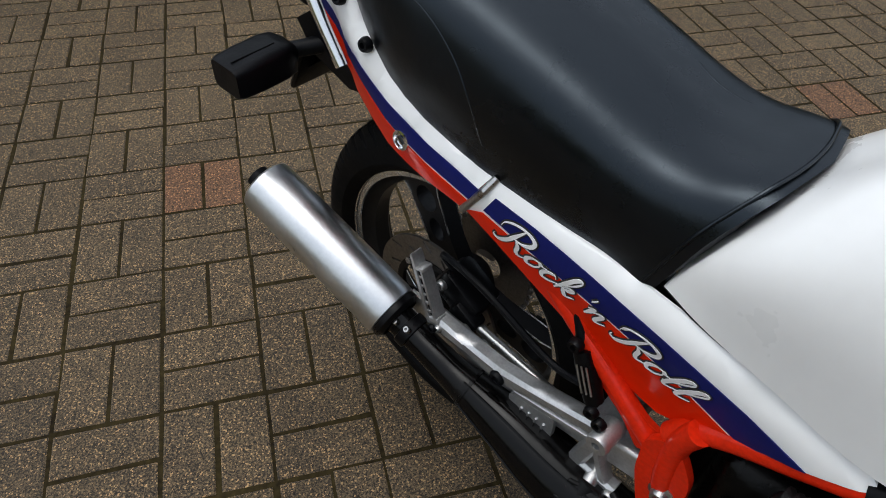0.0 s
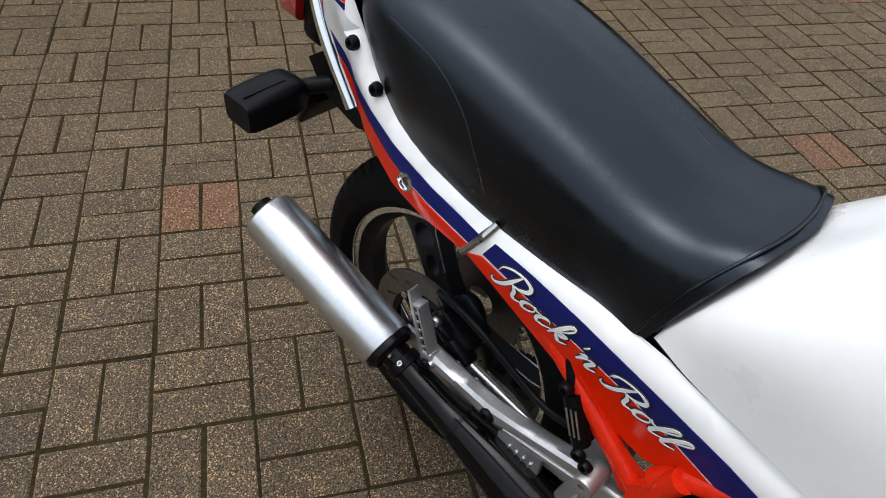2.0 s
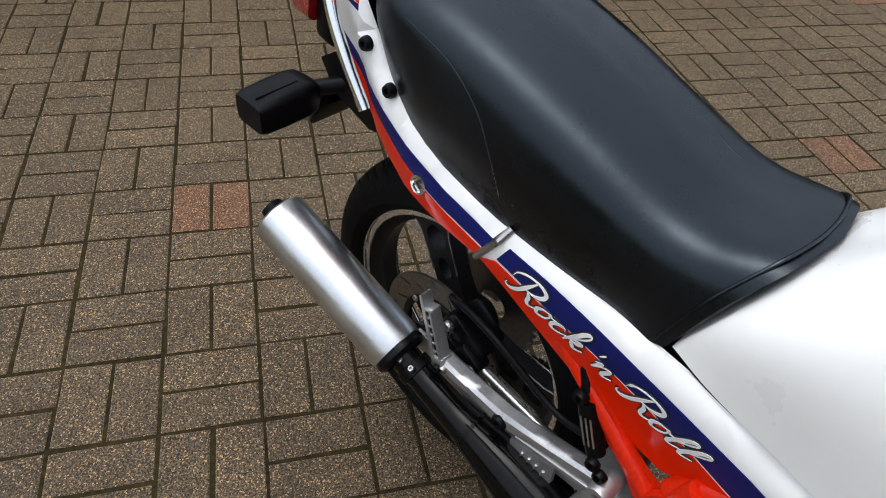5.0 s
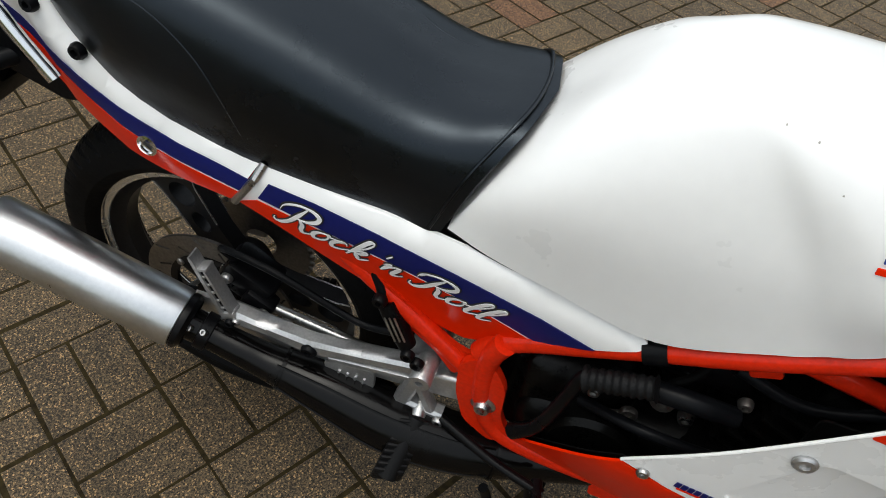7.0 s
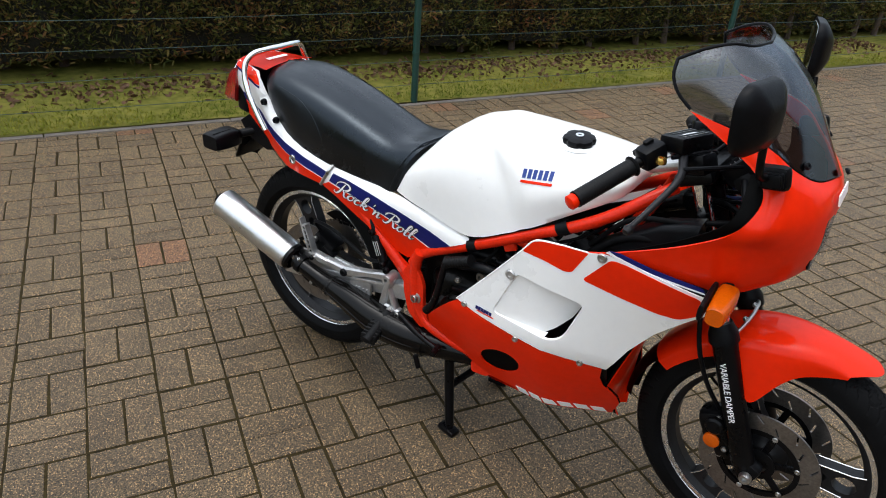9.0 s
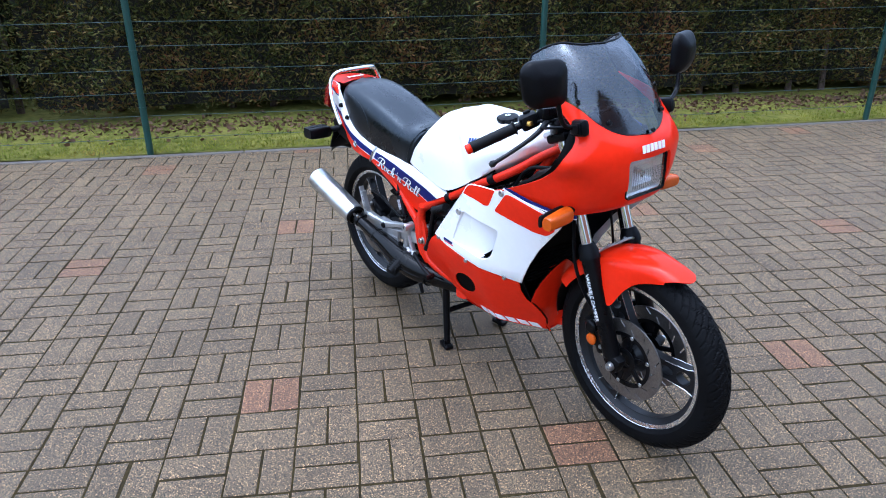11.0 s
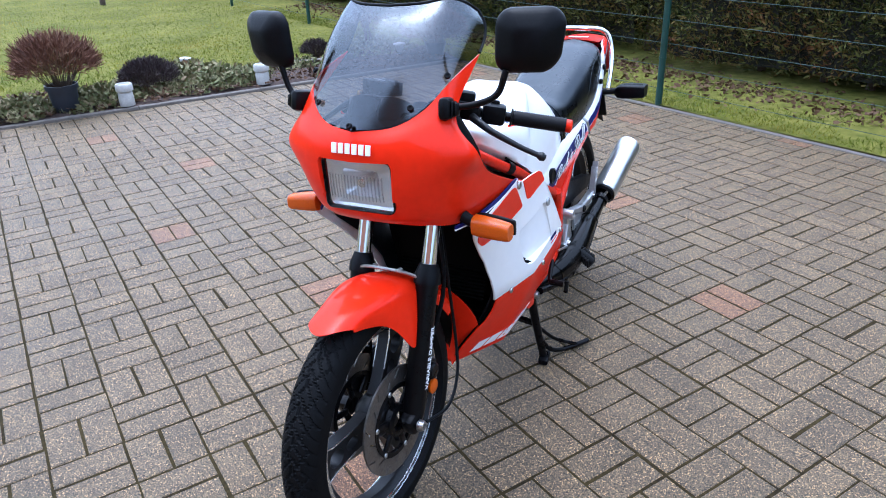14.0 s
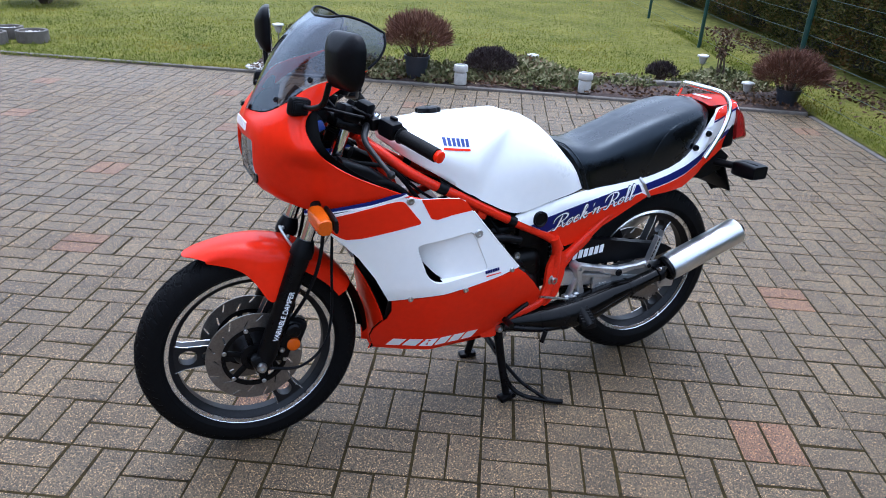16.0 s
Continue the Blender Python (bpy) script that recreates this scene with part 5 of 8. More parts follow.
for k in range(17):
    y = -0.064 + 0.008 * k
    bm = bmesh.new()
    tube(bm, [(1.3625 - 1.26 * y * y, y, 0.901), (1.3635 - 1.26 * y * y, y, 0.877), (1.3625 - 1.26 * y * y, y, 0.848)], 0.0016, 6)
    part("lens_rib", bm, LAMP_GLASS, light)
bm = bmesh.new()
rows = []
for k in range(15):
    ring = []
    for p, q in rounded_rect(0.083, 0.0535, 0.011, 8):
        a = math.atan2(q, p)
        if k < 3:
            g, deep = 1 - 0.05 * k, 0.004 + 0.003 * k
            p, q = p * g, q * g
        else:
            r = 0.050 * (1 - (k - 3) / 11.6)
            deep = 0.012 + 0.042 * (1 - (r / 0.050) ** 2)
            p, q = r * math.cos(a), r * math.sin(a)
        ring.append(V(1.352 - 1.26 * min(abs(p), 0.083) ** 2 - deep, p, 0.877 + q))
    rows.append(ring)
loft(bm, rows, False, True)
part("reflector_bowl", bm, REFLECTOR, light)
bm = bmesh.new()
lathe(bm, [(0.0, 0.040), (0.010, 0.037), (0.013, 0.026), (0.013, 0.0)], (1.300, 0, 0.877), (1, 0, 0), 18)
part("bulb_shield", bm, CHROME, light)

def word_blocks(width, height, gap, shear, thick):
    """Six plain slanted blocks side by side, in place of a maker's word."""
    bm = bmesh.new()
    w = (width - 5 * gap) / 6
    for k in range(6):
        x0 = k * (w + gap)
        low = [bm.verts.new((x, y, -thick)) for x, y in ((x0, 0), (x0 + w, 0), (x0 + w + shear, height), (x0 + shear, height))]
        top = [bm.verts.new((v.co.x, v.co.y, thick)) for v in low]
        bm.faces.new(low[::-1])
        bm.faces.new(top)
        for i in range(4):
            bm.faces.new((low[i], low[(i + 1) % 4], top[(i + 1) % 4], top[i]))
    return bm

pieces("mark_block", place_bm(word_blocks(0.094, 0.021, 0.0055, 0.0, 0.0015), basis((1.3670, -0.045, 0.950), (0, 1, 0), (-0.22, 0, 1))), FILM_WHITE, upper)

# -- middle and lower fairing --
def fair_y(x, z):
    y = 0.217
    if z < 0.50:
        y -= (0.50 - z) ** 1.25 * 0.56
    y -= max(0.0, x - 0.88) * (0.32 + max(0.0, 0.45 - z)) * min(1.0, max(0.0, (0.76 - z) / 0.3))
    y -= max(0.0, 0.70 - x) * 0.12
    return max(y, 0.03)

PANEL_W = [(0.955, 0.775), (0.90, 0.771), (0.851, 0.765), (0.83, 0.755), (0.805, 0.722), (0.72, 0.617), (0.640, 0.523), (0.72, 0.506), (0.80, 0.491), (0.925, 0.474), (1.030, 0.463), (1.050, 0.500), (1.073, 0.545), (1.123, 0.619), (1.183, 0.684), (1.225, 0.727), (1.252, 0.762), (1.18, 0.766), (1.10, 0.775), (1.04, 0.785), (0.996, 0.785)]
SCOOP = smooth_outline([(0.968, 0.640), (0.800, 0.664), (0.745, 0.535), (0.905, 0.515), (0.930, 0.535)], 0.018)
PANEL_R = [(0.640, 0.5195), (0.72, 0.5025), (0.80, 0.4875), (0.925, 0.4705), (1.020, 0.4607), (1.014, 0.42), (1.020, 0.385), (1.036, 0.362), (1.047, 0.335), (1.050, 0.30), (1.030, 0.245), (0.95, 0.240), (0.82, 0.248), (0.70, 0.258), (0.62, 0.300), (0.56, 0.340), (0.515, 0.360), (0.523, 0.40), (0.57, 0.455), (0.61, 0.496)]

def side_fairing(s):
    e = empty_part("side_fairing", "white and red lower fairing side with an air scoop")
    bm = panel(PANEL_W, fair_y, 0.004, s, 0.024, [SCOOP])
    body = part("upper_panel", bm, WHITE, e)
    hole = [[(0.755 + 0.060 * math.cos(2 * math.pi * k / 28), 0.360 + 0.018 * math.cos(2 * math.pi * k / 28) + 0.044 * math.sin(2 * math.pi * k / 28)) for k in range(28)]] if s < 0 else []
    part("lower_panel", panel(PANEL_R, fair_y, 0.004, s, 0.024, hole), RED, e, "orange-red lower panel")
    if hole:
        big = [(0.755 + (x - 0.755) * 1.25, 0.360 + (z - 0.360) * 1.25) for x, z in hole[0]]
        part("hole_backing", panel(big, lambda x, z: fair_y(x, z) - 0.0065, 0.003, s, 0.03), RAD, e, "black inside of the round opening")
    # raised white lip along the rear edge
    lip = [(0.803, 0.7215), (0.718, 0.617), (0.638, 0.5235)]
    if s < 0:
        lip = [(0.958, 0.776), (0.90, 0.772), (0.851, 0.766), (0.829, 0.7555)] + lip
    part("edge_lip", tube(bmesh.new(), [V(x, s * (fair_y(x, z) - 0.001), z) for x, z in lip], 0.0022, 8, 40), WHITE, e)
    # recessed scoop floor, deepest at the front
    def floor_y(x, z):
        u = min(1.0, max(0.0, (x - 0.755) / 0.19))
        return fair_y(x, z) - 0.003 - 0.040 * u ** 1.5
    fl = smooth_outline([(0.962, 0.640), (0.800, 0.663), (0.746, 0.536), (0.876, 0.5185), (0.900, 0.536), (0.932, 0.572)], 0.008)
    part("scoop_floor", panel(fl, floor_y, 0.003, s, 0.02), WHITE, e)
    bm = bmesh.new()
    loft(bm, [[V(x, s * (fair_y(x, z) - 0.0005), z) for x, z in SCOOP], [V(x + (0.862 - x) * 0.03, s * (fair_y(x, z) - 0.006), z + (0.585 - z) * 0.03) for x, z in SCOOP], [V(x + (0.862 - x) * 0.04, s * (min(fair_y(x, z) - 0.007, floor_y(x, z))), z + (0.585 - z) * 0.04) for x, z in SCOOP]], False, False)
    gap = [f for f in bm.faces if f.calc_center_median().x > 0.885 and f.calc_center_median().z < 0.600 and abs(f.calc_center_median().y) < fair_y(f.calc_center_median().x, f.calc_center_median().z) - 0.0064]
    bmesh.ops.delete(bm, geom=gap, context="FACES")
    part("scoop_wall", bm, WHITE, e)
    part("scoop_backing", panel(smooth_outline([(0.985, 0.66), (0.80, 0.66), (0.80, 0.505), (0.99, 0.485)], 0.01), lambda x, z: fair_y(x, z) - 0.052, 0.003, s, 0.04), RAD, e, "black inside behind the scoop")
    # colour fields
    mid = smooth_outline([(1.205, 0.757), (1.15, 0.763), (1.04, 0.778), (1.012, 0.778), (0.955, 0.706), (1.04, 0.692), (1.12, 0.681), (1.165, 0.683), (1.205, 0.713)], 0.012)
    part("red_field", panel(mid, fair_y, 0.0012, s, 0.024, lift=0.0012), RED, e)
    top = smooth_outline([(0.962, 0.7755), (0.90, 0.7712), (0.851, 0.7652), (0.830, 0.7552), (0.808, 0.7265), (0.87, 0.7205), (0.912, 0.712), (0.930, 0.716)], 0.006)
    part("red_field", panel(top, fair_y, 0.0012, s, 0.024, lift=0.0012), RED, e)
    for x, z, r in ((0.785, 0.655, 0.0125), (0.665, 0.521, 0.008), (0.815, 0.483, 0.008), (0.972, 0.468, 0.008), (0.993, 0.776, 0.011)):
        part("fairing_screw", bolt((x, s * (fair_y(x, z) + 0.001), z), (0.0, s, 0.05), r, 0.005), STEEL if r < 0.012 else ALU, e)
    if s < 0:
        x0, xd = (0.700, 1)
    else:
        x0, xd = (0.755, -1)
    pieces("small_mark_block", place_bm(word_blocks(0.045, 0.0095, 0.0015, 0.0, 0.0006), basis((x0, s * (fair_y(0.73, 0.525) + 0.0012), 0.5245), (xd, 0, 0.11 * xd * -1), (0, 0, 1))), NAVY, e)
    part("small_red_bar", box(bmesh.new(), (0.728, s * (fair_y(0.73, 0.515) + 0.0012), 0.5185), (0.048, 0.0012, 0.0025), turn(0, 6.0, 0)), RED, e)
    # white maker blocks along the belly
    lo = word_blocks(0.26, 0.031, 0.009, 0.014, 0.0008) if s > 0 else word_blocks(0.22, 0.021, 0.009, -0.008, 0.0008)
    bx = V(1.000, 0, 0.260) if s > 0 else V(0.800, 0, 0.249)
    dirx = V(-1, 0, 0.012) if s > 0 else V(1, 0, -0.012)
    for v in lo.verts:
        q = bx + dirx * v.co.x + V(0, 0, 1) * v.co.y
        v.co = V(q.x, s * (fair_y(q.x, q.z) + 0.0018 + v.co.z), q.z)
    pieces("belly_mark_block", lo, FILM_WHITE, e)
    return e

for s in (-1, 1):
    side_fairing(s)
# blue and white stripe along the lower rim of the upper fairing
for s in (-1, 1):
    blue = [(1.262, 0.772), (1.20, 0.774), (1.10, 0.786), (1.03, 0.799), (1.005, 0.798), (1.02, 0.792), (1.10, 0.7765), (1.20, 0.7665), (1.262, 0.764)]
    def stripe_y(x, z):
        t = min(1.0, max(0.0, (x - 0.955) / 0.265))
        return 0.2175 - 0.0235 * t ** 2.2 - max(0.0, x - 1.22) * 0.42
    part("blue_stripe", panel(blue, stripe_y, 0.003, s, 0.03, lift=0.003), NAVY, upper, "navy stripe")
    part("white_line", panel([(1.005, 0.7965), (1.02, 0.7915), (1.10, 0.776), (1.20, 0.766), (1.262, 0.7635), (1.262, 0.7605), (1.20, 0.7625), (1.10, 0.772), (1.02, 0.7868), (0.998, 0.791)], stripe_y, 0.003, s, 0.03, lift=0.0028), FILM_WHITE, upper)
# front chin: the two side panels turn inwards and meet in a keel below the radiator mouth
def chin_bm(k_wide):
    bm = bmesh.new()
    rows = []
    for k in range(21):
        u = k / 10 - 1
        col = []
        for j in range(9):
            v = j / 8
            top = 0.515 - 0.145 * abs(u) ** 1.2
            z = 0.240 + (top - 0.240) * v
            hw = (max(0.03, fair_y(1.04, z)) - 0.001) * k_wide
            x = 1.026 + 0.050 * (1 - abs(u) ** 0.9) * v ** 1.5 + 0.020 * abs(u) ** 3 * (1 - v)
            col.append(V(x, hw * u, z))
        rows.append(col)
    loft(bm, rows, False, False, ring=False)
    bmesh.ops.recalc_face_normals(bm, faces=bm.faces[:])
    bmesh.ops.solidify(bm, geom=bm.faces[:], thickness=0.003)
    return bm


bm = chin_bm(1.0)
bpart("belly_front", bm, RED, label="orange-red belly front")
bm = bmesh.new()
rows = [[V(x, (fair_y(x, 0.25) - 0.003) * u, 0.243 - 0.008 * (1 - u * u) + (0.05 * max(0, 0.68 - x) / 0.12)) for u in [j / 6 - 1 for j in range(13)]] for x in [1.03 - 0.05 * k for k in range(9)]]
loft(bm, rows, False, False, ring=False)
bmesh.ops.solidify(bm, geom=bm.faces[:], thickness=0.004)
bpart("belly_pan", bm, RED)

# black inner faces of the belly
bpart("belly_liner", place_bm(chin_bm(0.985), Matrix.Translation((-0.006, 0, 0.0))), RAD, label="black inner face of the belly front")
for s in (-1, 1):
    bpart("belly_liner", panel([(x, z) for x, z in PANEL_R], lambda x, z: fair_y(x, z) - 0.009, 0.002, s, 0.04), RAD, label="black inner face of the lower panel")
bm = bmesh.new()
loft(bm, [[V(x, (fair_y(x, 0.26) - 0.010) * u, 0.252) for u in (-1, 0, 1)] for x in (1.02, 0.90, 0.75, 0.66)], False, False, ring=False)
bmesh.ops.solidify(bm, geom=bm.faces[:], thickness=0.002)
bpart("belly_liner", bm, RAD, label="black floor of the belly")

# radiator in the fairing mouth
rad = bpart("radiator", box(bmesh.new(), (0.995, 0, 0.575), (0.035, 0.29, 0.27), turn(0, 14, 0), 0.008), RAD, label="black radiator")
for k in range(26):
    z = 0.455 + k * 0.0095
    bm = bmesh.new()
    box(bm, (1.022 - (z - 0.455) * 0.25, 0, z), (0.006, 0.25, 0.0022), turn(0, 14, 0))
    part("cooling_fin", bm, RAD, rad)
for s in (-1, 1):
    part("radiator_tank", box(bmesh.new(), (0.99, s * 0.135, 0.575), (0.045, 0.03, 0.27), turn(0, 14, 0), 0.010), RAD, rad)
# dark inner shields of the fairing mouth
for s in (-1, 1):
    bpart("inner_shield", panel([(1.025, 0.47), (1.050, 0.55), (1.115, 0.64), (1.195, 0.72), (1.215, 0.775), (1.00, 0.775), (0.960, 0.62), (0.930, 0.50), (0.930, 0.36), (1.02, 0.36)], lambda x, z: fair_y(x, z) - 0.016 - 0.02 * max(0, 1.0 - x), 0.004, s, 0.05), PLASTIC)

# -- indicators --
def indicator(name, root, tip, lens_from, size, lens_mat, label):
    e = empty_part(name, label)
    root, tip, lf = V(*root), V(*tip), V(*lens_from)
    d = (tip - lf)
    ydir = d.normalized()
    mtx = basis((0, 0, 0), (1, 0, 0.05), ydir)
    part("stalk", bars(([root, lf], [0.014, 0.012]), n=14), PLASTIC, e)
    def section(t, k):
        p = lf + d * t
        return [p + V(x * k * size[0], 0, z * k * size[1]) for x, z in rounded_rect(0.5, 0.5, 0.18, 4)]
    def half_section(t, k, x0, x1):
        p = lf + d * t
        return [p + V((x0 + x1) / 2 * size[0] + x * k * (x1 - x0) * size[0], 0, z * k * size[1]) for x, z in rounded_rect(0.5, 0.5, 0.36, 6)]
    runs = ((-0.10, 0.55), (0.03, 0.92), (0.20, 1.0), (0.60, 0.99), (0.92, 0.93), (0.99, 0.84))
    if lens_mat is AMBER:
        # black back shell, amber front
        part("housing", loft(bmesh.new(), [half_section(t, k * 0.84, -0.5, -0.24) for t, k in runs]), PLASTIC, e)
        part("lens", loft(bmesh.new(), [half_section(max(0.02, t), k * (1.0 - 0.10 * max(0.0, t)), -0.27, 0.5) for t, k in runs[1:]]), lens_mat, e)
    else:
        part("housing", loft(bmesh.new(), [section(t, k) for t, k in runs]), PLASTIC, e)
        part("shell_seam", tube(bmesh.new(), [lf + d * t + V(size[0] * 0.12, 0, size[1] * 0.499) for t in (0.2, 0.5, 0.9)], 0.0012, 6), RUBBER, e)
    return e

indicator("front_indicator", (1.235, 0.185, 0.785), (1.238, 0.300, 0.766), (1.238, 0.213, 0.774), (0.056, 0.046), AMBER, "amber indicator on a black stalk")
indicator("front_indicator", (1.235, -0.165, 0.79), (1.238, -0.280, 0.768), (1.238, -0.190, 0.778), (0.056, 0.046), AMBER, "amber indicator on a black stalk")
indicator("rear_indicator", (-0.22, 0.06, 0.720), (-0.244, 0.250, 0.728), (-0.262, 0.140, 0.718), (0.072, 0.050), PLASTIC, "black rear indicator on a stalk")
indicator("rear_indicator", (-0.225, -0.06, 0.712), (-0.252, -0.222, 0.708), (-0.272, -0.110, 0.698), (0.072, 0.050), PLASTIC, "black rear indicator on a stalk")

# -- mirrors --
def mirror(base, arm, head, s):
    e = empty_part("rear_mirror", "black rear-view mirror on a bent arm")
    bm = box(bmesh.new(), base, (0.058, 0.026, 0.046), turn(0, -12, s * 14), 0.011)
    for k in range(3):
        box(bm, (base[0], base[1] + s * (0.010 + 0.007 * k), base[2]), (0.046 - 0.006 * k, 0.006, 0.036 - 0.005 * k), turn(0, -12, s * 14), 0.004)
    part("rubber_boot", bm, PLASTIC, e)
    part("arm", bars((arm, 0.0068, 20), n=12), BLACK_PAINT, e)
    c = V(*head)
    rows = []
    for k in range(9):
        t = k / 8
        sc = (math.sin(math.pi * (0.12 + 0.38 * min(1, t * 1.25)))) if t < 0.85 else 1.0
        x = 0.016 - 0.042 * t
        rows.append([c + V(x - 0.14 * (p * p), (p * (1 + 1.5 * min(0.0, q)) + s * 0.20 * min(0.0, q)) * sc, q * sc) for p, q in rounded_rect(0.067, 0.061, 0.034, 8)])
    rows = [[c + (Matrix.Rotation(radians(14 * s), 3, "Z") @ (p - c)) for p in r] for r in rows]
    bm = bmesh.new()
    loft(bm, rows)
    part("shell", bm, PLASTIC, e, angle=60)
    g = [[c + (Matrix.Rotation(radians(14 * s), 3, "Z") @ V(-0.0265 - 0.14 * (p * p), p * (1 + 1.5 * min(0.0, q)) + s * 0.20 * min(0.0, q), q)) for p, q in rounded_rect(0.059, 0.054, 0.030, 8)], [c + (Matrix.Rotation(radians(14 * s), 3, "Z") @ V(-0.0275 - 0.14 * (p * p), p * (1 + 1.5 * min(0.0, q)) + s * 0.20 * min(0.0, q), q)) for p, q in rounded_rect(0.058, 0.053, 0.030, 8)]]
    bm = bmesh.new()
    loft(bm, g)
    part("mirror_glass", bm, CHROME, e)

mirror((1.262, 0.174, 1.028), [(1.258, 0.184, 1.030), (1.245, 0.232, 1.036), (1.232, 0.272, 1.055), (1.222, 0.288, 1.100)], (1.215, 0.334, 1.153), 1)
mirror((1.262, -0.185, 1.026), [(1.258, -0.195, 1.028), (1.245, -0.222, 1.034), (1.242, -0.238, 1.055), (1.240, -0.250, 1.098)], (1.240, -0.291, 1.150), -1)


# -- handlebars and controls --
for s in (-1, 1):
    e = empty_part("handlebar", "black clip-on handlebar with a ribbed grip")
    # bar ends with the steering a little turned
    ends = (V(1.078, -0.045, 1.033), V(0.943, -0.303, 0.922), V(1.066, -0.319, 0.909)) if s < 0 else (V(1.0715, 0.079, 0.977), V(0.9725, 0.334, 0.925), V(1.085, 0.310, 0.885))
    a, b, tip = [STEER.inverted() @ q for q in ends]
    d = (b - a)
    at = lambda t: a + d * t
    part("bar", steered(bars(([at(0.18 if s < 0 else 0.0), b], 0.011), n=16)), BLACK_PAINT, e)
    part("riser", steered(bars(([(1.112, s * 0.10, 0.975), at(0.20 if s < 0 else 0.05)], 0.014), n=14)), BLACK_PAINT, e)
    part("clamp", steered(box(bmesh.new(), (1.115, s * 0.10, 0.985), (0.06, 0.05, 0.045), turn(0, -22, s * 20), 0.012)), BLACK_PAINT, e)
    bm = bmesh.new()
    m = 46
    tube(bm, [at(0.52 + 0.455 * k / m) for k in range(m + 1)], [0.0165 + (0.0012 if k % 2 else -0.0004) + (0.004 if k < 2 else 0) + (0.0015 if k == m else 0) for k in range(m + 1)], 20)
    part("grip", steered(bm), GRIP, e, "black rubber grip", angle=70)
    bm = bmesh.new()
    tube(bm, [at(0.975), at(0.985), at(1.022), at(1.030)], [0.013, 0.0150, 0.0150, 0.0115], 20)
    part("bar_end", steered(bm), RED, e, "red bar end")
    rot = basis((0, 0, 0), d, (0, 0, 1))
    bm = box(bmesh.new(), at(0.38) + V(0, 0, 0.002), (0.055, 0.046, 0.040), rot, 0.009)
    box(bm, at(0.38) + V(-0.01, 0, 0.024), (0.022, 0.016, 0.012), rot, 0.004)
    box(bm, at(0.40) + V(-0.024, 0, 0.004), (0.018, 0.012, 0.012), rot, 0.003)
    part("switch_block", steered(bm), PLASTIC, e)
    bm = bmesh.new()
    piv = at(0.26) + V(0.038, 0, 0.0)
    mid = piv.lerp(tip, 0.35) + V(0.026, s * 0.0, 0.006)
    m2 = piv.lerp(tip, 0.72) + V(0.012, 0, 0.0)
    tube(bm, [piv, mid, m2, tip.lerp(m2, 0.08)], [0.010, 0.0078, 0.0062, 0.0062], 10, 22)
    lathe(bm, [(0.0, -0.011), (0.007, -0.009), (0.0105, 0.0), (0.007, 0.009), (0.0, 0.011)], tip, tuple((tip - m2).normalized()), 14)
    part("lever", steered(bm), SPOKE, e)
    bm = box(bmesh.new(), at(0.22) + V(0.022, 0, 0.004), (0.05, 0.034, 0.028), rot, 0.008)
    part("lever_bracket", steered(bm), BLACK_PAINT, e)
    if s < 0:
        rr = turn(0, -10, -24)
        c = STEER.inverted() @ V(1.076, -0.092, 1.018)
        bm = box(bmesh.new(), c, (0.062, 0.088, 0.034), rr, 0.006)
        res = part("brake_reservoir", steered(bm), BLACK_PAINT, e, "ribbed black brake fluid reservoir")
        for k in (-2, -1, 1, 2):
            part("raised_rib", steered(box(bmesh.new(), c + (rr @ V(0.011 * k, 0, 0.0175)), (0.002, 0.07, 0.0016), rr)), STEEL, res)
        part("top_marks", steered(place_bm(word_blocks(0.034, 0.007, 0.0012, 0, 0.0006), Matrix.Translation(c + (rr @ V(0.0035, 0.017, 0.0175))) @ rr @ turn(0, 0, -90))), FILM_WHITE, res)
        part("hose_bolt", steered(bolt(STEER.inverted() @ V(1.056, -0.168, 0.990), (0, 0, 1), 0.011, 0.012)), BRASS, e, "gold bolt")
    else:
        part("cable_adjuster", steered(bars(([at(0.16) + V(0.02, 0, 0.0), at(0.05) + V(0.04, -0.03, 0.02)], 0.008), n=12)), BLACK_PAINT, e)
        c = at(0.20) + V(0.03, 0, 0.035)
        part("choke_block", steered(box(bmesh.new(), c, (0.045, 0.04, 0.03), rot, 0.008)), PLASTIC, e)
for k, (p, q) in enumerate((((1.10, -0.17, 0.99), (1.20, 0.02, 0.95)), ((1.10, 0.17, 0.99), (1.19, -0.03, 0.94)), ((1.07, -0.15, 1.0), (1.05, 0.03, 0.90)), ((1.08, 0.16, 0.99), (1.05, -0.02, 0.90)))):
    m = (V(*p) + V(*q)) / 2 + V(0.07, 0, 0.03 + 0.01 * k)
    bpart("control_cable", bars(([p, tuple(m), q], 0.0045, 18), n=8), PLASTIC)

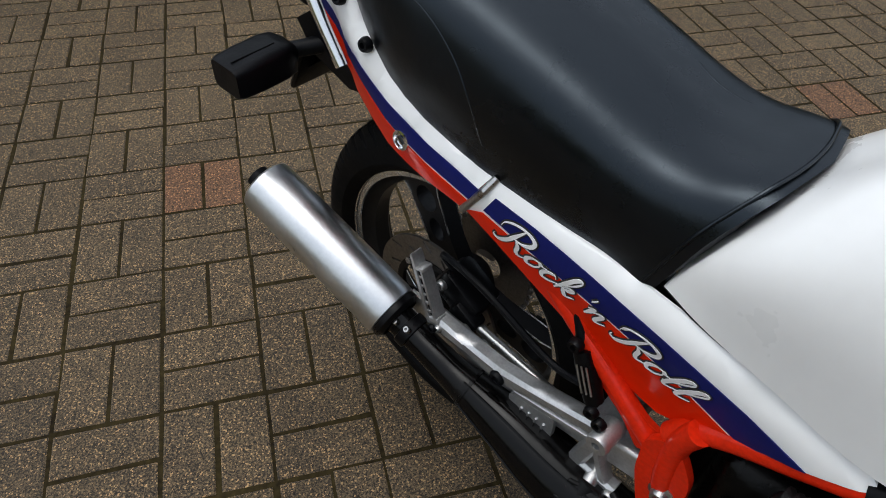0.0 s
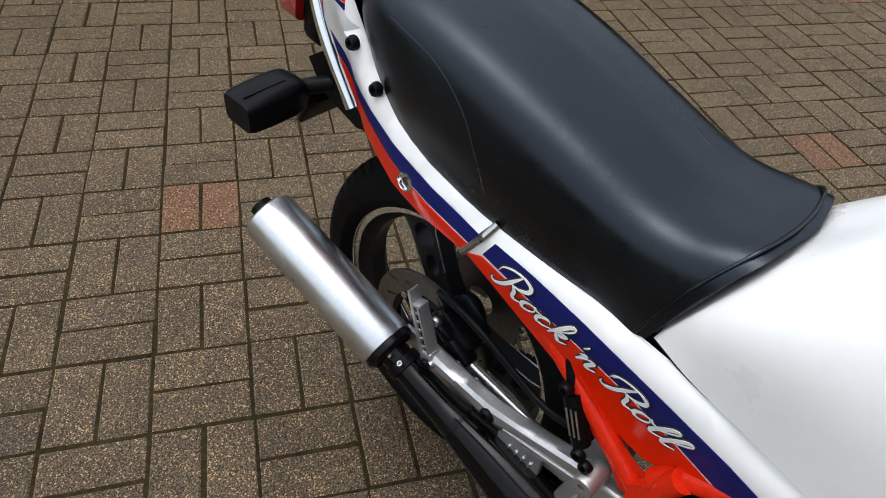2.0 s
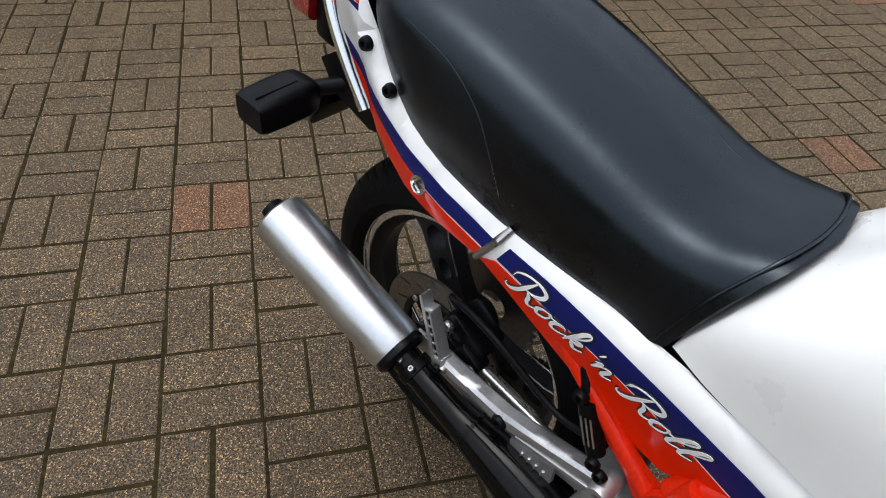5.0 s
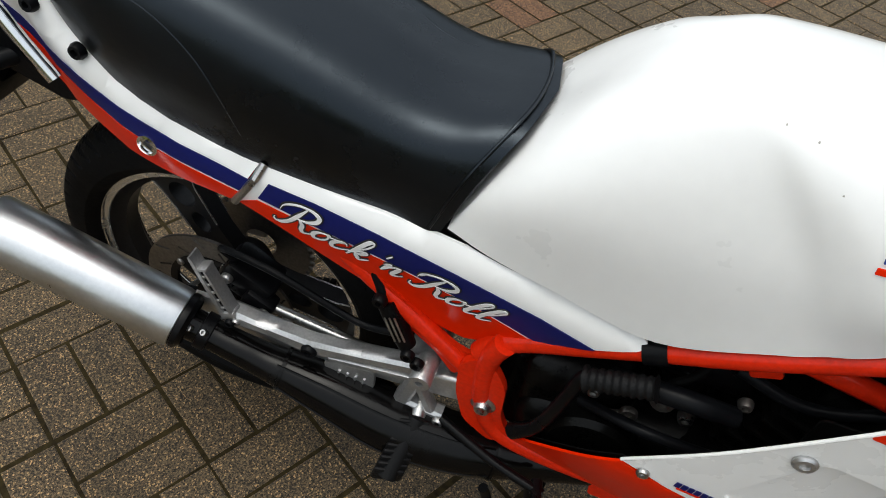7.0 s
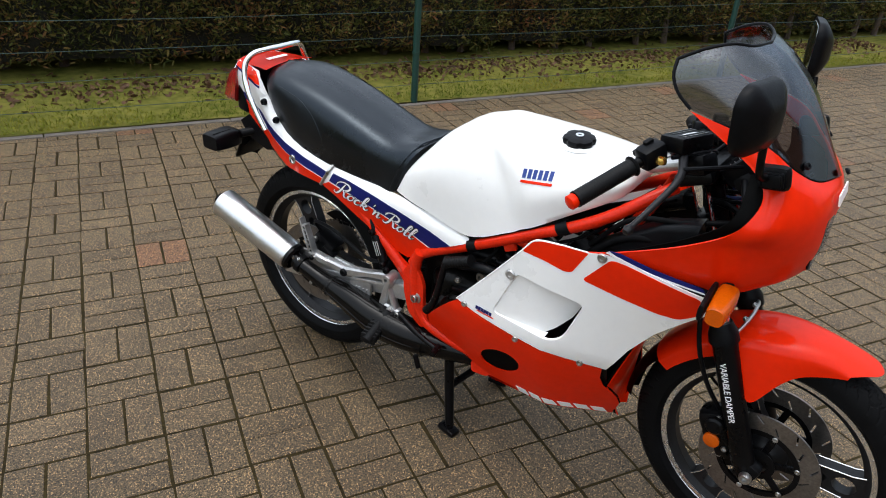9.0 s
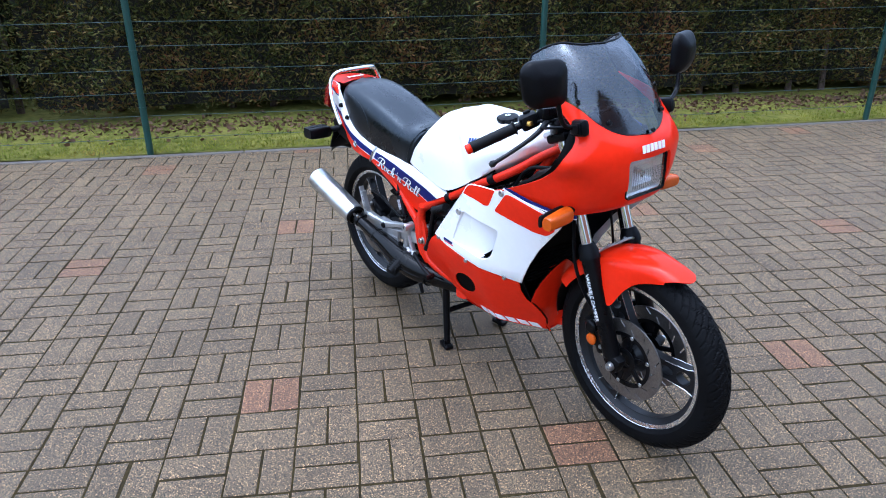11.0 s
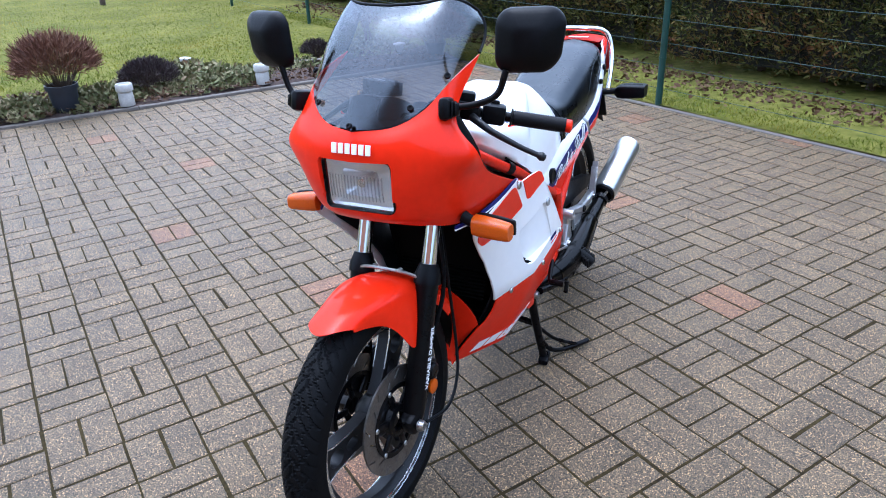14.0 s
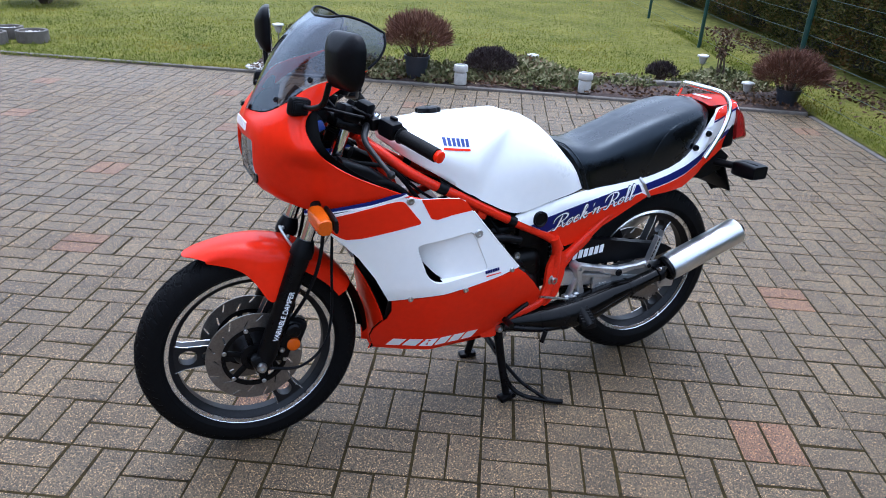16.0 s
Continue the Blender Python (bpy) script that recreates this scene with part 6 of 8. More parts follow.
# -- instruments --
dash = empty_part("instrument_cluster", "black instrument cluster behind the screen")
part("backing", box(bmesh.new(), (1.215, 0, 0.965), (0.07, 0.23, 0.05), turn(0, 35, 0), 0.02), PLASTIC, dash)
dn = V(-0.72, 0, 0.69)
for y, r in ((-0.068, 0.042), (0.010, 0.042), (0.078, 0.030)):
    bm = bmesh.new()
    lathe(bm, [(r * 0.8, -0.04), (r, -0.02), (r, 0.012), (r * 0.9, 0.014), (r * 0.88, 0.006), (0.0, 0.006)], (1.185, y, 0.992), tuple(dn), 30)
    g = part("gauge", bm, PLASTIC, dash)
    bm = bmesh.new()
    lathe(bm, [(r * 0.86, 0.0072), (0.0, 0.0072)], (1.185, y, 0.992), tuple(dn), 30)
    part("dial", bm, FILM_BLACK, g)
    u = dn.orthogonal().normalized()
    w = dn.cross(u)
    bm = bmesh.new()
    for k in range(13):
        an = radians(-130 + 260 * k / 12)
        c = V(1.185, y, 0.992) + dn * 0.0085 + (u * math.cos(an) + w * math.sin(an)) * r * 0.7
        box(bm, c, (0.0012, 0.0012, r * 0.16), (dn.cross(u * math.cos(an) + w * math.sin(an))).to_track_quat("X", "Z").to_matrix().to_4x4())
    part("dial_ticks", bm, FILM_WHITE, g)
bm = bars(([(1.20, 0.10, 0.98), (1.22, 0.15, 0.96), (1.24, 0.17, 0.90)], 0.007), ([(1.20, -0.10, 0.98), (1.22, -0.15, 0.96), (1.24, -0.17, 0.90)], 0.007), ([(1.16, 0, 0.93), (1.28, 0, 0.93), (1.31, 0, 0.90)], 0.009))
part("stay", bm, BLACK_PAINT, dash)
loom = empty_part("wiring_loom", "bundled blue and black wires behind the headlight")
for k in range(9):
    rs = random.Random(k)
    y0 = -0.12 + 0.03 * k
    pts = [(1.30, y0, 0.93 + rs.uniform(-0.03, 0.05)), (1.24, y0 * 0.7 + rs.uniform(-0.02, 0.02), 0.90 + rs.uniform(-0.04, 0.03)), (1.17, y0 * 0.4, 0.92 + rs.uniform(-0.05, 0.05)), (1.08, y0 * 0.2, 0.88)]
    part("wire", bars((pts, 0.0045, 16), n=7), BLUE if k == 7 else PLASTIC, loom)
part("connector", box(bmesh.new(), (1.205, 0.125, 0.965), (0.03, 0.022, 0.024), turn(10, 20, 0), 0.003), BLUE, loom)
part("connector", box(bmesh.new(), (1.222, 0.145, 0.935), (0.03, 0.022, 0.024), turn(-10, 20, 30), 0.003), BLACK_PAINT, loom)

# -- tank --
TANK = [
    [(0.372, 0.118, 0.706), (0.405, 0.1092, 0.775), (0.437, 0.0585, 0.827), (0.452, 0, 0.84)],
    [(0.425, 0.13, 0.697), (0.448, 0.1268, 0.795), (0.48, 0.0718, 0.869), (0.497, 0, 0.888)],
    [(0.5, 0.138, 0.686), (0.512, 0.1365, 0.812), (0.532, 0.0811, 0.903), (0.545, 0, 0.924)],
    [(0.62, 0.145, 0.667), (0.6, 0.1384, 0.815), (0.58, 0.0858, 0.918), (0.59, 0, 0.933)],
    [(0.73, 0.15, 0.716), (0.69, 0.1365, 0.825), (0.618, 0.0874, 0.929), (0.625, 0, 0.939)],
    [(0.765, 0.152, 0.738), (0.735, 0.1482, 0.828), (0.662, 0.0998, 0.926), (0.665, 0, 0.942)],
    [(0.8, 0.152, 0.757), (0.775, 0.156, 0.838), (0.715, 0.103, 0.925), (0.715, 0, 0.943)],
    [(0.87, 0.142, 0.803), (0.855, 0.1482, 0.868), (0.82, 0.0952, 0.926), (0.82, 0, 0.943)],
    [(0.942, 0.114, 0.846), (0.95, 0.117, 0.89), (0.93, 0.0749, 0.924), (0.922, 0, 0.937)],
    [(0.97, 0.092, 0.864), (0.976, 0.0916, 0.895), (0.962, 0.0569, 0.919), (0.955, 0, 0.927)],
    [(0.979, 0.062, 0.873), (0.981, 0.0585, 0.892), (0.975, 0.0374, 0.905), (0.971, 0, 0.908)],
]
tank_bm = half_loft(TANK, 18, 64)
tank_tree = BVHTree.FromBMesh(tank_bm)


def wrapped(bm, origin, xdir, up, s, lift=0.0012):
    """Lays flat marks, drawn in x and y, onto the side of the tank."""
    for v in bm.verts:
        q = Vector(origin) + Vector(xdir) * v.co.x + Vector(up) * v.co.y
        hit = tank_tree.ray_cast(V(q.x, s * 0.4, q.z), V(0, -s, 0))[0]
        v.co = V(q.x, (hit.y if hit else s * 0.15) + s * (lift + v.co.z), q.z)
    return bm


tank = bpart("fuel_tank", tank_bm, WHITE, label="white fuel tank with knee recesses", angle=80)
CAPC, CAPN = V(0.830, -0.042, 0.937), V(0.02, -0.12, 1)
cap = empty_part("fuel_cap", "black lobed fuel cap with a lock")
bm = bmesh.new()
N = 60
rows = []
for r, h in ((0.030, 0.0), (0.036, 0.002), (0.038, 0.010), (0.035, 0.016), (0.026, 0.0185), (0.016, 0.0185)):
    rows.append((r, h))
u = V(1, 0, -0.03).normalized()
w = CAPN.normalized().cross(u)
rings = []
for r, h in rows:
    rings.append([CAPC + CAPN.normalized() * h + (u * math.cos(2 * math.pi * k / N) + w * math.sin(2 * math.pi * k / N)) * (r * (1 - (0.10 * max(0, math.cos(6 * 2 * math.pi * k / N)) ** 2 if 0.002 <= h < 0.018 else 0))) for k in range(N)])
loft(bm, rings)
part("cap_body", bm, PLASTIC, cap)
bm = bmesh.new()
lathe(bm, [(0.0095, 0.018), (0.0095, 0.0215), (0.0, 0.0215)], CAPC, tuple(CAPN), 22)
part("key_lock", bm, CHROME, cap)
part("key_slot", box(bmesh.new(), CAPC + CAPN.normalized() * 0.0218, (0.008, 0.0022, 0.001)), FILM_BLACK, cap)
bm = bmesh.new()
lathe(bm, [(0.046, -0.003), (0.048, 0.0), (0.040, 0.003), (0.030, 0.003)], CAPC, tuple(CAPN), 40)
part("filler_ring", bm, WHITE, cap)
for s in (-1, 1):
    # the mark leans back with the tank's shoulder
    o, xd, up = ((0.750, 0, 0.864), (1, 0, 0.16), (-0.05, 0, 1)) if s < 0 else ((0.862, 0, 0.890), (-1, 0, -0.12), (-0.05, 0, 1))
    pieces("mark_block", wrapped(word_blocks(0.074, 0.019, 0.0042, 0.0, 0.0008), o, xd, up, s), BLUE, tank)
    bar = loft(bmesh.new(), [[V(-0.002 + 0.078 * k / 12, yy, zz) for yy, zz in ((-0.0105, -0.0008), (-0.0050, -0.0008), (-0.0050, 0.0008), (-0.0105, 0.0008))] for k in range(13)])
    part("red_bar", wrapped(bar, o, xd, up, s), RED, tank)
    strip_pts = [(0.36, 0.112, 0.702), (0.42, 0.128, 0.695), (0.50, 0.136, 0.686), (0.62, 0.143, 0.671), (0.73, 0.145, 0.711), (0.80, 0.148, 0.752), (0.87, 0.138, 0.798)]
    part("edge_rubber", tube(bmesh.new(), [V(x, s * (y - 0.004), z) for x, y, z in strip_pts], 0.0035, 8, 40), RUBBER, tank, "black rubber under the tank edge")
# paint chips
for k, (x, z) in enumerate(((0.640, 0.929), (0.668, 0.926), (0.700, 0.900))):
    y = -0.118 - 0.0 * k
    part("paint_chip", box(bmesh.new(), (x, (tank_tree.ray_cast(V(x, -0.4, z), V(0, 1, 0))[0] or V(0, -0.12, 0)).y + 0.001, z), (0.0020, 0.0024, 0.0026), turn(25, 10 * k, 0), 0.0008), RIM_GREY, tank)

# -- seat --
SEAT = [
    [(0.366, 0.122, 0.702), (0.397, 0.113, 0.782), (0.428, 0.076, 0.83), (0.442, 0, 0.838)],
    [(0.345, 0.124, 0.698), (0.37, 0.117, 0.78), (0.399, 0.08, 0.828), (0.413, 0, 0.836)],
    [(0.29, 0.117, 0.686), (0.305, 0.121, 0.778), (0.322, 0.088, 0.821), (0.33, 0, 0.83)],
    [(0.2, 0.12, 0.692), (0.205, 0.127, 0.794), (0.215, 0.094, 0.852), (0.22, 0, 0.864)],
    [(0.1, 0.12, 0.704), (0.1, 0.131, 0.816), (0.1, 0.1, 0.888), (0.1, 0, 0.904)],
    [(0, 0.117, 0.727), (-0.005, 0.129, 0.843), (-0.01, 0.1, 0.914), (-0.01, 0, 0.931)],
    [(-0.06, 0.11, 0.766), (-0.07, 0.12, 0.868), (-0.08, 0.091, 0.922), (-0.08, 0, 0.938)],
    [(-0.105, 0.098, 0.82), (-0.115, 0.104, 0.88), (-0.125, 0.07, 0.918), (-0.13, 0, 0.936)],
    [(-0.135, 0.082, 0.873), (-0.145, 0.076, 0.895), (-0.15, 0.052, 0.912), (-0.155, 0, 0.923)],
]
seat_bm = half_loft(SEAT, 18, 60)
seat_tree = BVHTree.FromBMesh(seat_bm)
seat = bpart("seat", seat_bm, VINYL, label="black padded vinyl dual seat", angle=80)
for s in (-1, 1):
    weld = []
    for x, z in ((-0.105, 0.900), (-0.04, 0.896), (0.03, 0.878), (0.08, 0.846), (0.11, 0.805), (0.13, 0.755)):
        hit = seat_tree.ray_cast(V(x, s * 0.3, z), V(0, -s, 0))[0]
        weld.append(V(x, hit.y - s * 0.0002, z))
    part("seam", bars((weld, 0.0011, 30), n=6), VINYL, seat)
part("front_piping", bars(([(0.352, -0.1240, 0.702), (0.384, -0.1160, 0.784), (0.414, -0.0790, 0.8310), (0.425, -0.040, 0.8385), (0.428, 0, 0.8380), (0.425, 0.040, 0.8385), (0.414, 0.0790, 0.8310), (0.384, 0.1160, 0.784), (0.352, 0.1240, 0.702)], 0.0022, 50), n=8), VINYL, seat)

# soft creases in the vinyl
for pts in (((0.255, 0.06), (0.30, 0.05), (0.35, 0.055)),):
    run = []
    for x, y in ((p.x, p.y) for p in catmull([(a, b, 0) for a, b in pts], 9)):
        hit = seat_tree.ray_cast(V(x, y, 1.2), V(0, 0, -1))[0]
        run.append(V(x, y, hit.z - 0.0032))
    part("crease", tube(bmesh.new(), run, [0.0005] + [0.0036] * 7 + [0.0005], 10), VINYL, seat)

# -- tail and side panels --
TOPZ = [(-0.30, 0.925), (-0.24, 0.925), (-0.16, 0.915), (-0.145, 0.905), (-0.120, 0.852), (-0.085, 0.812), (-0.03, 0.768), (0.03, 0.739), (0.10, 0.722), (0.16, 0.714), (0.26, 0.704), (0.36, 0.700), (0.45, 0.690), (0.56, 0.668), (0.65, 0.650)]
def top_z(x):
    for (xa, za), (xb, zb) in zip(TOPZ, TOPZ[1:]):
        if x <= xb:
            return za + (zb - za) * max(0.0, (x - xa) / (xb - xa))
    return TOPZ[-1][1]
def tail_y(x, z):
    y = 0.137
    if x < 0.05:
        y -= (0.05 - x) ** 1.5 * 0.27
    if x > 0.3:
        y += (x - 0.3) * 0.03
    d = max(0.0, top_z(x) - z)
    y -= 0.016 * math.exp(-d / 0.009)
    y -= max(0.0, d - 0.05) * 0.18
    return y
# pen strokes of a round-hand script, x-height 0.45, capitals 1.0
GLYPHS = {
    "R": (0.86, [(0.34, 0.98), (0.29, 0.60), (0.22, 0.20), (0.08, 0.0), (-0.08, 0.05), (-0.10, 0.17)], [(-0.16, 0.58), (-0.16, 0.80), (0.06, 0.98), (0.40, 1.03), (0.68, 0.92), (0.72, 0.72), (0.56, 0.55), (0.32, 0.51)], [(0.40, 0.51), (0.54, 0.34), (0.62, 0.10), (0.74, 0.0), (0.90, 0.12)]),
    "o": (0.50, [(0.31, 0.45), (0.12, 0.38), (0.04, 0.18), (0.15, 0.01), (0.32, 0.07), (0.39, 0.27), (0.30, 0.44), (0.42, 0.38), (0.54, 0.42)]),
    "c": (0.46, [(0.36, 0.34), (0.27, 0.45), (0.11, 0.37), (0.04, 0.18), (0.13, 0.01), (0.30, 0.04), (0.48, 0.22)]),
    "k": (0.56, [(0.02, 0.15), (0.20, 0.55), (0.28, 0.90), (0.20, 1.0), (0.12, 0.85), (0.08, 0.40), (0.05, 0.0)], [(0.09, 0.20), (0.24, 0.43), (0.36, 0.42), (0.29, 0.27), (0.14, 0.23)], [(0.16, 0.23), (0.28, 0.10), (0.40, 0.0), (0.56, 0.16)]),
    "n": (0.56, [(-0.02, 0.33), (0.08, 0.45), (0.10, 0.30), (0.07, 0.0)], [(0.08, 0.14), (0.22, 0.41), (0.34, 0.43), (0.35, 0.25), (0.35, 0.06), (0.44, 0.0), (0.58, 0.16)]),
    "l": (0.34, [(0.0, 0.12), (0.15, 0.45), (0.26, 0.88), (0.20, 1.0), (0.11, 0.85), (0.07, 0.40), (0.09, 0.05), (0.20, 0.0), (0.36, 0.18)]),
    "'": (0.16, [(0.02, 0.66), (0.06, 0.88)]),
    " ": (0.17,),
}


def script(parent, p0, p1, cap, s):
    """Lays 'Rock 'n' Roll' in pen strokes on the side panel from p0 to p1: thick downwards, thin upwards, each letter a part of its own."""
    text = "Rock 'n 'Roll"
    wide = sum(GLYPHS[c][0] for c in text)
    dx = (p1 - p0).normalized()
    up = V(-dx.z, 0, dx.x) * (1 if dx.x > 0 else -1)
    sx = (p1 - p0).length / wide
    lean = 0.42
    for grow, mt, lift, name in ((0.0042, FILM_BLACK, 0.0022, "letter_edge"), (0.0, FILM_WHITE, 0.0032, "letter")):
        at = 0.0
        for c in text:
            bm = bmesh.new()
            for k, stroke in enumerate(GLYPHS[c][1:]):
                pts = catmull([(x, y, 0) for x, y in stroke], 7 * len(stroke))
                flat = [V((p.x + at) * sx + lean * p.y * cap - 0.1 * cap, p.y * cap, 0) for p in pts]
                rows = []
                for i, p in enumerate(flat):
                    d = (flat[min(i + 1, len(flat) - 1)] - flat[max(i - 1, 0)]).normalized()
                    end = min(1.0, 0.35 + 3 * min(i, len(flat) - 1 - i) / len(flat))
                    w = (0.0018 + 0.0038 * max(0.0, -d.y) ** 0.8 + 0.0008 * abs(d.x)) * end + grow
                    n = V(-d.y, d.x, 0)
                    row = []
                    for side, deep in ((-1, 0), (1, 0), (1, 1), (-1, 1)):
                        q = p + n * w * 0.5 * side
                        g = p0 + dx * q.x + up * q.y
                        row.append(V(g.x, s * (tail_y(g.x, g.z) + lift + 0.0002 * k - 0.0008 * deep), g.z))
                    rows.append(row)
                loft(bm, rows)
            if bm.verts:
                part(name, bm, mt, parent, smooth=False)
            else:
                bm.free()
            at += GLYPHS[c][0]


UP = [(-0.26, 0.925), (-0.20, 0.921), (-0.16, 0.915), (-0.145, 0.900), (-0.120, 0.852), (-0.085, 0.812), (-0.03, 0.768), (0.03, 0.739), (0.10, 0.722), (0.145, 0.716)]
LOW_REAR = [(0.110, 0.655), (0.06, 0.658), (0.0, 0.661), (-0.04, 0.664), (-0.075, 0.680), (-0.128, 0.703), (-0.20, 0.745), (-0.265, 0.790), (-0.292, 0.812), (-0.290, 0.85), (-0.275, 0.90)]
FRONT = [(0.152, 0.714), (0.26, 0.704), (0.36, 0.699), (0.45, 0.689), (0.56, 0.667), (0.612, 0.655), (0.622, 0.648), (0.610, 0.640), (0.52, 0.594), (0.47, 0.560), (0.435, 0.528), (0.415, 0.518), (0.39, 0.522), (0.36, 0.533), (0.30, 0.556), (0.22, 0.600), (0.16, 0.634), (0.118, 0.655)]
for s in (-1, 1):
    e = empty_part("tail_panel", "white, navy and red tail panel")
    part("panel", panel(UP + LOW_REAR, tail_y, 0.004, s, 0.02), WHITE, e)
    # lower red field
    red_low = [(0.126, 0.672), (0.110, 0.655), (0.06, 0.658), (0.0, 0.661), (-0.04, 0.664), (-0.075, 0.680), (-0.128, 0.703), (-0.20, 0.745), (-0.265, 0.790), (-0.292, 0.812), (-0.24, 0.8185), (-0.18, 0.785), (-0.118, 0.750), (-0.075, 0.729), (-0.029, 0.710), (0.05, 0.689)]
    part("red_field", panel(red_low, tail_y, 0.0012, s, 0.02, lift=0.0012), RED, e)
    blue = [(0.142, 0.697), (0.129, 0.676), (0.05, 0.693), (-0.029, 0.714), (-0.075, 0.733), (-0.118, 0.754), (-0.18, 0.789), (-0.243, 0.823), (-0.236, 0.839), (-0.18, 0.812), (-0.115, 0.781), (-0.07, 0.760), (-0.027, 0.741), (0.05, 0.718)]
    part("navy_stripe", panel(blue, tail_y, 0.0012, s, 0.02, lift=0.0014), NAVY, e)
    cowl = [(-0.26, 0.924), (-0.20, 0.920), (-0.163, 0.913), (-0.149, 0.900), (-0.140, 0.880), (-0.16, 0.884), (-0.20, 0.897), (-0.235, 0.908), (-0.262, 0.913)]
    part("red_field", panel(cowl, tail_y, 0.0012, s, 0.02, lift=0.0012), RED, e)
    line = [(-0.140, 0.879), (-0.16, 0.883), (-0.20, 0.896), (-0.235, 0.907), (-0.262, 0.912), (-0.262, 0.906), (-0.235, 0.901), (-0.20, 0.890), (-0.16, 0.877), (-0.139, 0.872)]
    part("navy_line", panel(line, tail_y, 0.0012, s, 0.02, lift=0.0014), NAVY, e)
    f = empty_part("side_panel", "white, navy and red side panel with script lettering")
    part("panel", panel(FRONT, tail_y, 0.004, s, 0.02), WHITE, f)
    red_f = [(0.131, 0.663), (0.118, 0.655), (0.16, 0.634), (0.22, 0.600), (0.30, 0.556), (0.36, 0.533), (0.39, 0.522), (0.415, 0.518), (0.435, 0.528), (0.470, 0.560), (0.500, 0.580), (0.440, 0.601), (0.376, 0.618), (0.260, 0.645), (0.145, 0.670)]
    part("red_field", panel(red_f, tail_y, 0.0012, s, 0.02, lift=0.0012), RED, f)
    blue_f = [(0.147, 0.675), (0.260, 0.650), (0.376, 0.623), (0.440, 0.606), (0.505, 0.584), (0.53, 0.600), (0.568, 0.619), (0.50, 0.639), (0.40, 0.660), (0.295, 0.680), (0.22, 0.693), (0.161, 0.700)]
    part("navy_stripe", panel(blue_f, tail_y, 0.0012, s, 0.02, lift=0.0014), NAVY, f)
    # script lettering with a dark edge
    if s < 0:
        p0, p1 = V(0.172, 0, 0.646), V(0.444, 0, 0.586)
    else:
        p0, p1 = V(0.474, 0, 0.588), V(0.176, 0, 0.656)
    script(f, p0, p1, 0.0455, s)
    # seam bracket between the two panels
    bm = bmesh.new()
    tube(bm, [V(0.151, s * (tail_y(0.15, 0.712) - 0.004), 0.7165), V(0.146, s * (tail_y(0.146, 0.70) + 0.002), 0.704), V(0.113, s * (tail_y(0.113, 0.66) + 0.001), 0.654)], 0.0052, 8)
    part("seam_clip", bm, STEEL, f)
    if s < 0:
        bm = bmesh.new()
        lathe(bm, [(0.0135, -0.002), (0.0135, 0.003), (0.010, 0.004), (0.009, 0.001), (0.0, 0.001)], (0.005, s * (tail_y(0.005, 0.700) + 0.001), 0.700), (0, s, 0.1), 26)
        lk = part("seat_lock", bm, CHROME, e, "round seat lock")
        part("keyhole", box(bmesh.new(), (0.005, s * (tail_y(0.005, 0.700) + 0.0026), 0.700), (0.012, 0.002, 0.003), turn(0, 40, 0)), FILM_BLACK, lk)
    else:
        bm = bmesh.new()
        lathe(bm, [(0.024, -0.006), (0.025, 0.004), (0.0215, 0.006), (0.0185, 0.0022), (0.0, 0.0015)], (0.535, s * (tail_y(0.533, 0.636) + 0.001), 0.636), (0, s, 0), 30)
        part("air_inlet", bm, PLASTIC, f, "round black inlet")
# cowl top between the tail panels
bm = bmesh.new()
rows = []
for k in range(12):
    x = -0.125 - 0.145 * k / 11
    zt = 0.925 - 0.002 * k / 11
    hw = tail_y(x, 0.915) - 0.006
    rows.append([V(x, hw * u, zt + 0.010 * (1 - u * u)) for u in [j / 8 - 1 for j in range(17)]])
loft(bm, rows, False, False, ring=False)
bmesh.ops.solidify(bm, geom=bm.faces[:], thickness=0.004)
cowl_top = bpart("tail_cowl", bm, RED, label="orange-red tail top")
pieces("cowl_mark_block", place_bm(word_blocks(0.075, 0.016, 0.003, 0, 0.0008), basis((-0.172, 0.0375, 0.9355), (0, -1, 0), (-1, 0, 0))), FILM_WHITE, cowl_top)
# tail light
tl = empty_part("tail_light", "dark red tail light")
def tl_ring(x, hy, z0, z1, slant):
    zc, hz = (z0 + z1) / 2, (z1 - z0) / 2
    return [V(x + slant * q / hz, p, zc + q) for p, q in rounded_rect(hy, hz, 0.014, 5)]
bm = bmesh.new()
loft(bm, [tl_ring(-0.262, 0.098, 0.798, 0.915, 0.012), tl_ring(-0.300, 0.092, 0.795, 0.897, 0.018), tl_ring(-0.322, 0.082, 0.797, 0.882, 0.018), tl_ring(-0.328, 0.07, 0.803, 0.874, 0.017)])
part("lens", bm, RED_LENS, tl)
part("housing", box(bmesh.new(), (-0.245, 0, 0.835), (0.05, 0.175, 0.13), turn(0, 8, 0), 0.012), PLASTIC, tl)
# grab rail
rail = [(-0.094, 0.142, 0.764), (-0.128, 0.140, 0.810), (-0.160, 0.135, 0.857), (-0.182, 0.126, 0.899), (-0.188, 0.114, 0.936), (-0.178, 0.093, 0.960), (-0.166, 0.060, 0.968), (-0.160, 0, 0.970)]
rail = rail + [(x, -y, z) for x, y, z in rail[-2::-1]]
gr = bpart("grab_rail", bars((rail, 0.0085, 90), n=14), CHROME, label="chrome grab rail round the tail")
for s in (-1, 1):
    for x, z in ((-0.070, 0.795), (-0.118, 0.838)):
        part("rail_bolt", bolt((x, s * (tail_y(x, z) + 0.001), z), (0, s, 0.1), 0.010, 0.010), PLASTIC, gr)
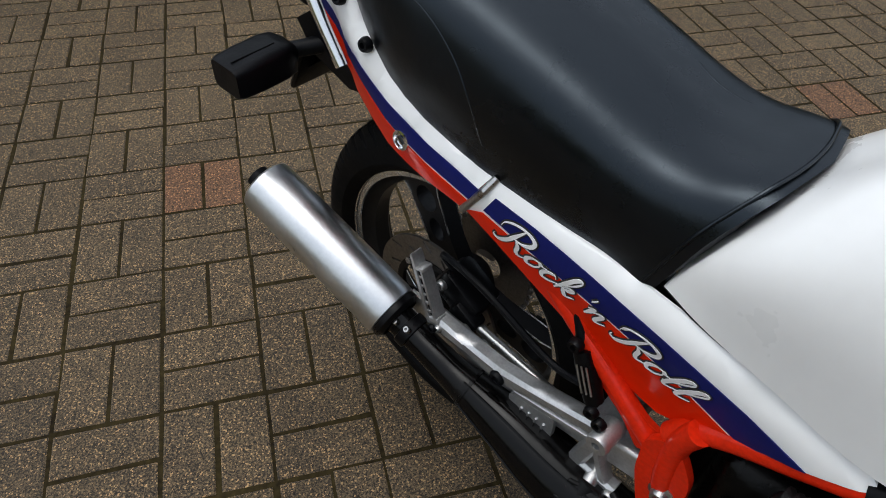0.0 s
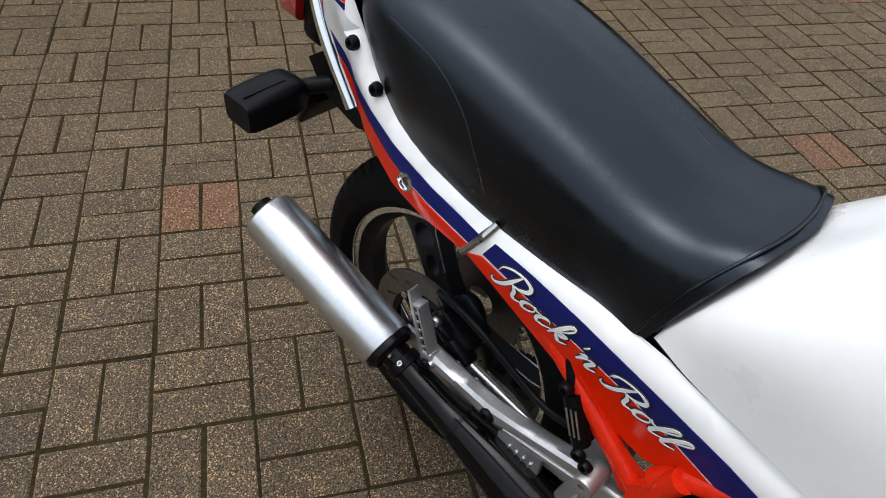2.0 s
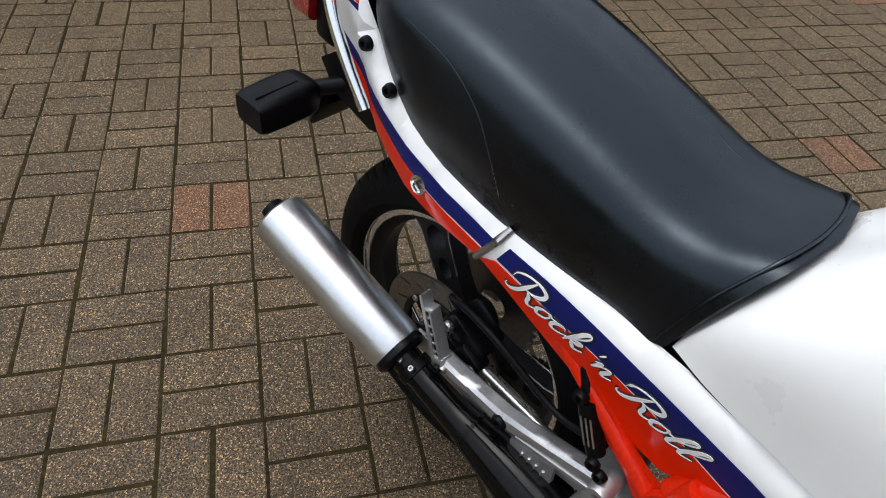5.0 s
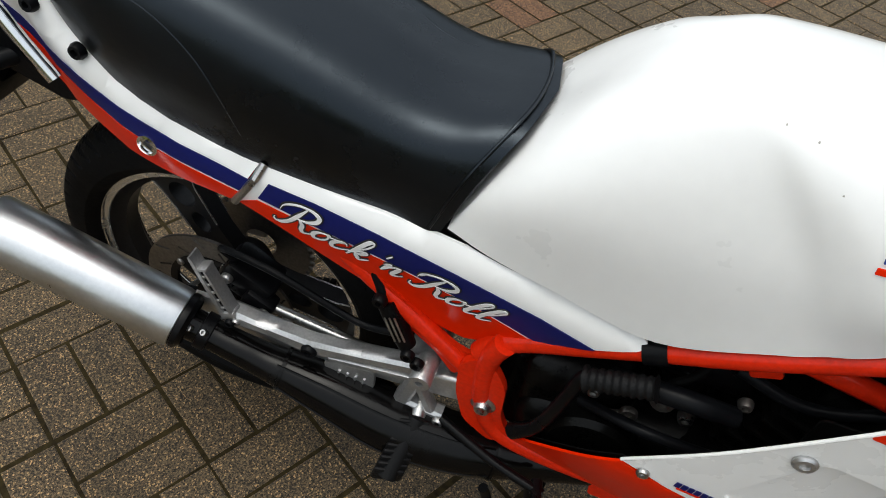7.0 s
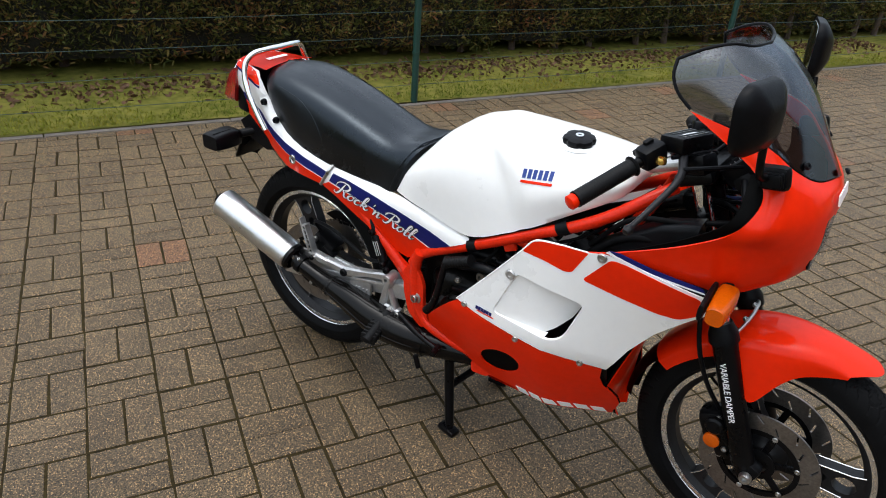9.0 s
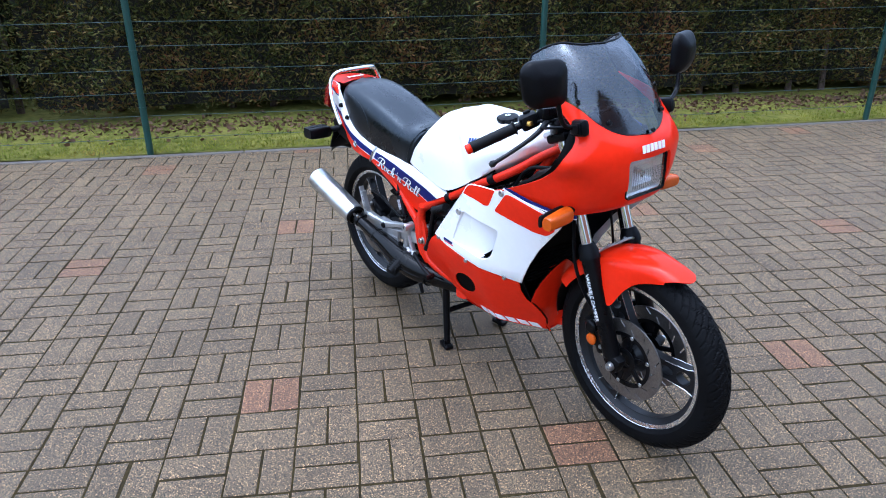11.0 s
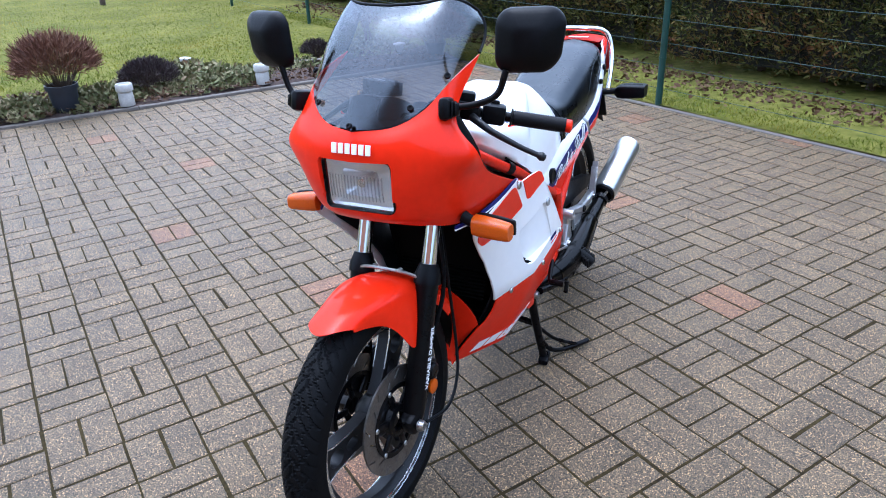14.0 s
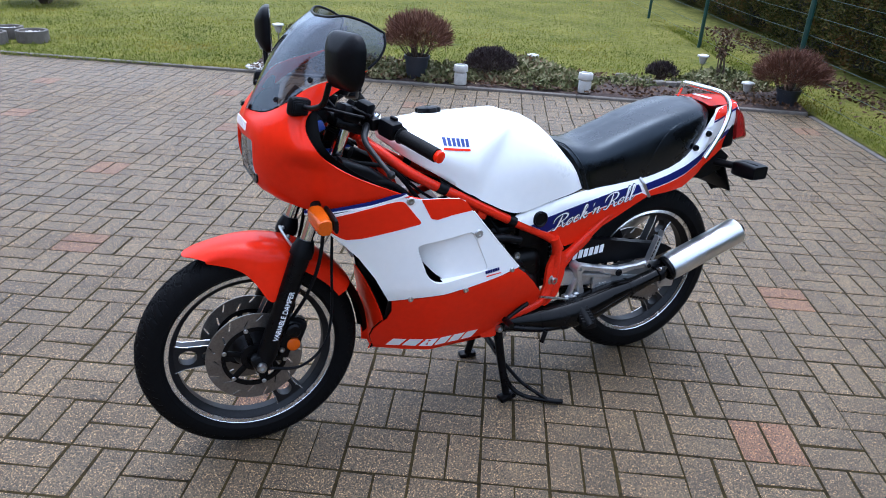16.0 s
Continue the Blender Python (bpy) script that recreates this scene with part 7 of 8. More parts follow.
# rear mudguard and number plate bracket
bm = bmesh.new()
rows = []
for k in range(10):
    t = k / 9
    c = V(-0.10 - 0.27 * t, 0, 0.735 - 0.035 * t - 0.14 * t * t)
    hw = 0.085 - 0.03 * t
    rows.append([c + V(-0.01 * (1 - u * u), hw * u, 0.018 * (1 - u * u)) for u in [j / 6 - 1 for j in range(13)]])
loft(bm, rows, False, False, ring=False)
bmesh.ops.solidify(bm, geom=bm.faces[:], thickness=0.005)
mg = bpart("rear_mudguard", bm, PLASTIC, label="black plastic rear mudguard")
part("plate_bracket", box(bmesh.new(), (-0.285, 0, 0.655), (0.012, 0.17, 0.11), turn(0, 28, 0), 0.006), PLASTIC, mg)
bm = panel([(-0.08, 0.735), (-0.24, 0.762), (-0.28, 0.735), (-0.25, 0.69), (-0.17, 0.665), (-0.10, 0.68)], lambda x, z: 0.075, 0.15, 1, 0.2)
part("under_tail", bm, PLASTIC, mg)
bm = bmesh.new()
rows = []
for k in range(20):
    a = radians(60 + 95 * k / 19)
    rows.append([RA + V(0.345 * math.cos(a), y, (0.345 - 0.012 * (y / 0.06) ** 2) * math.sin(a)) for y in [0.062 * (j / 4 - 1) for j in range(9)]])
loft(bm, rows[0:9], False, False, ring=False)
bmesh.ops.solidify(bm, geom=bm.faces[:], thickness=0.004)
part("inner_guard", bm, PLASTIC, mg)


# -- frame --
frame_ = empty_part("frame", "red tubular steel frame")
for s in (-1, 1):
    rail = [(0.440, s * 0.128, 0.514), (0.457, s * 0.127, 0.541), (0.499, s * 0.128, 0.572), (0.555, s * 0.130, 0.601), (0.623, s * 0.132, 0.636), (0.713, s * 0.139, 0.686), (0.813, s * 0.141, 0.743), (0.873, s * 0.136, 0.772), (0.926, s * 0.127, 0.802), (0.971, s * 0.110, 0.831), (1.02, s * 0.080, 0.868), (1.065, s * 0.040, 0.898)]
    part("top_rail", bars((rail, 0.0142, 56), n=16), FRAME_RED, frame_)
    down = [(0.470, s * 0.137, 0.562), (0.457, s * 0.135, 0.525), (0.454, s * 0.134, 0.480), (0.460, s * 0.134, 0.420), (0.484, s * 0.134, 0.360), (0.535, s * 0.132, 0.330), (0.64, s * 0.125, 0.310), (0.78, s * 0.115, 0.305)]
    part("cradle_tube", bars((down, 0.0155, 46), n=16), FRAME_RED, frame_)
    part("rear_stay", bars(([(0.455, s * 0.128, 0.45), (0.385, s * 0.125, 0.505), (0.300, s * 0.120, 0.570), (0.16, s * 0.11, 0.665), (-0.05, s * 0.09, 0.735)], 0.0135, 24), n=14), FRAME_RED, frame_)
    part("seat_tube", bars(([(0.53, s * 0.12, 0.625), (0.38, s * 0.115, 0.655), (0.15, s * 0.10, 0.69), (-0.12, s * 0.085, 0.75)], 0.0125, 20), n=12), FRAME_RED, frame_)
    part("down_tube", bars(([(1.04, s * 0.035, 0.885), (0.985, s * 0.085, 0.76), (0.945, s * 0.115, 0.60), (0.915, s * 0.12, 0.42), (0.86, s * 0.12, 0.33), (0.78, s * 0.115, 0.305)], 0.015, 26), n=14), FRAME_RED, frame_)
    part("bracing_tube", bars(([(0.735, s * 0.124, 0.698), (0.82, s * 0.118, 0.676), (0.90, s * 0.110, 0.650), (0.955, s * 0.108, 0.628)], 0.013, 20), n=12), FRAME_RED, frame_)
    # pivot plate
    bm = panel(smooth_outline([(0.420, 0.495), (0.448, 0.522), (0.470, 0.505), (0.488, 0.468), (0.491, 0.40), (0.512, 0.352), (0.485, 0.325), (0.440, 0.362), (0.422, 0.43)], 0.014), lambda x, z: 0.143, 0.012, s, 0.05)
    plate = part("pivot_plate", bm, FRAME_RED, frame_)
    part("pivot_bolt", bolt((0.464, s * 0.143, 0.418), (0, s, 0), 0.0125, 0.012), STEEL, plate)
    part("pivot_washer", bolt((0.464, s * 0.1425, 0.418), (0, s, 0), 0.018, 0.004), STEEL, plate)
    # gusset up to the side panel
    bm = panel(smooth_outline([(0.432, 0.470), (0.440, 0.496), (0.415, 0.502), (0.375, 0.526), (0.345, 0.554), (0.30, 0.594), (0.276, 0.606), (0.290, 0.583), (0.327, 0.524), (0.382, 0.480), (0.412, 0.440)], 0.01), lambda x, z: 0.128, 0.008, s, 0.05)
    part("gusset", bm, FRAME_RED, frame_)
    part("rail_lug", box(bmesh.new(), (0.735, s * 0.136, 0.676), (0.034, 0.014, 0.024), turn(0, -25, 0), 0.004), FRAME_RED, frame_)
    for x, z in ((0.626, 0.650), (0.636, 0.655), (0.858, 0.771), (0.870, 0.777)):
        bm = bmesh.new()
        dirr = V(0.9, 0, 0.42) if x < 0.7 else V(0.78, -s * 0.16, 0.5)
        lathe(bm, [(0.0155, -0.008), (0.0175, -0.008), (0.0175, 0.008), (0.0155, 0.008)], (x, s * (0.132 if x < 0.7 else 0.1365), z - (0.013 if x < 0.7 else 0.004)), tuple(dirr), 16)
        part("cable_clip", bm, PLASTIC, frame_)
bm = bmesh.new()
tube(bm, [V(1.172, 0, 0.775), V(1.112, 0, 0.925)], 0.030, 22)
part("steering_head", bm, BLACK_PAINT, frame_)
part("cross_tube", bars(([(0.52, -0.135, 0.59), (0.52, 0.135, 0.59)], 0.013)), FRAME_RED, frame_)
part("cross_tube", bars(([(0.98, -0.085, 0.75), (0.98, 0.085, 0.75)], 0.012)), BLACK_PAINT, frame_)
part("under_tank_tube", bars(([(0.53, 0, 0.61), (0.70, 0, 0.68), (1.08, 0, 0.855)], 0.018, 12), n=12), BLACK_PAINT, frame_)

# -- air duct and hoses between the frame head and the fairing --
duct = empty_part("air_duct", "black plastic air duct and hoses behind the fairing")
for s in (-1, 1):
    bm = bmesh.new()
    rows = []
    for x, y, z, hy, hz in ((1.16, 0.150, 0.845, 0.030, 0.045), (1.08, 0.125, 0.800, 0.034, 0.055), (1.00, 0.100, 0.745, 0.032, 0.052), (0.93, 0.085, 0.700, 0.026, 0.040)):
        rows.append([V(x, s * y + p, z + q) for p, q in rounded_rect(hy, hz, 0.014, 4)])
    loft(bm, rows)
    part("duct", bm, PLASTIC, duct)
    for k, (dy, dz) in enumerate(((0.030, 0.03), (0.046, -0.01), (0.020, 0.07))):
        part("hose", bars(([(0.92, s * (0.095 + dy * 0.5), 0.70 + dz * 0.5), (1.01, s * (0.105 + dy), 0.765 + dz), (1.12, s * (0.12 + dy), 0.80 + dz), (1.20, s * 0.12, 0.86 + dz * 0.4)], 0.009 - 0.0015 * k, 22), n=10), RUBBER, duct)

# -- engine --
eng = empty_part("engine", "oily black two-cylinder two-stroke engine")
part("crankcase", box(bmesh.new(), (0.70, 0, 0.385), (0.40, 0.28, 0.17), turn(0, -6, 0), 0.045, 4), ENGINE, eng)
part("gearbox", box(bmesh.new(), (0.565, 0, 0.42), (0.17, 0.24, 0.20), turn(0, 4, 0), 0.04, 4), ENGINE, eng)
for s in (-1, 1):
    bm = bmesh.new()
    lathe(bm, [(0.088, -0.02), (0.088, 0.012), (0.080, 0.022), (0.05, 0.028), (0.048, 0.024), (0.0, 0.024)], (0.775, s * 0.118, 0.400), (0, s, 0), 36)
    cov = part("round_cover", bm, ENGINE, eng)
    for k in range(6):
        a = 2 * math.pi * k / 6
        part("cover_screw", bolt((0.775 + 0.079 * math.cos(a), s * 0.136, 0.400 + 0.079 * math.sin(a)), (0, s, 0), 0.006, 0.006), STEEL, cov)
    bm = bmesh.new()
    lathe(bm, [(0.062, -0.02), (0.062, 0.010), (0.054, 0.018), (0.0, 0.022)], (0.610, s * 0.140, 0.425), (0, s, 0), 30)
    part("clutch_cover", bm, ENGINE, eng)
    bm = bmesh.new()
    box(bm, (0.825, s * 0.068, 0.525), (0.13, 0.115, 0.16), turn(0, 28, 0), 0.015)
    for k in range(5):
        box(bm, V(0.825, s * 0.068, 0.525) + (turn(0, 28, 0) @ V(0, 0, -0.05 + 0.025 * k)), (0.146, 0.130, 0.006), turn(0, 28, 0), 0.002)
    pieces("cylinder_fin", bm, ENGINE, eng)
    bm = bmesh.new()
    box(bm, V(0.825, s * 0.068, 0.525) + (turn(0, 28, 0) @ V(0, 0, 0.095)), (0.125, 0.11, 0.04), turn(0, 28, 0), 0.014)
    part("cylinder_head", bm, ENGINE, eng)
    # carburettor and its rubber boot
    bm = bmesh.new()
    tube(bm, [(0.75, s * 0.075, 0.575), (0.715, s * 0.078, 0.585), (0.66, s * 0.08, 0.592), (0.60, s * 0.08, 0.598)], [0.026, 0.030, 0.030, 0.034], 18)
    tube(bm, [(0.69, s * 0.078, 0.535), (0.69, s * 0.078, 0.64)], [0.026, 0.028], 16)
    part("carburettor", bm, BLACK_PAINT, eng)
    for k, (q0, q1, q2) in enumerate((((0.60, s * 0.14, 0.575), (0.68, s * 0.155, 0.60), (0.74, s * 0.145, 0.585)), ((0.58, s * 0.13, 0.49), (0.66, s * 0.165, 0.525), (0.76, s * 0.15, 0.50)), ((0.72, s * 0.12, 0.64), (0.80, s * 0.13, 0.625), (0.90, s * 0.11, 0.64)))):
        part("hose", bars(([q0, q1, q2], 0.0075 if k else 0.013, 14), n=10), PLASTIC, eng)
for k, (p, ax, r, h) in enumerate((((0.665, -0.135, 0.560), (0, -1, 0.1), 0.016, 0.010), ((0.700, -0.128, 0.535), (0, -1, 0), 0.010, 0.012), ((0.640, -0.130, 0.500), (0, -1, 0.2), 0.012, 0.008), ((0.745, -0.130, 0.600), (0, -1, 0), 0.009, 0.010), ((0.590, -0.128, 0.520), (0, -1, 0), 0.009, 0.008), ((0.665, 0.135, 0.560), (0, 1, 0.1), 0.016, 0.010), ((0.720, 0.128, 0.610), (0, 1, 0), 0.010, 0.012), ((0.600, 0.130, 0.520), (0, 1, 0.2), 0.012, 0.008))):
    part("carburettor_screw", bolt(p, ax, r, h), STEEL if k % 3 == 1 else DISC, eng)
for s in (-1, 1):
    part("fuel_line", bars(([(0.70, s * 0.11, 0.66), (0.685, s * 0.135, 0.63), (0.655, s * 0.138, 0.585), (0.66, s * 0.13, 0.545)], 0.005, 16), n=8), RAD, eng)
    part("throttle_cable", bars(([(0.69, s * 0.085, 0.645), (0.76, s * 0.11, 0.675), (0.90, s * 0.10, 0.745), (1.02, s * 0.06, 0.86)], 0.0042, 20), n=8), PLASTIC, eng)
    part("cover_bracket", box(bmesh.new(), (0.615, s * 0.132, 0.475), (0.055, 0.006, 0.030), turn(0, -30, 0), 0.002), DISC, eng)
part("pivot_housing", box(bmesh.new(), (0.492, 0, 0.465), (0.090, 0.19, 0.200), turn(0, 6, 0), 0.02), ENGINE, eng)
part("airbox", box(bmesh.new(), (0.50, 0, 0.58), (0.16, 0.20, 0.12), None, 0.02), PLASTIC, eng)
part("kickstart_lever", bars(([(0.512, -0.158, 0.405), (0.540, -0.163, 0.450), (0.556, -0.162, 0.520), (0.566, -0.158, 0.575), (0.574, -0.156, 0.583)], [0.012, 0.010, 0.009, 0.009, 0.009], 18), n=12), BLACK_PAINT, eng)
bm = bmesh.new()
m = 36
ka, kb = V(0.570, -0.157, 0.578), V(0.645, -0.162, 0.612)
tube(bm, [ka.lerp(kb, k / m) for k in range(m + 1)], [0.0135 + (0.0012 if k % 4 < 2 else -0.0006) + (0.002 if k in (0, 1, m) else 0) for k in range(m + 1)], 16)
part("pedal_rubber", bm, GRIP, eng, "ribbed grey-black rubber sleeve", angle=70)
part("gear_lever", bars(([(0.56, 0.155, 0.36), (0.64, 0.175, 0.335), (0.655, 0.20, 0.335)], 0.007, 10), ([(0.655, 0.18, 0.335), (0.655, 0.225, 0.335)], 0.010), n=10), BLACK_PAINT, eng)

# -- swing arm, chain, shock --
arm = empty_part("swing_arm", "silver box-section swing arm")
for s in (-1, 1):
    bm = bmesh.new()
    rows = []
    for x, y, z, hy, hz in ((0.455, 0.118, 0.415, 0.016, 0.026), (0.30, 0.120, 0.390, 0.014, 0.024), (0.12, 0.118, 0.350, 0.013, 0.021), (0.0, 0.108, 0.322, 0.012, 0.020), (-0.065, 0.106, 0.310, 0.011, 0.018)):
        rows.append([V(x, s * y + p, z + q) for p, q in rounded_rect(hy, hz, 0.006, 3)])
    loft(bm, rows)
    part("arm_tube", bm, ALU, arm)
    part("axle_adjuster", box(bmesh.new(), (-0.045, s * 0.108, 0.312), (0.07, 0.028, 0.046), turn(0, -6, 0), 0.006), ALU, arm)
    part("rear_axle_nut", bolt((0.0, s * 0.122, 0.322), (0, s, 0), 0.016, 0.014), STEEL, arm)
part("arm_bridge", box(bmesh.new(), (0.36, 0, 0.395), (0.05, 0.22, 0.045), turn(0, -8, 0), 0.012), ALU, arm)
shock = bpart("rear_shock", bars(([(0.40, 0, 0.39), (0.43, 0, 0.64)], 0.02), n=14), BLACK_PAINT, label="black rear shock absorber with its spring")
coil = [V(0.402 + 0.028 * k / 140 + 0.032 * math.cos(k * 0.5), 0.032 * math.sin(k * 0.5), 0.41 + 0.2 * k / 140) for k in range(141)]
part("coil_spring", tube(bmesh.new(), coil, 0.0055, 8), BLACK_PAINT, shock)
chain = empty_part("drive_chain", "oily drive chain")
for zz in (0.094, -0.094):
    for k in range(34):
        p = V(0.0, 0.068, 0.320 + zz).lerp(V(0.50, 0.075, 0.425 + zz * 0.36), k / 33)
        part("chain_link", box(bmesh.new(), p, (0.013, 0.012, 0.010), turn(0, -10, 0), 0.002, 1), ENGINE, chain)
guard = bpart("chain_guard", panel(smooth_outline([(0.41, 0.520), (0.30, 0.512), (0.20, 0.497), (0.08, 0.470), (-0.03, 0.448), (-0.07, 0.424), (0.0, 0.406), (0.10, 0.412), (0.23, 0.418), (0.41, 0.432)], 0.01), lambda x, z: 0.098, 0.030, 1, 0.1), PLASTIC, label="black chain guard with white plain marks")
pieces("white_mark_block", place_bm(word_blocks(0.120, 0.028, 0.006, 0.006, 0.0006), basis((0.362, 0.0992, 0.452), (-1, 0, 0.08), (0, 0, 1))), FILM_WHITE, guard)
# rear brake
rb = bpart("rear_caliper", box(box(bmesh.new(), (0.075, -0.075, 0.425), (0.085, 0.062, 0.062), turn(0, 30, 0), 0.014), (0.10, -0.10, 0.405), (0.05, 0.03, 0.04), turn(0, 30, 0), 0.008), BLACK_PAINT, label="black rear brake caliper")
for p in ((0.055, -0.106, 0.445), (0.115, -0.116, 0.402), (0.145, -0.10, 0.385)):
    part("caliper_bolt", bolt(p, (0, -1, 0), 0.009, 0.008), STEEL, rb)
part("bleed_hose", bars(([(0.06, -0.085, 0.46), (0.05, -0.10, 0.50), (0.14, -0.11, 0.50), (0.26, -0.11, 0.455), (0.33, -0.115, 0.47)], 0.0055, 26), n=8), PLASTIC, rb)
part("torque_arm", bars(([(0.12, -0.10, 0.40), (0.40, -0.12, 0.395)], 0.008), n=10), STEEL, rb)
mc = bpart("rear_master_cylinder", bars(([(0.311, -0.132, 0.556), (0.328, -0.136, 0.525), (0.347, -0.140, 0.490)], [0.0125, 0.0145, 0.0125]), n=16), BLACK_PAINT, label="black rear master cylinder with silver ribs")
for k in range(3):
    part("rib", bars(([(0.316 + 0.0065 * k, -0.1485, 0.544 + 0.003 * k), (0.334 + 0.0065 * k, -0.1530, 0.508 + 0.003 * k)], 0.0013), n=6), STEEL, mc)
for p in ((0.306, -0.138, 0.566), (0.352, -0.148, 0.484), (0.366, -0.148, 0.472)):
    part("union_bolt", bolt(p, (0, -1, 0), 0.010, 0.010), BLACK_PAINT, mc)
part("fluid_hose", bars(([(0.308, -0.130, 0.560), (0.290, -0.120, 0.600), (0.295, -0.112, 0.645)], 0.008, 14), n=10), PLASTIC, mc)

# -- foot rests --
def rearset(s):
    e = empty_part("footrest_bracket", "cast aluminium footrest bracket with ribs")
    y = s * 0.136
    bm = bmesh.new()
    def beam(p, q, w0, w1, h):
        p, q = V(p[0], y, p[1]), V(q[0], y, q[1])
        d = (q - p).normalized()
        n = V(-d.z, 0, d.x)
        rows = []
        for k in range(7):
            t = k / 6
            w = (w0 + (w1 - w0) * t) / 2
            c = p.lerp(q, t)
            rows.append([c + n * a * w + V(0, b * h / 2, 0) for a, b in ((-1, -0.6), (-0.6, -1), (0.6, -1), (1, -0.6), (1, 0.6), (0.6, 1), (-0.6, 1), (-1, 0.6))])
        loft(bm, rows)
    beam((0.376, 0.449), (0.286, 0.426), 0.024, 0.019, 0.026)
    beam((0.286, 0.426), (0.204, 0.402), 0.019, 0.034, 0.026)
    beam((0.204, 0.402), (0.132, 0.410), 0.034, 0.019, 0.026)
    beam((0.137, 0.409), (0.076, 0.410), 0.019, 0.032, 0.028)
    beam((0.360, 0.418), (0.234, 0.390), 0.011, 0.014, 0.020)
    beam((0.376, 0.456), (0.345, 0.343), 0.022, 0.024, 0.026)
    beam((0.343, 0.346), (0.410, 0.340), 0.024, 0.020, 0.024)
    beam((0.364, 0.420), (0.392, 0.348), 0.013, 0.015, 0.022)
    pieces("bracket_arm", bm, ALU, e)
    boss = bmesh.new()
    lathe(boss, [(0.006, 0.020), (0.006, 0.030), (0.0145, 0.030), (0.016, 0.026), (0.016, -0.012), (0.0, -0.012)], (0.376, y, 0.449), (0, s, 0), 24)
    part("end_boss", boss, ALU, e)
    bm = panel(smooth_outline([(0.304, 0.400), (0.226, 0.384), (0.228, 0.358), (0.244, 0.340), (0.294, 0.337), (0.304, 0.356)], 0.006), lambda x, z: abs(y) + 0.010, 0.008, s, 0.05)
    heel = part("heel_plate", bm, ALU, e)
    for k in range(4):
        x = 0.246 + 0.013 * k
        part("rib", bars(([(x, y + s * 0.0105, 0.348), (x + 0.005, y + s * 0.0105, 0.374)], 0.0022), n=6), ALU, heel)
    for x, z, r in ((0.378, 0.449, 0.010), (0.205, 0.402, 0.0125), (0.408, 0.340, 0.009), (0.090, 0.410, 0.007)):
        part("bracket_bolt", bolt((x, y + s * 0.012, z), (0, s, 0), r, 0.008), PLASTIC if r > 0.0101 else STEEL, e)
    # silver wing towards the silencer
    wing = bmesh.new()
    loft(wing, [[V(x, y - s * 0.012 + s * 0.004 * k, z + h * w) for k, h in ((-1, -1), (1, -1), (1, 1), (-1, 1))] for x, z, w in ((0.205, 0.394, 0.012), (0.13, 0.388, 0.018), (0.06, 0.386, 0.022), (0.006, 0.388, 0.018))])
    part("silencer_wing", wing, ALU, e)
    # folded passenger peg: two rails with a toothed dark slot between them
    a, b = V(0.078, y + s * 0.006, 0.414), V(0.038, y + s * 0.004, 0.526)
    d = b - a
    n = V(d.z, 0, -d.x).normalized()
    for off, wide, reach in ((-0.0078, 0.0075, 1.0), (0.0084, 0.0050, 0.80)):
        rail = bmesh.new()
        loft(rail, [[a + d * t + n * (off * (1 - 0.25 * t) + i * wide * k / 2) + V(0, s * j * 0.010, 0) for i, j in ((-1, -1), (1, -1), (1, 1), (-1, 1))] for t, k in ((-0.02, 1.1), (0.1, 1.0), (reach * 0.5, 0.9), (reach * 0.94, 0.8), (reach, 0.45))])
        part("peg_rail", rail, ALU, e)
    part("peg_bridge", box(bmesh.new(), a + d * 0.03, (0.027, 0.022, 0.014), basis((0, 0, 0), n, (0, 1, 0)), 0.004), ALU, e)
    part("peg_bridge", box(bmesh.new(), a + d * 0.80 + n * 0.003, (0.018, 0.020, 0.006), basis((0, 0, 0), n, (0, 1, 0)), 0.002), ALU, e)
    part("peg_rubber", box(bmesh.new(), a + d * 0.42, (0.011, 0.014, d.length * 0.70), basis((0, 0, 0), n, (0, 1, 0)), 0.002), GRIP, e, "black rubber in the slot of the peg")
    for k in range(5):
        part("peg_tooth", box(bmesh.new(), a + d * (0.16 + 0.13 * k) + n * -0.002 + V(0, s * 0.007, 0), (0.007, 0.004, 0.0045), basis((0, 0, 0), n, (0, 1, 0)), 0.001), ALU, e)
    part("peg_pivot", bolt(a + V(0.004, s * 0.012, -0.006), (0, s, 0), 0.0075, 0.006), PLASTIC, e)
    # rider's peg
    bm = bmesh.new()
    a, b = V(0.378, y + s * 0.018, 0.338), V(0.362, y + s * 0.092, 0.276)
    for k in range(9):
        part("peg_rib", box(bmesh.new(), a.lerp(b, 0.16 + 0.1 * k), (0.046, 0.0075, 0.034), turn(0, 10, s * -18), 0.004), GRIP, e)
    tube(bm, [a, b], 0.0155, 14)
    part("rider_peg", bm, GRIP, e, "ribbed black rubber footrest")
    part("peg_hinge", bars(([V(0.376, y - s * 0.005, 0.346), a], 0.012), n=12), STEEL, e)
    if s < 0:
        part("brake_pedal", bars(([(0.41, y - 0.01, 0.345), (0.50, y - 0.035, 0.325), (0.58, y - 0.050, 0.315)], 0.0075, 12), ([(0.568, y - 0.035, 0.317), (0.575, y - 0.075, 0.317)], 0.009), n=10), BLACK_PAINT, e)
    else:
        part("shift_pedal", bars(([(0.41, y + 0.02, 0.345), (0.52, y + 0.025, 0.378)], 0.004), n=8), STEEL, e)

for s in (-1, 1):
    rearset(s)

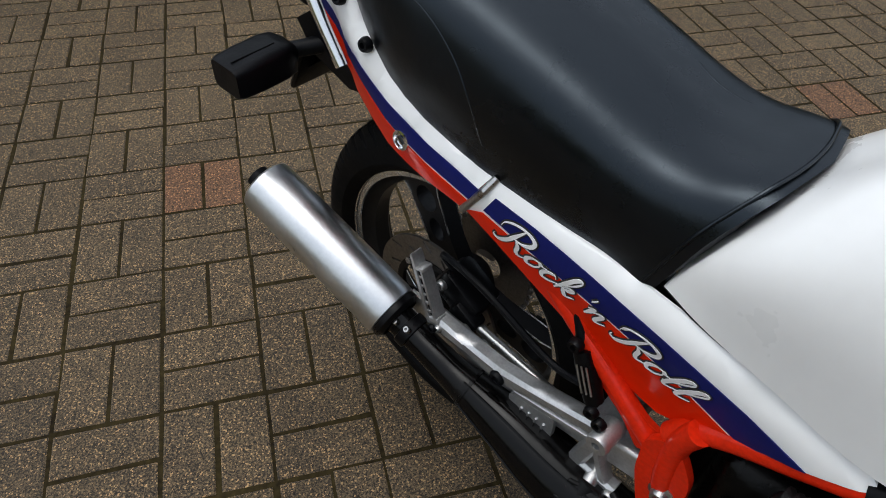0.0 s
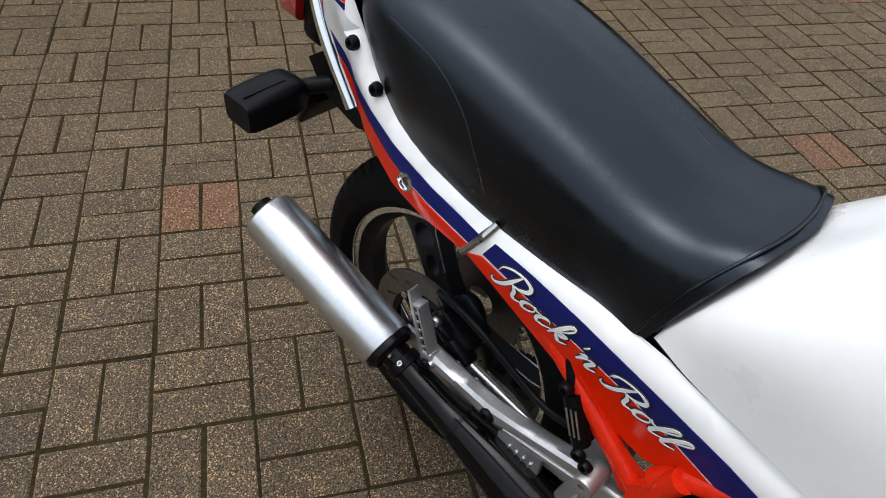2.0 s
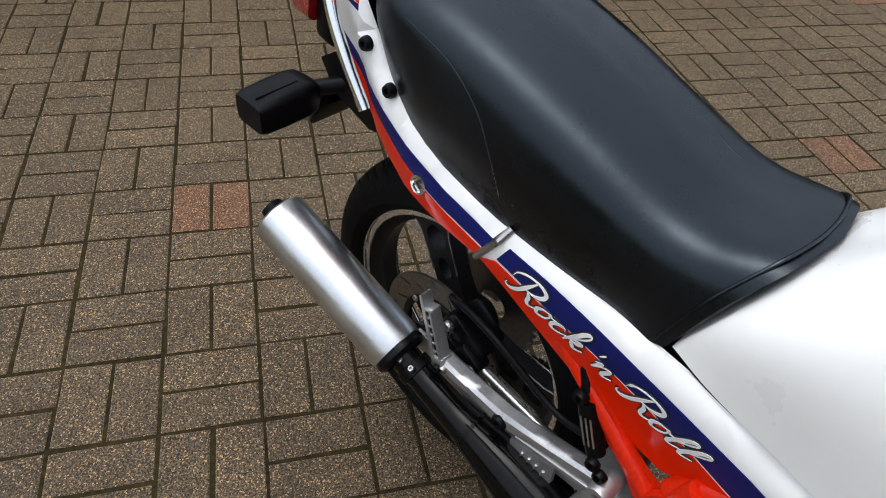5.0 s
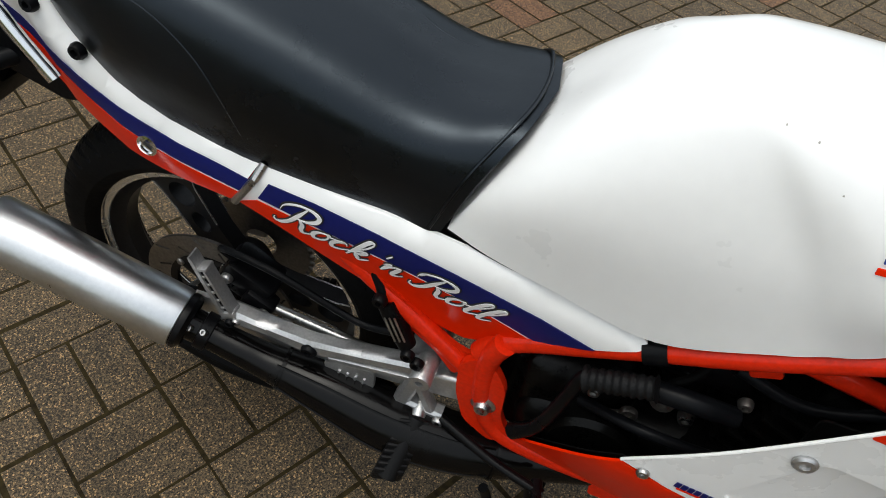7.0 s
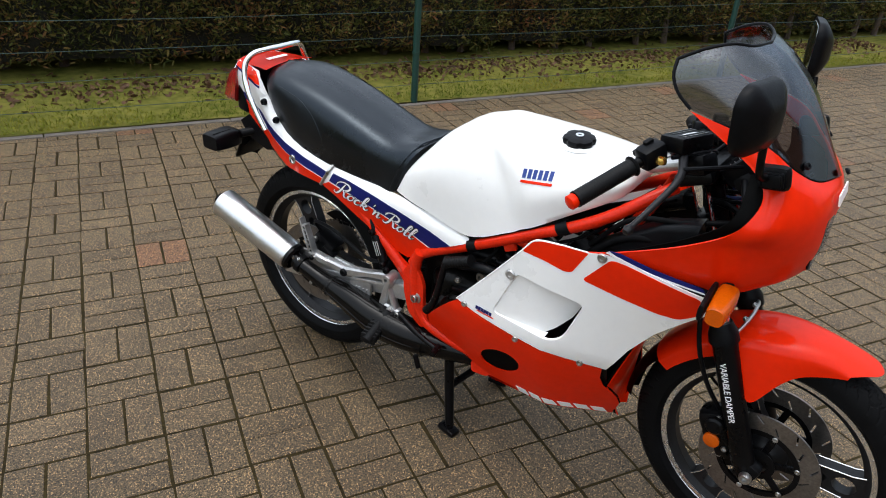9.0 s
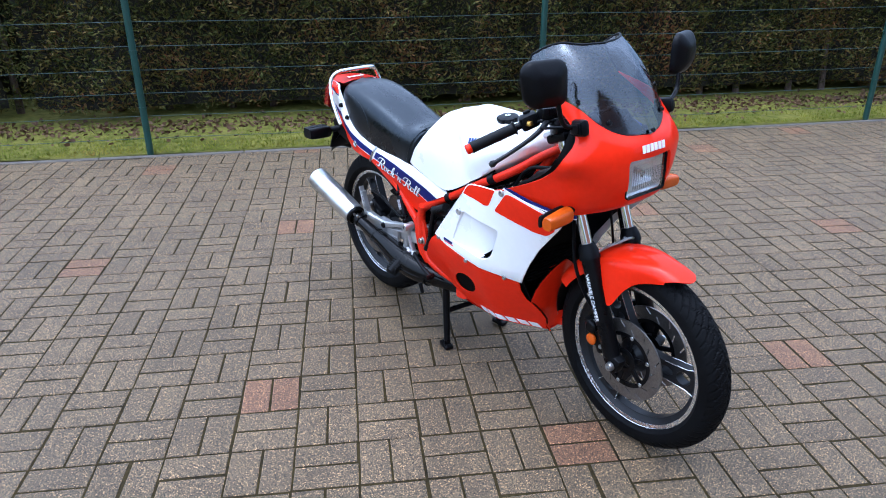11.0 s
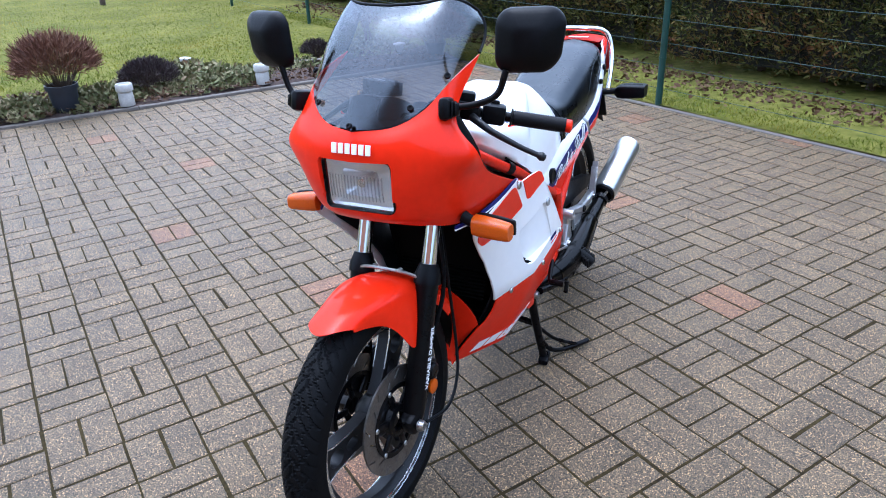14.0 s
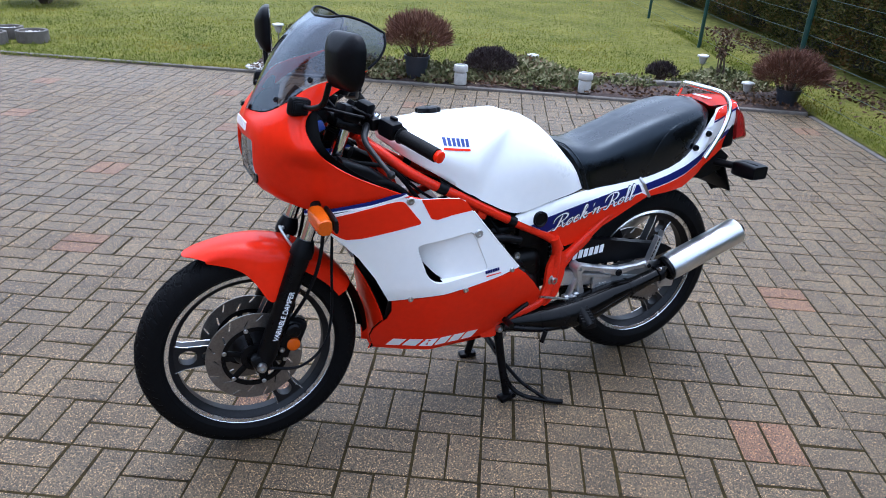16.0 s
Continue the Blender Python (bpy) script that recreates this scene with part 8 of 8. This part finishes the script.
# -- exhausts --
def exhaust(s):
    e = empty_part("exhaust", "aluminium silencer on a black expansion chamber")
    a, b = V(-0.258, s * 0.192, 0.504), V(0.008, s * 0.168, 0.394)
    d = (b - a).normalized()
    L = (b - a).length
    bm = bmesh.new()
    lathe(bm, [(0.0, 0.006), (0.026, 0.006), (0.030, 0.0), (0.040, 0.0), (0.0450, 0.004), (0.0460, 0.012), (0.0460, L - 0.010), (0.0445, L - 0.002), (0.040, L)], a, tuple(d), 56)
    sil = part("silencer", bm, SILENCER, e, "brushed aluminium silencer")
    bm = bmesh.new()
    lathe(bm, [(0.0165, -0.018), (0.019, -0.018), (0.019, 0.010), (0.0165, 0.010)], a - V(0.0, 0, 0.0), tuple(d), 24, True)
    lathe(bm, [(0.0165, 0.002), (0.0, 0.002)], a, tuple(d), 24)
    part("outlet", bm, PLASTIC, sil)
    bm = bmesh.new()
    lathe(bm, [(0.0, L - 0.001), (0.042, L - 0.001), (0.0435, L + 0.004), (0.0435, L + 0.009), (0.039, L + 0.012), (0.036, L + 0.016)], a, tuple(d), 40)
    part("clamp_ring", bm, BLACK_PAINT, sil)
    p = lambda x, y, z: V(x, s * y, z)
    bm = bmesh.new()
    tube(bm, [b, b + d * 0.045, p(0.10, 0.163, 0.362), p(0.15, 0.160, 0.347), p(0.24, 0.157, 0.328), p(0.34, 0.153, 0.300), p(0.44, 0.143, 0.284), p(0.55, 0.118, 0.278), p(0.66, 0.090, 0.280), p(0.78, 0.078, 0.292), p(0.87, 0.075, 0.350), p(0.885, 0.072, 0.43)], [0.0255, 0.0240, 0.0250, 0.0290, 0.0420, 0.0520, 0.048, 0.037, 0.033, 0.030, 0.026, 0.022], 28, 90)
    ch = part("expansion_chamber", bm, PIPE, e, "black enamelled expansion chamber")
    for t0, rr in ((p(0.165, 0.1595, 0.344), 0.0335), (p(0.50, 0.130, 0.2780), 0.0455)):
        bm = bmesh.new()
        lathe(bm, [(rr - 0.004, -0.003), (rr, -0.002), (rr, 0.002), (rr - 0.004, 0.003)], t0, (0.95, -s * 0.1, -0.25 if t0.x < 0.4 else -0.1), 36)
        part("weld_seam", bm, PIPE, ch)
    bm = bmesh.new()
    lathe(bm, [(0.0265, -0.009), (0.0290, -0.008), (0.0290, 0.008), (0.0265, 0.009)], b + d * 0.040, tuple(d), 32)
    col = part("pipe_collar", bm, BLACK_PAINT, e, "black clamp behind the silencer")
    for h in (-0.012, 0.012):
        part("clamp_bolt", bolt(b + d * 0.040 + V(0, s * 0.016, 0.022 + h * 0.3) + d * h, (0, s * 0.5, 0.8), 0.0055, 0.010), STEEL, col)
    for up in (0.90, -0.05):
        out = math.sqrt(1 - up * up)
        run = [(0.165, 0.1595, 0.344, 0.0315), (0.24, 0.157, 0.328, 0.0420), (0.34, 0.153, 0.300, 0.0520), (0.44, 0.143, 0.284, 0.048), (0.50, 0.130, 0.2800, 0.0425)]
        part("pressed_seam", tube(bmesh.new(), [p(x, y + out * r, z + up * r) for x, y, z, r in run], 0.0020, 6, 30), PIPE, ch)
    part("pipe_spring", bars(([p(0.50, 0.185, 0.262), p(0.512, 0.185, 0.225)], 0.008), n=10), BLACK_PAINT, ch)

for s in (-1, 1):
    exhaust(s)

# -- stands --
st = empty_part("centre_stand", "black centre stand, lowered")
for s in (-1, 1):
    part("stand_leg", bars(([(0.600 + s * 0.036, s * 0.108, 0.270), (0.600 + s * 0.020, s * 0.122, 0.15), (0.600, s * 0.138, 0.022)], [0.015, 0.014, 0.013], 10), n=14), BLACK_PAINT, st)
    part("stand_foot", box(bmesh.new(), (0.600, s * 0.142, 0.012), (0.062, 0.034, 0.020), turn(0, 4, s * 10), 0.006), BLACK_PAINT, st)
    part("stand_pivot", bolt((0.602 + s * 0.038, s * 0.125, 0.272), (0, s, 0), 0.013, 0.012), STEEL, st)
    bpart("stand_lug", panel(smooth_outline([(0.70, 0.315), (0.645, 0.300), (0.650, 0.245), (0.70, 0.250), (0.725, 0.29)], 0.01), lambda x, z: 0.126, 0.010, s, 0.1), FRAME_RED)
part("stand_bridge", bars(([(0.580, -0.122, 0.15), (0.602, 0, 0.155), (0.618, 0.122, 0.15)], 0.011, 10), n=12), BLACK_PAINT, st)
part("foot_lever", bars(([(0.612, 0.128, 0.105), (0.590, 0.148, 0.050), (0.550, 0.180, 0.022), (0.470, 0.230, 0.014), (0.446, 0.246, 0.016)], [0.009, 0.0085, 0.008, 0.009, 0.0085], 18), n=12), BLACK_PAINT, st)
part("lever_brace", bars(([(0.610, 0.126, 0.135), (0.560, 0.165, 0.070), (0.490, 0.218, 0.018)], 0.0065, 10), n=10), BLACK_PAINT, st)
part("return_spring", bars(([(0.625, 0.112, 0.20), (0.60, 0.115, 0.29)], 0.008), n=10), STEEL, st)
side = empty_part("side_stand", "black side stand, folded up")
part("stand_bar", bars(([(0.63, 0.140, 0.282), (0.52, 0.165, 0.262), (0.43, 0.18, 0.262)], [0.011, 0.010, 0.009], 10), n=12), BLACK_PAINT, side)
part("stand_tip", box(bmesh.new(), (0.428, 0.182, 0.262), (0.03, 0.02, 0.016), None, 0.005), BLACK_PAINT, side)


# ---- single pavers ----
lay_pavers()
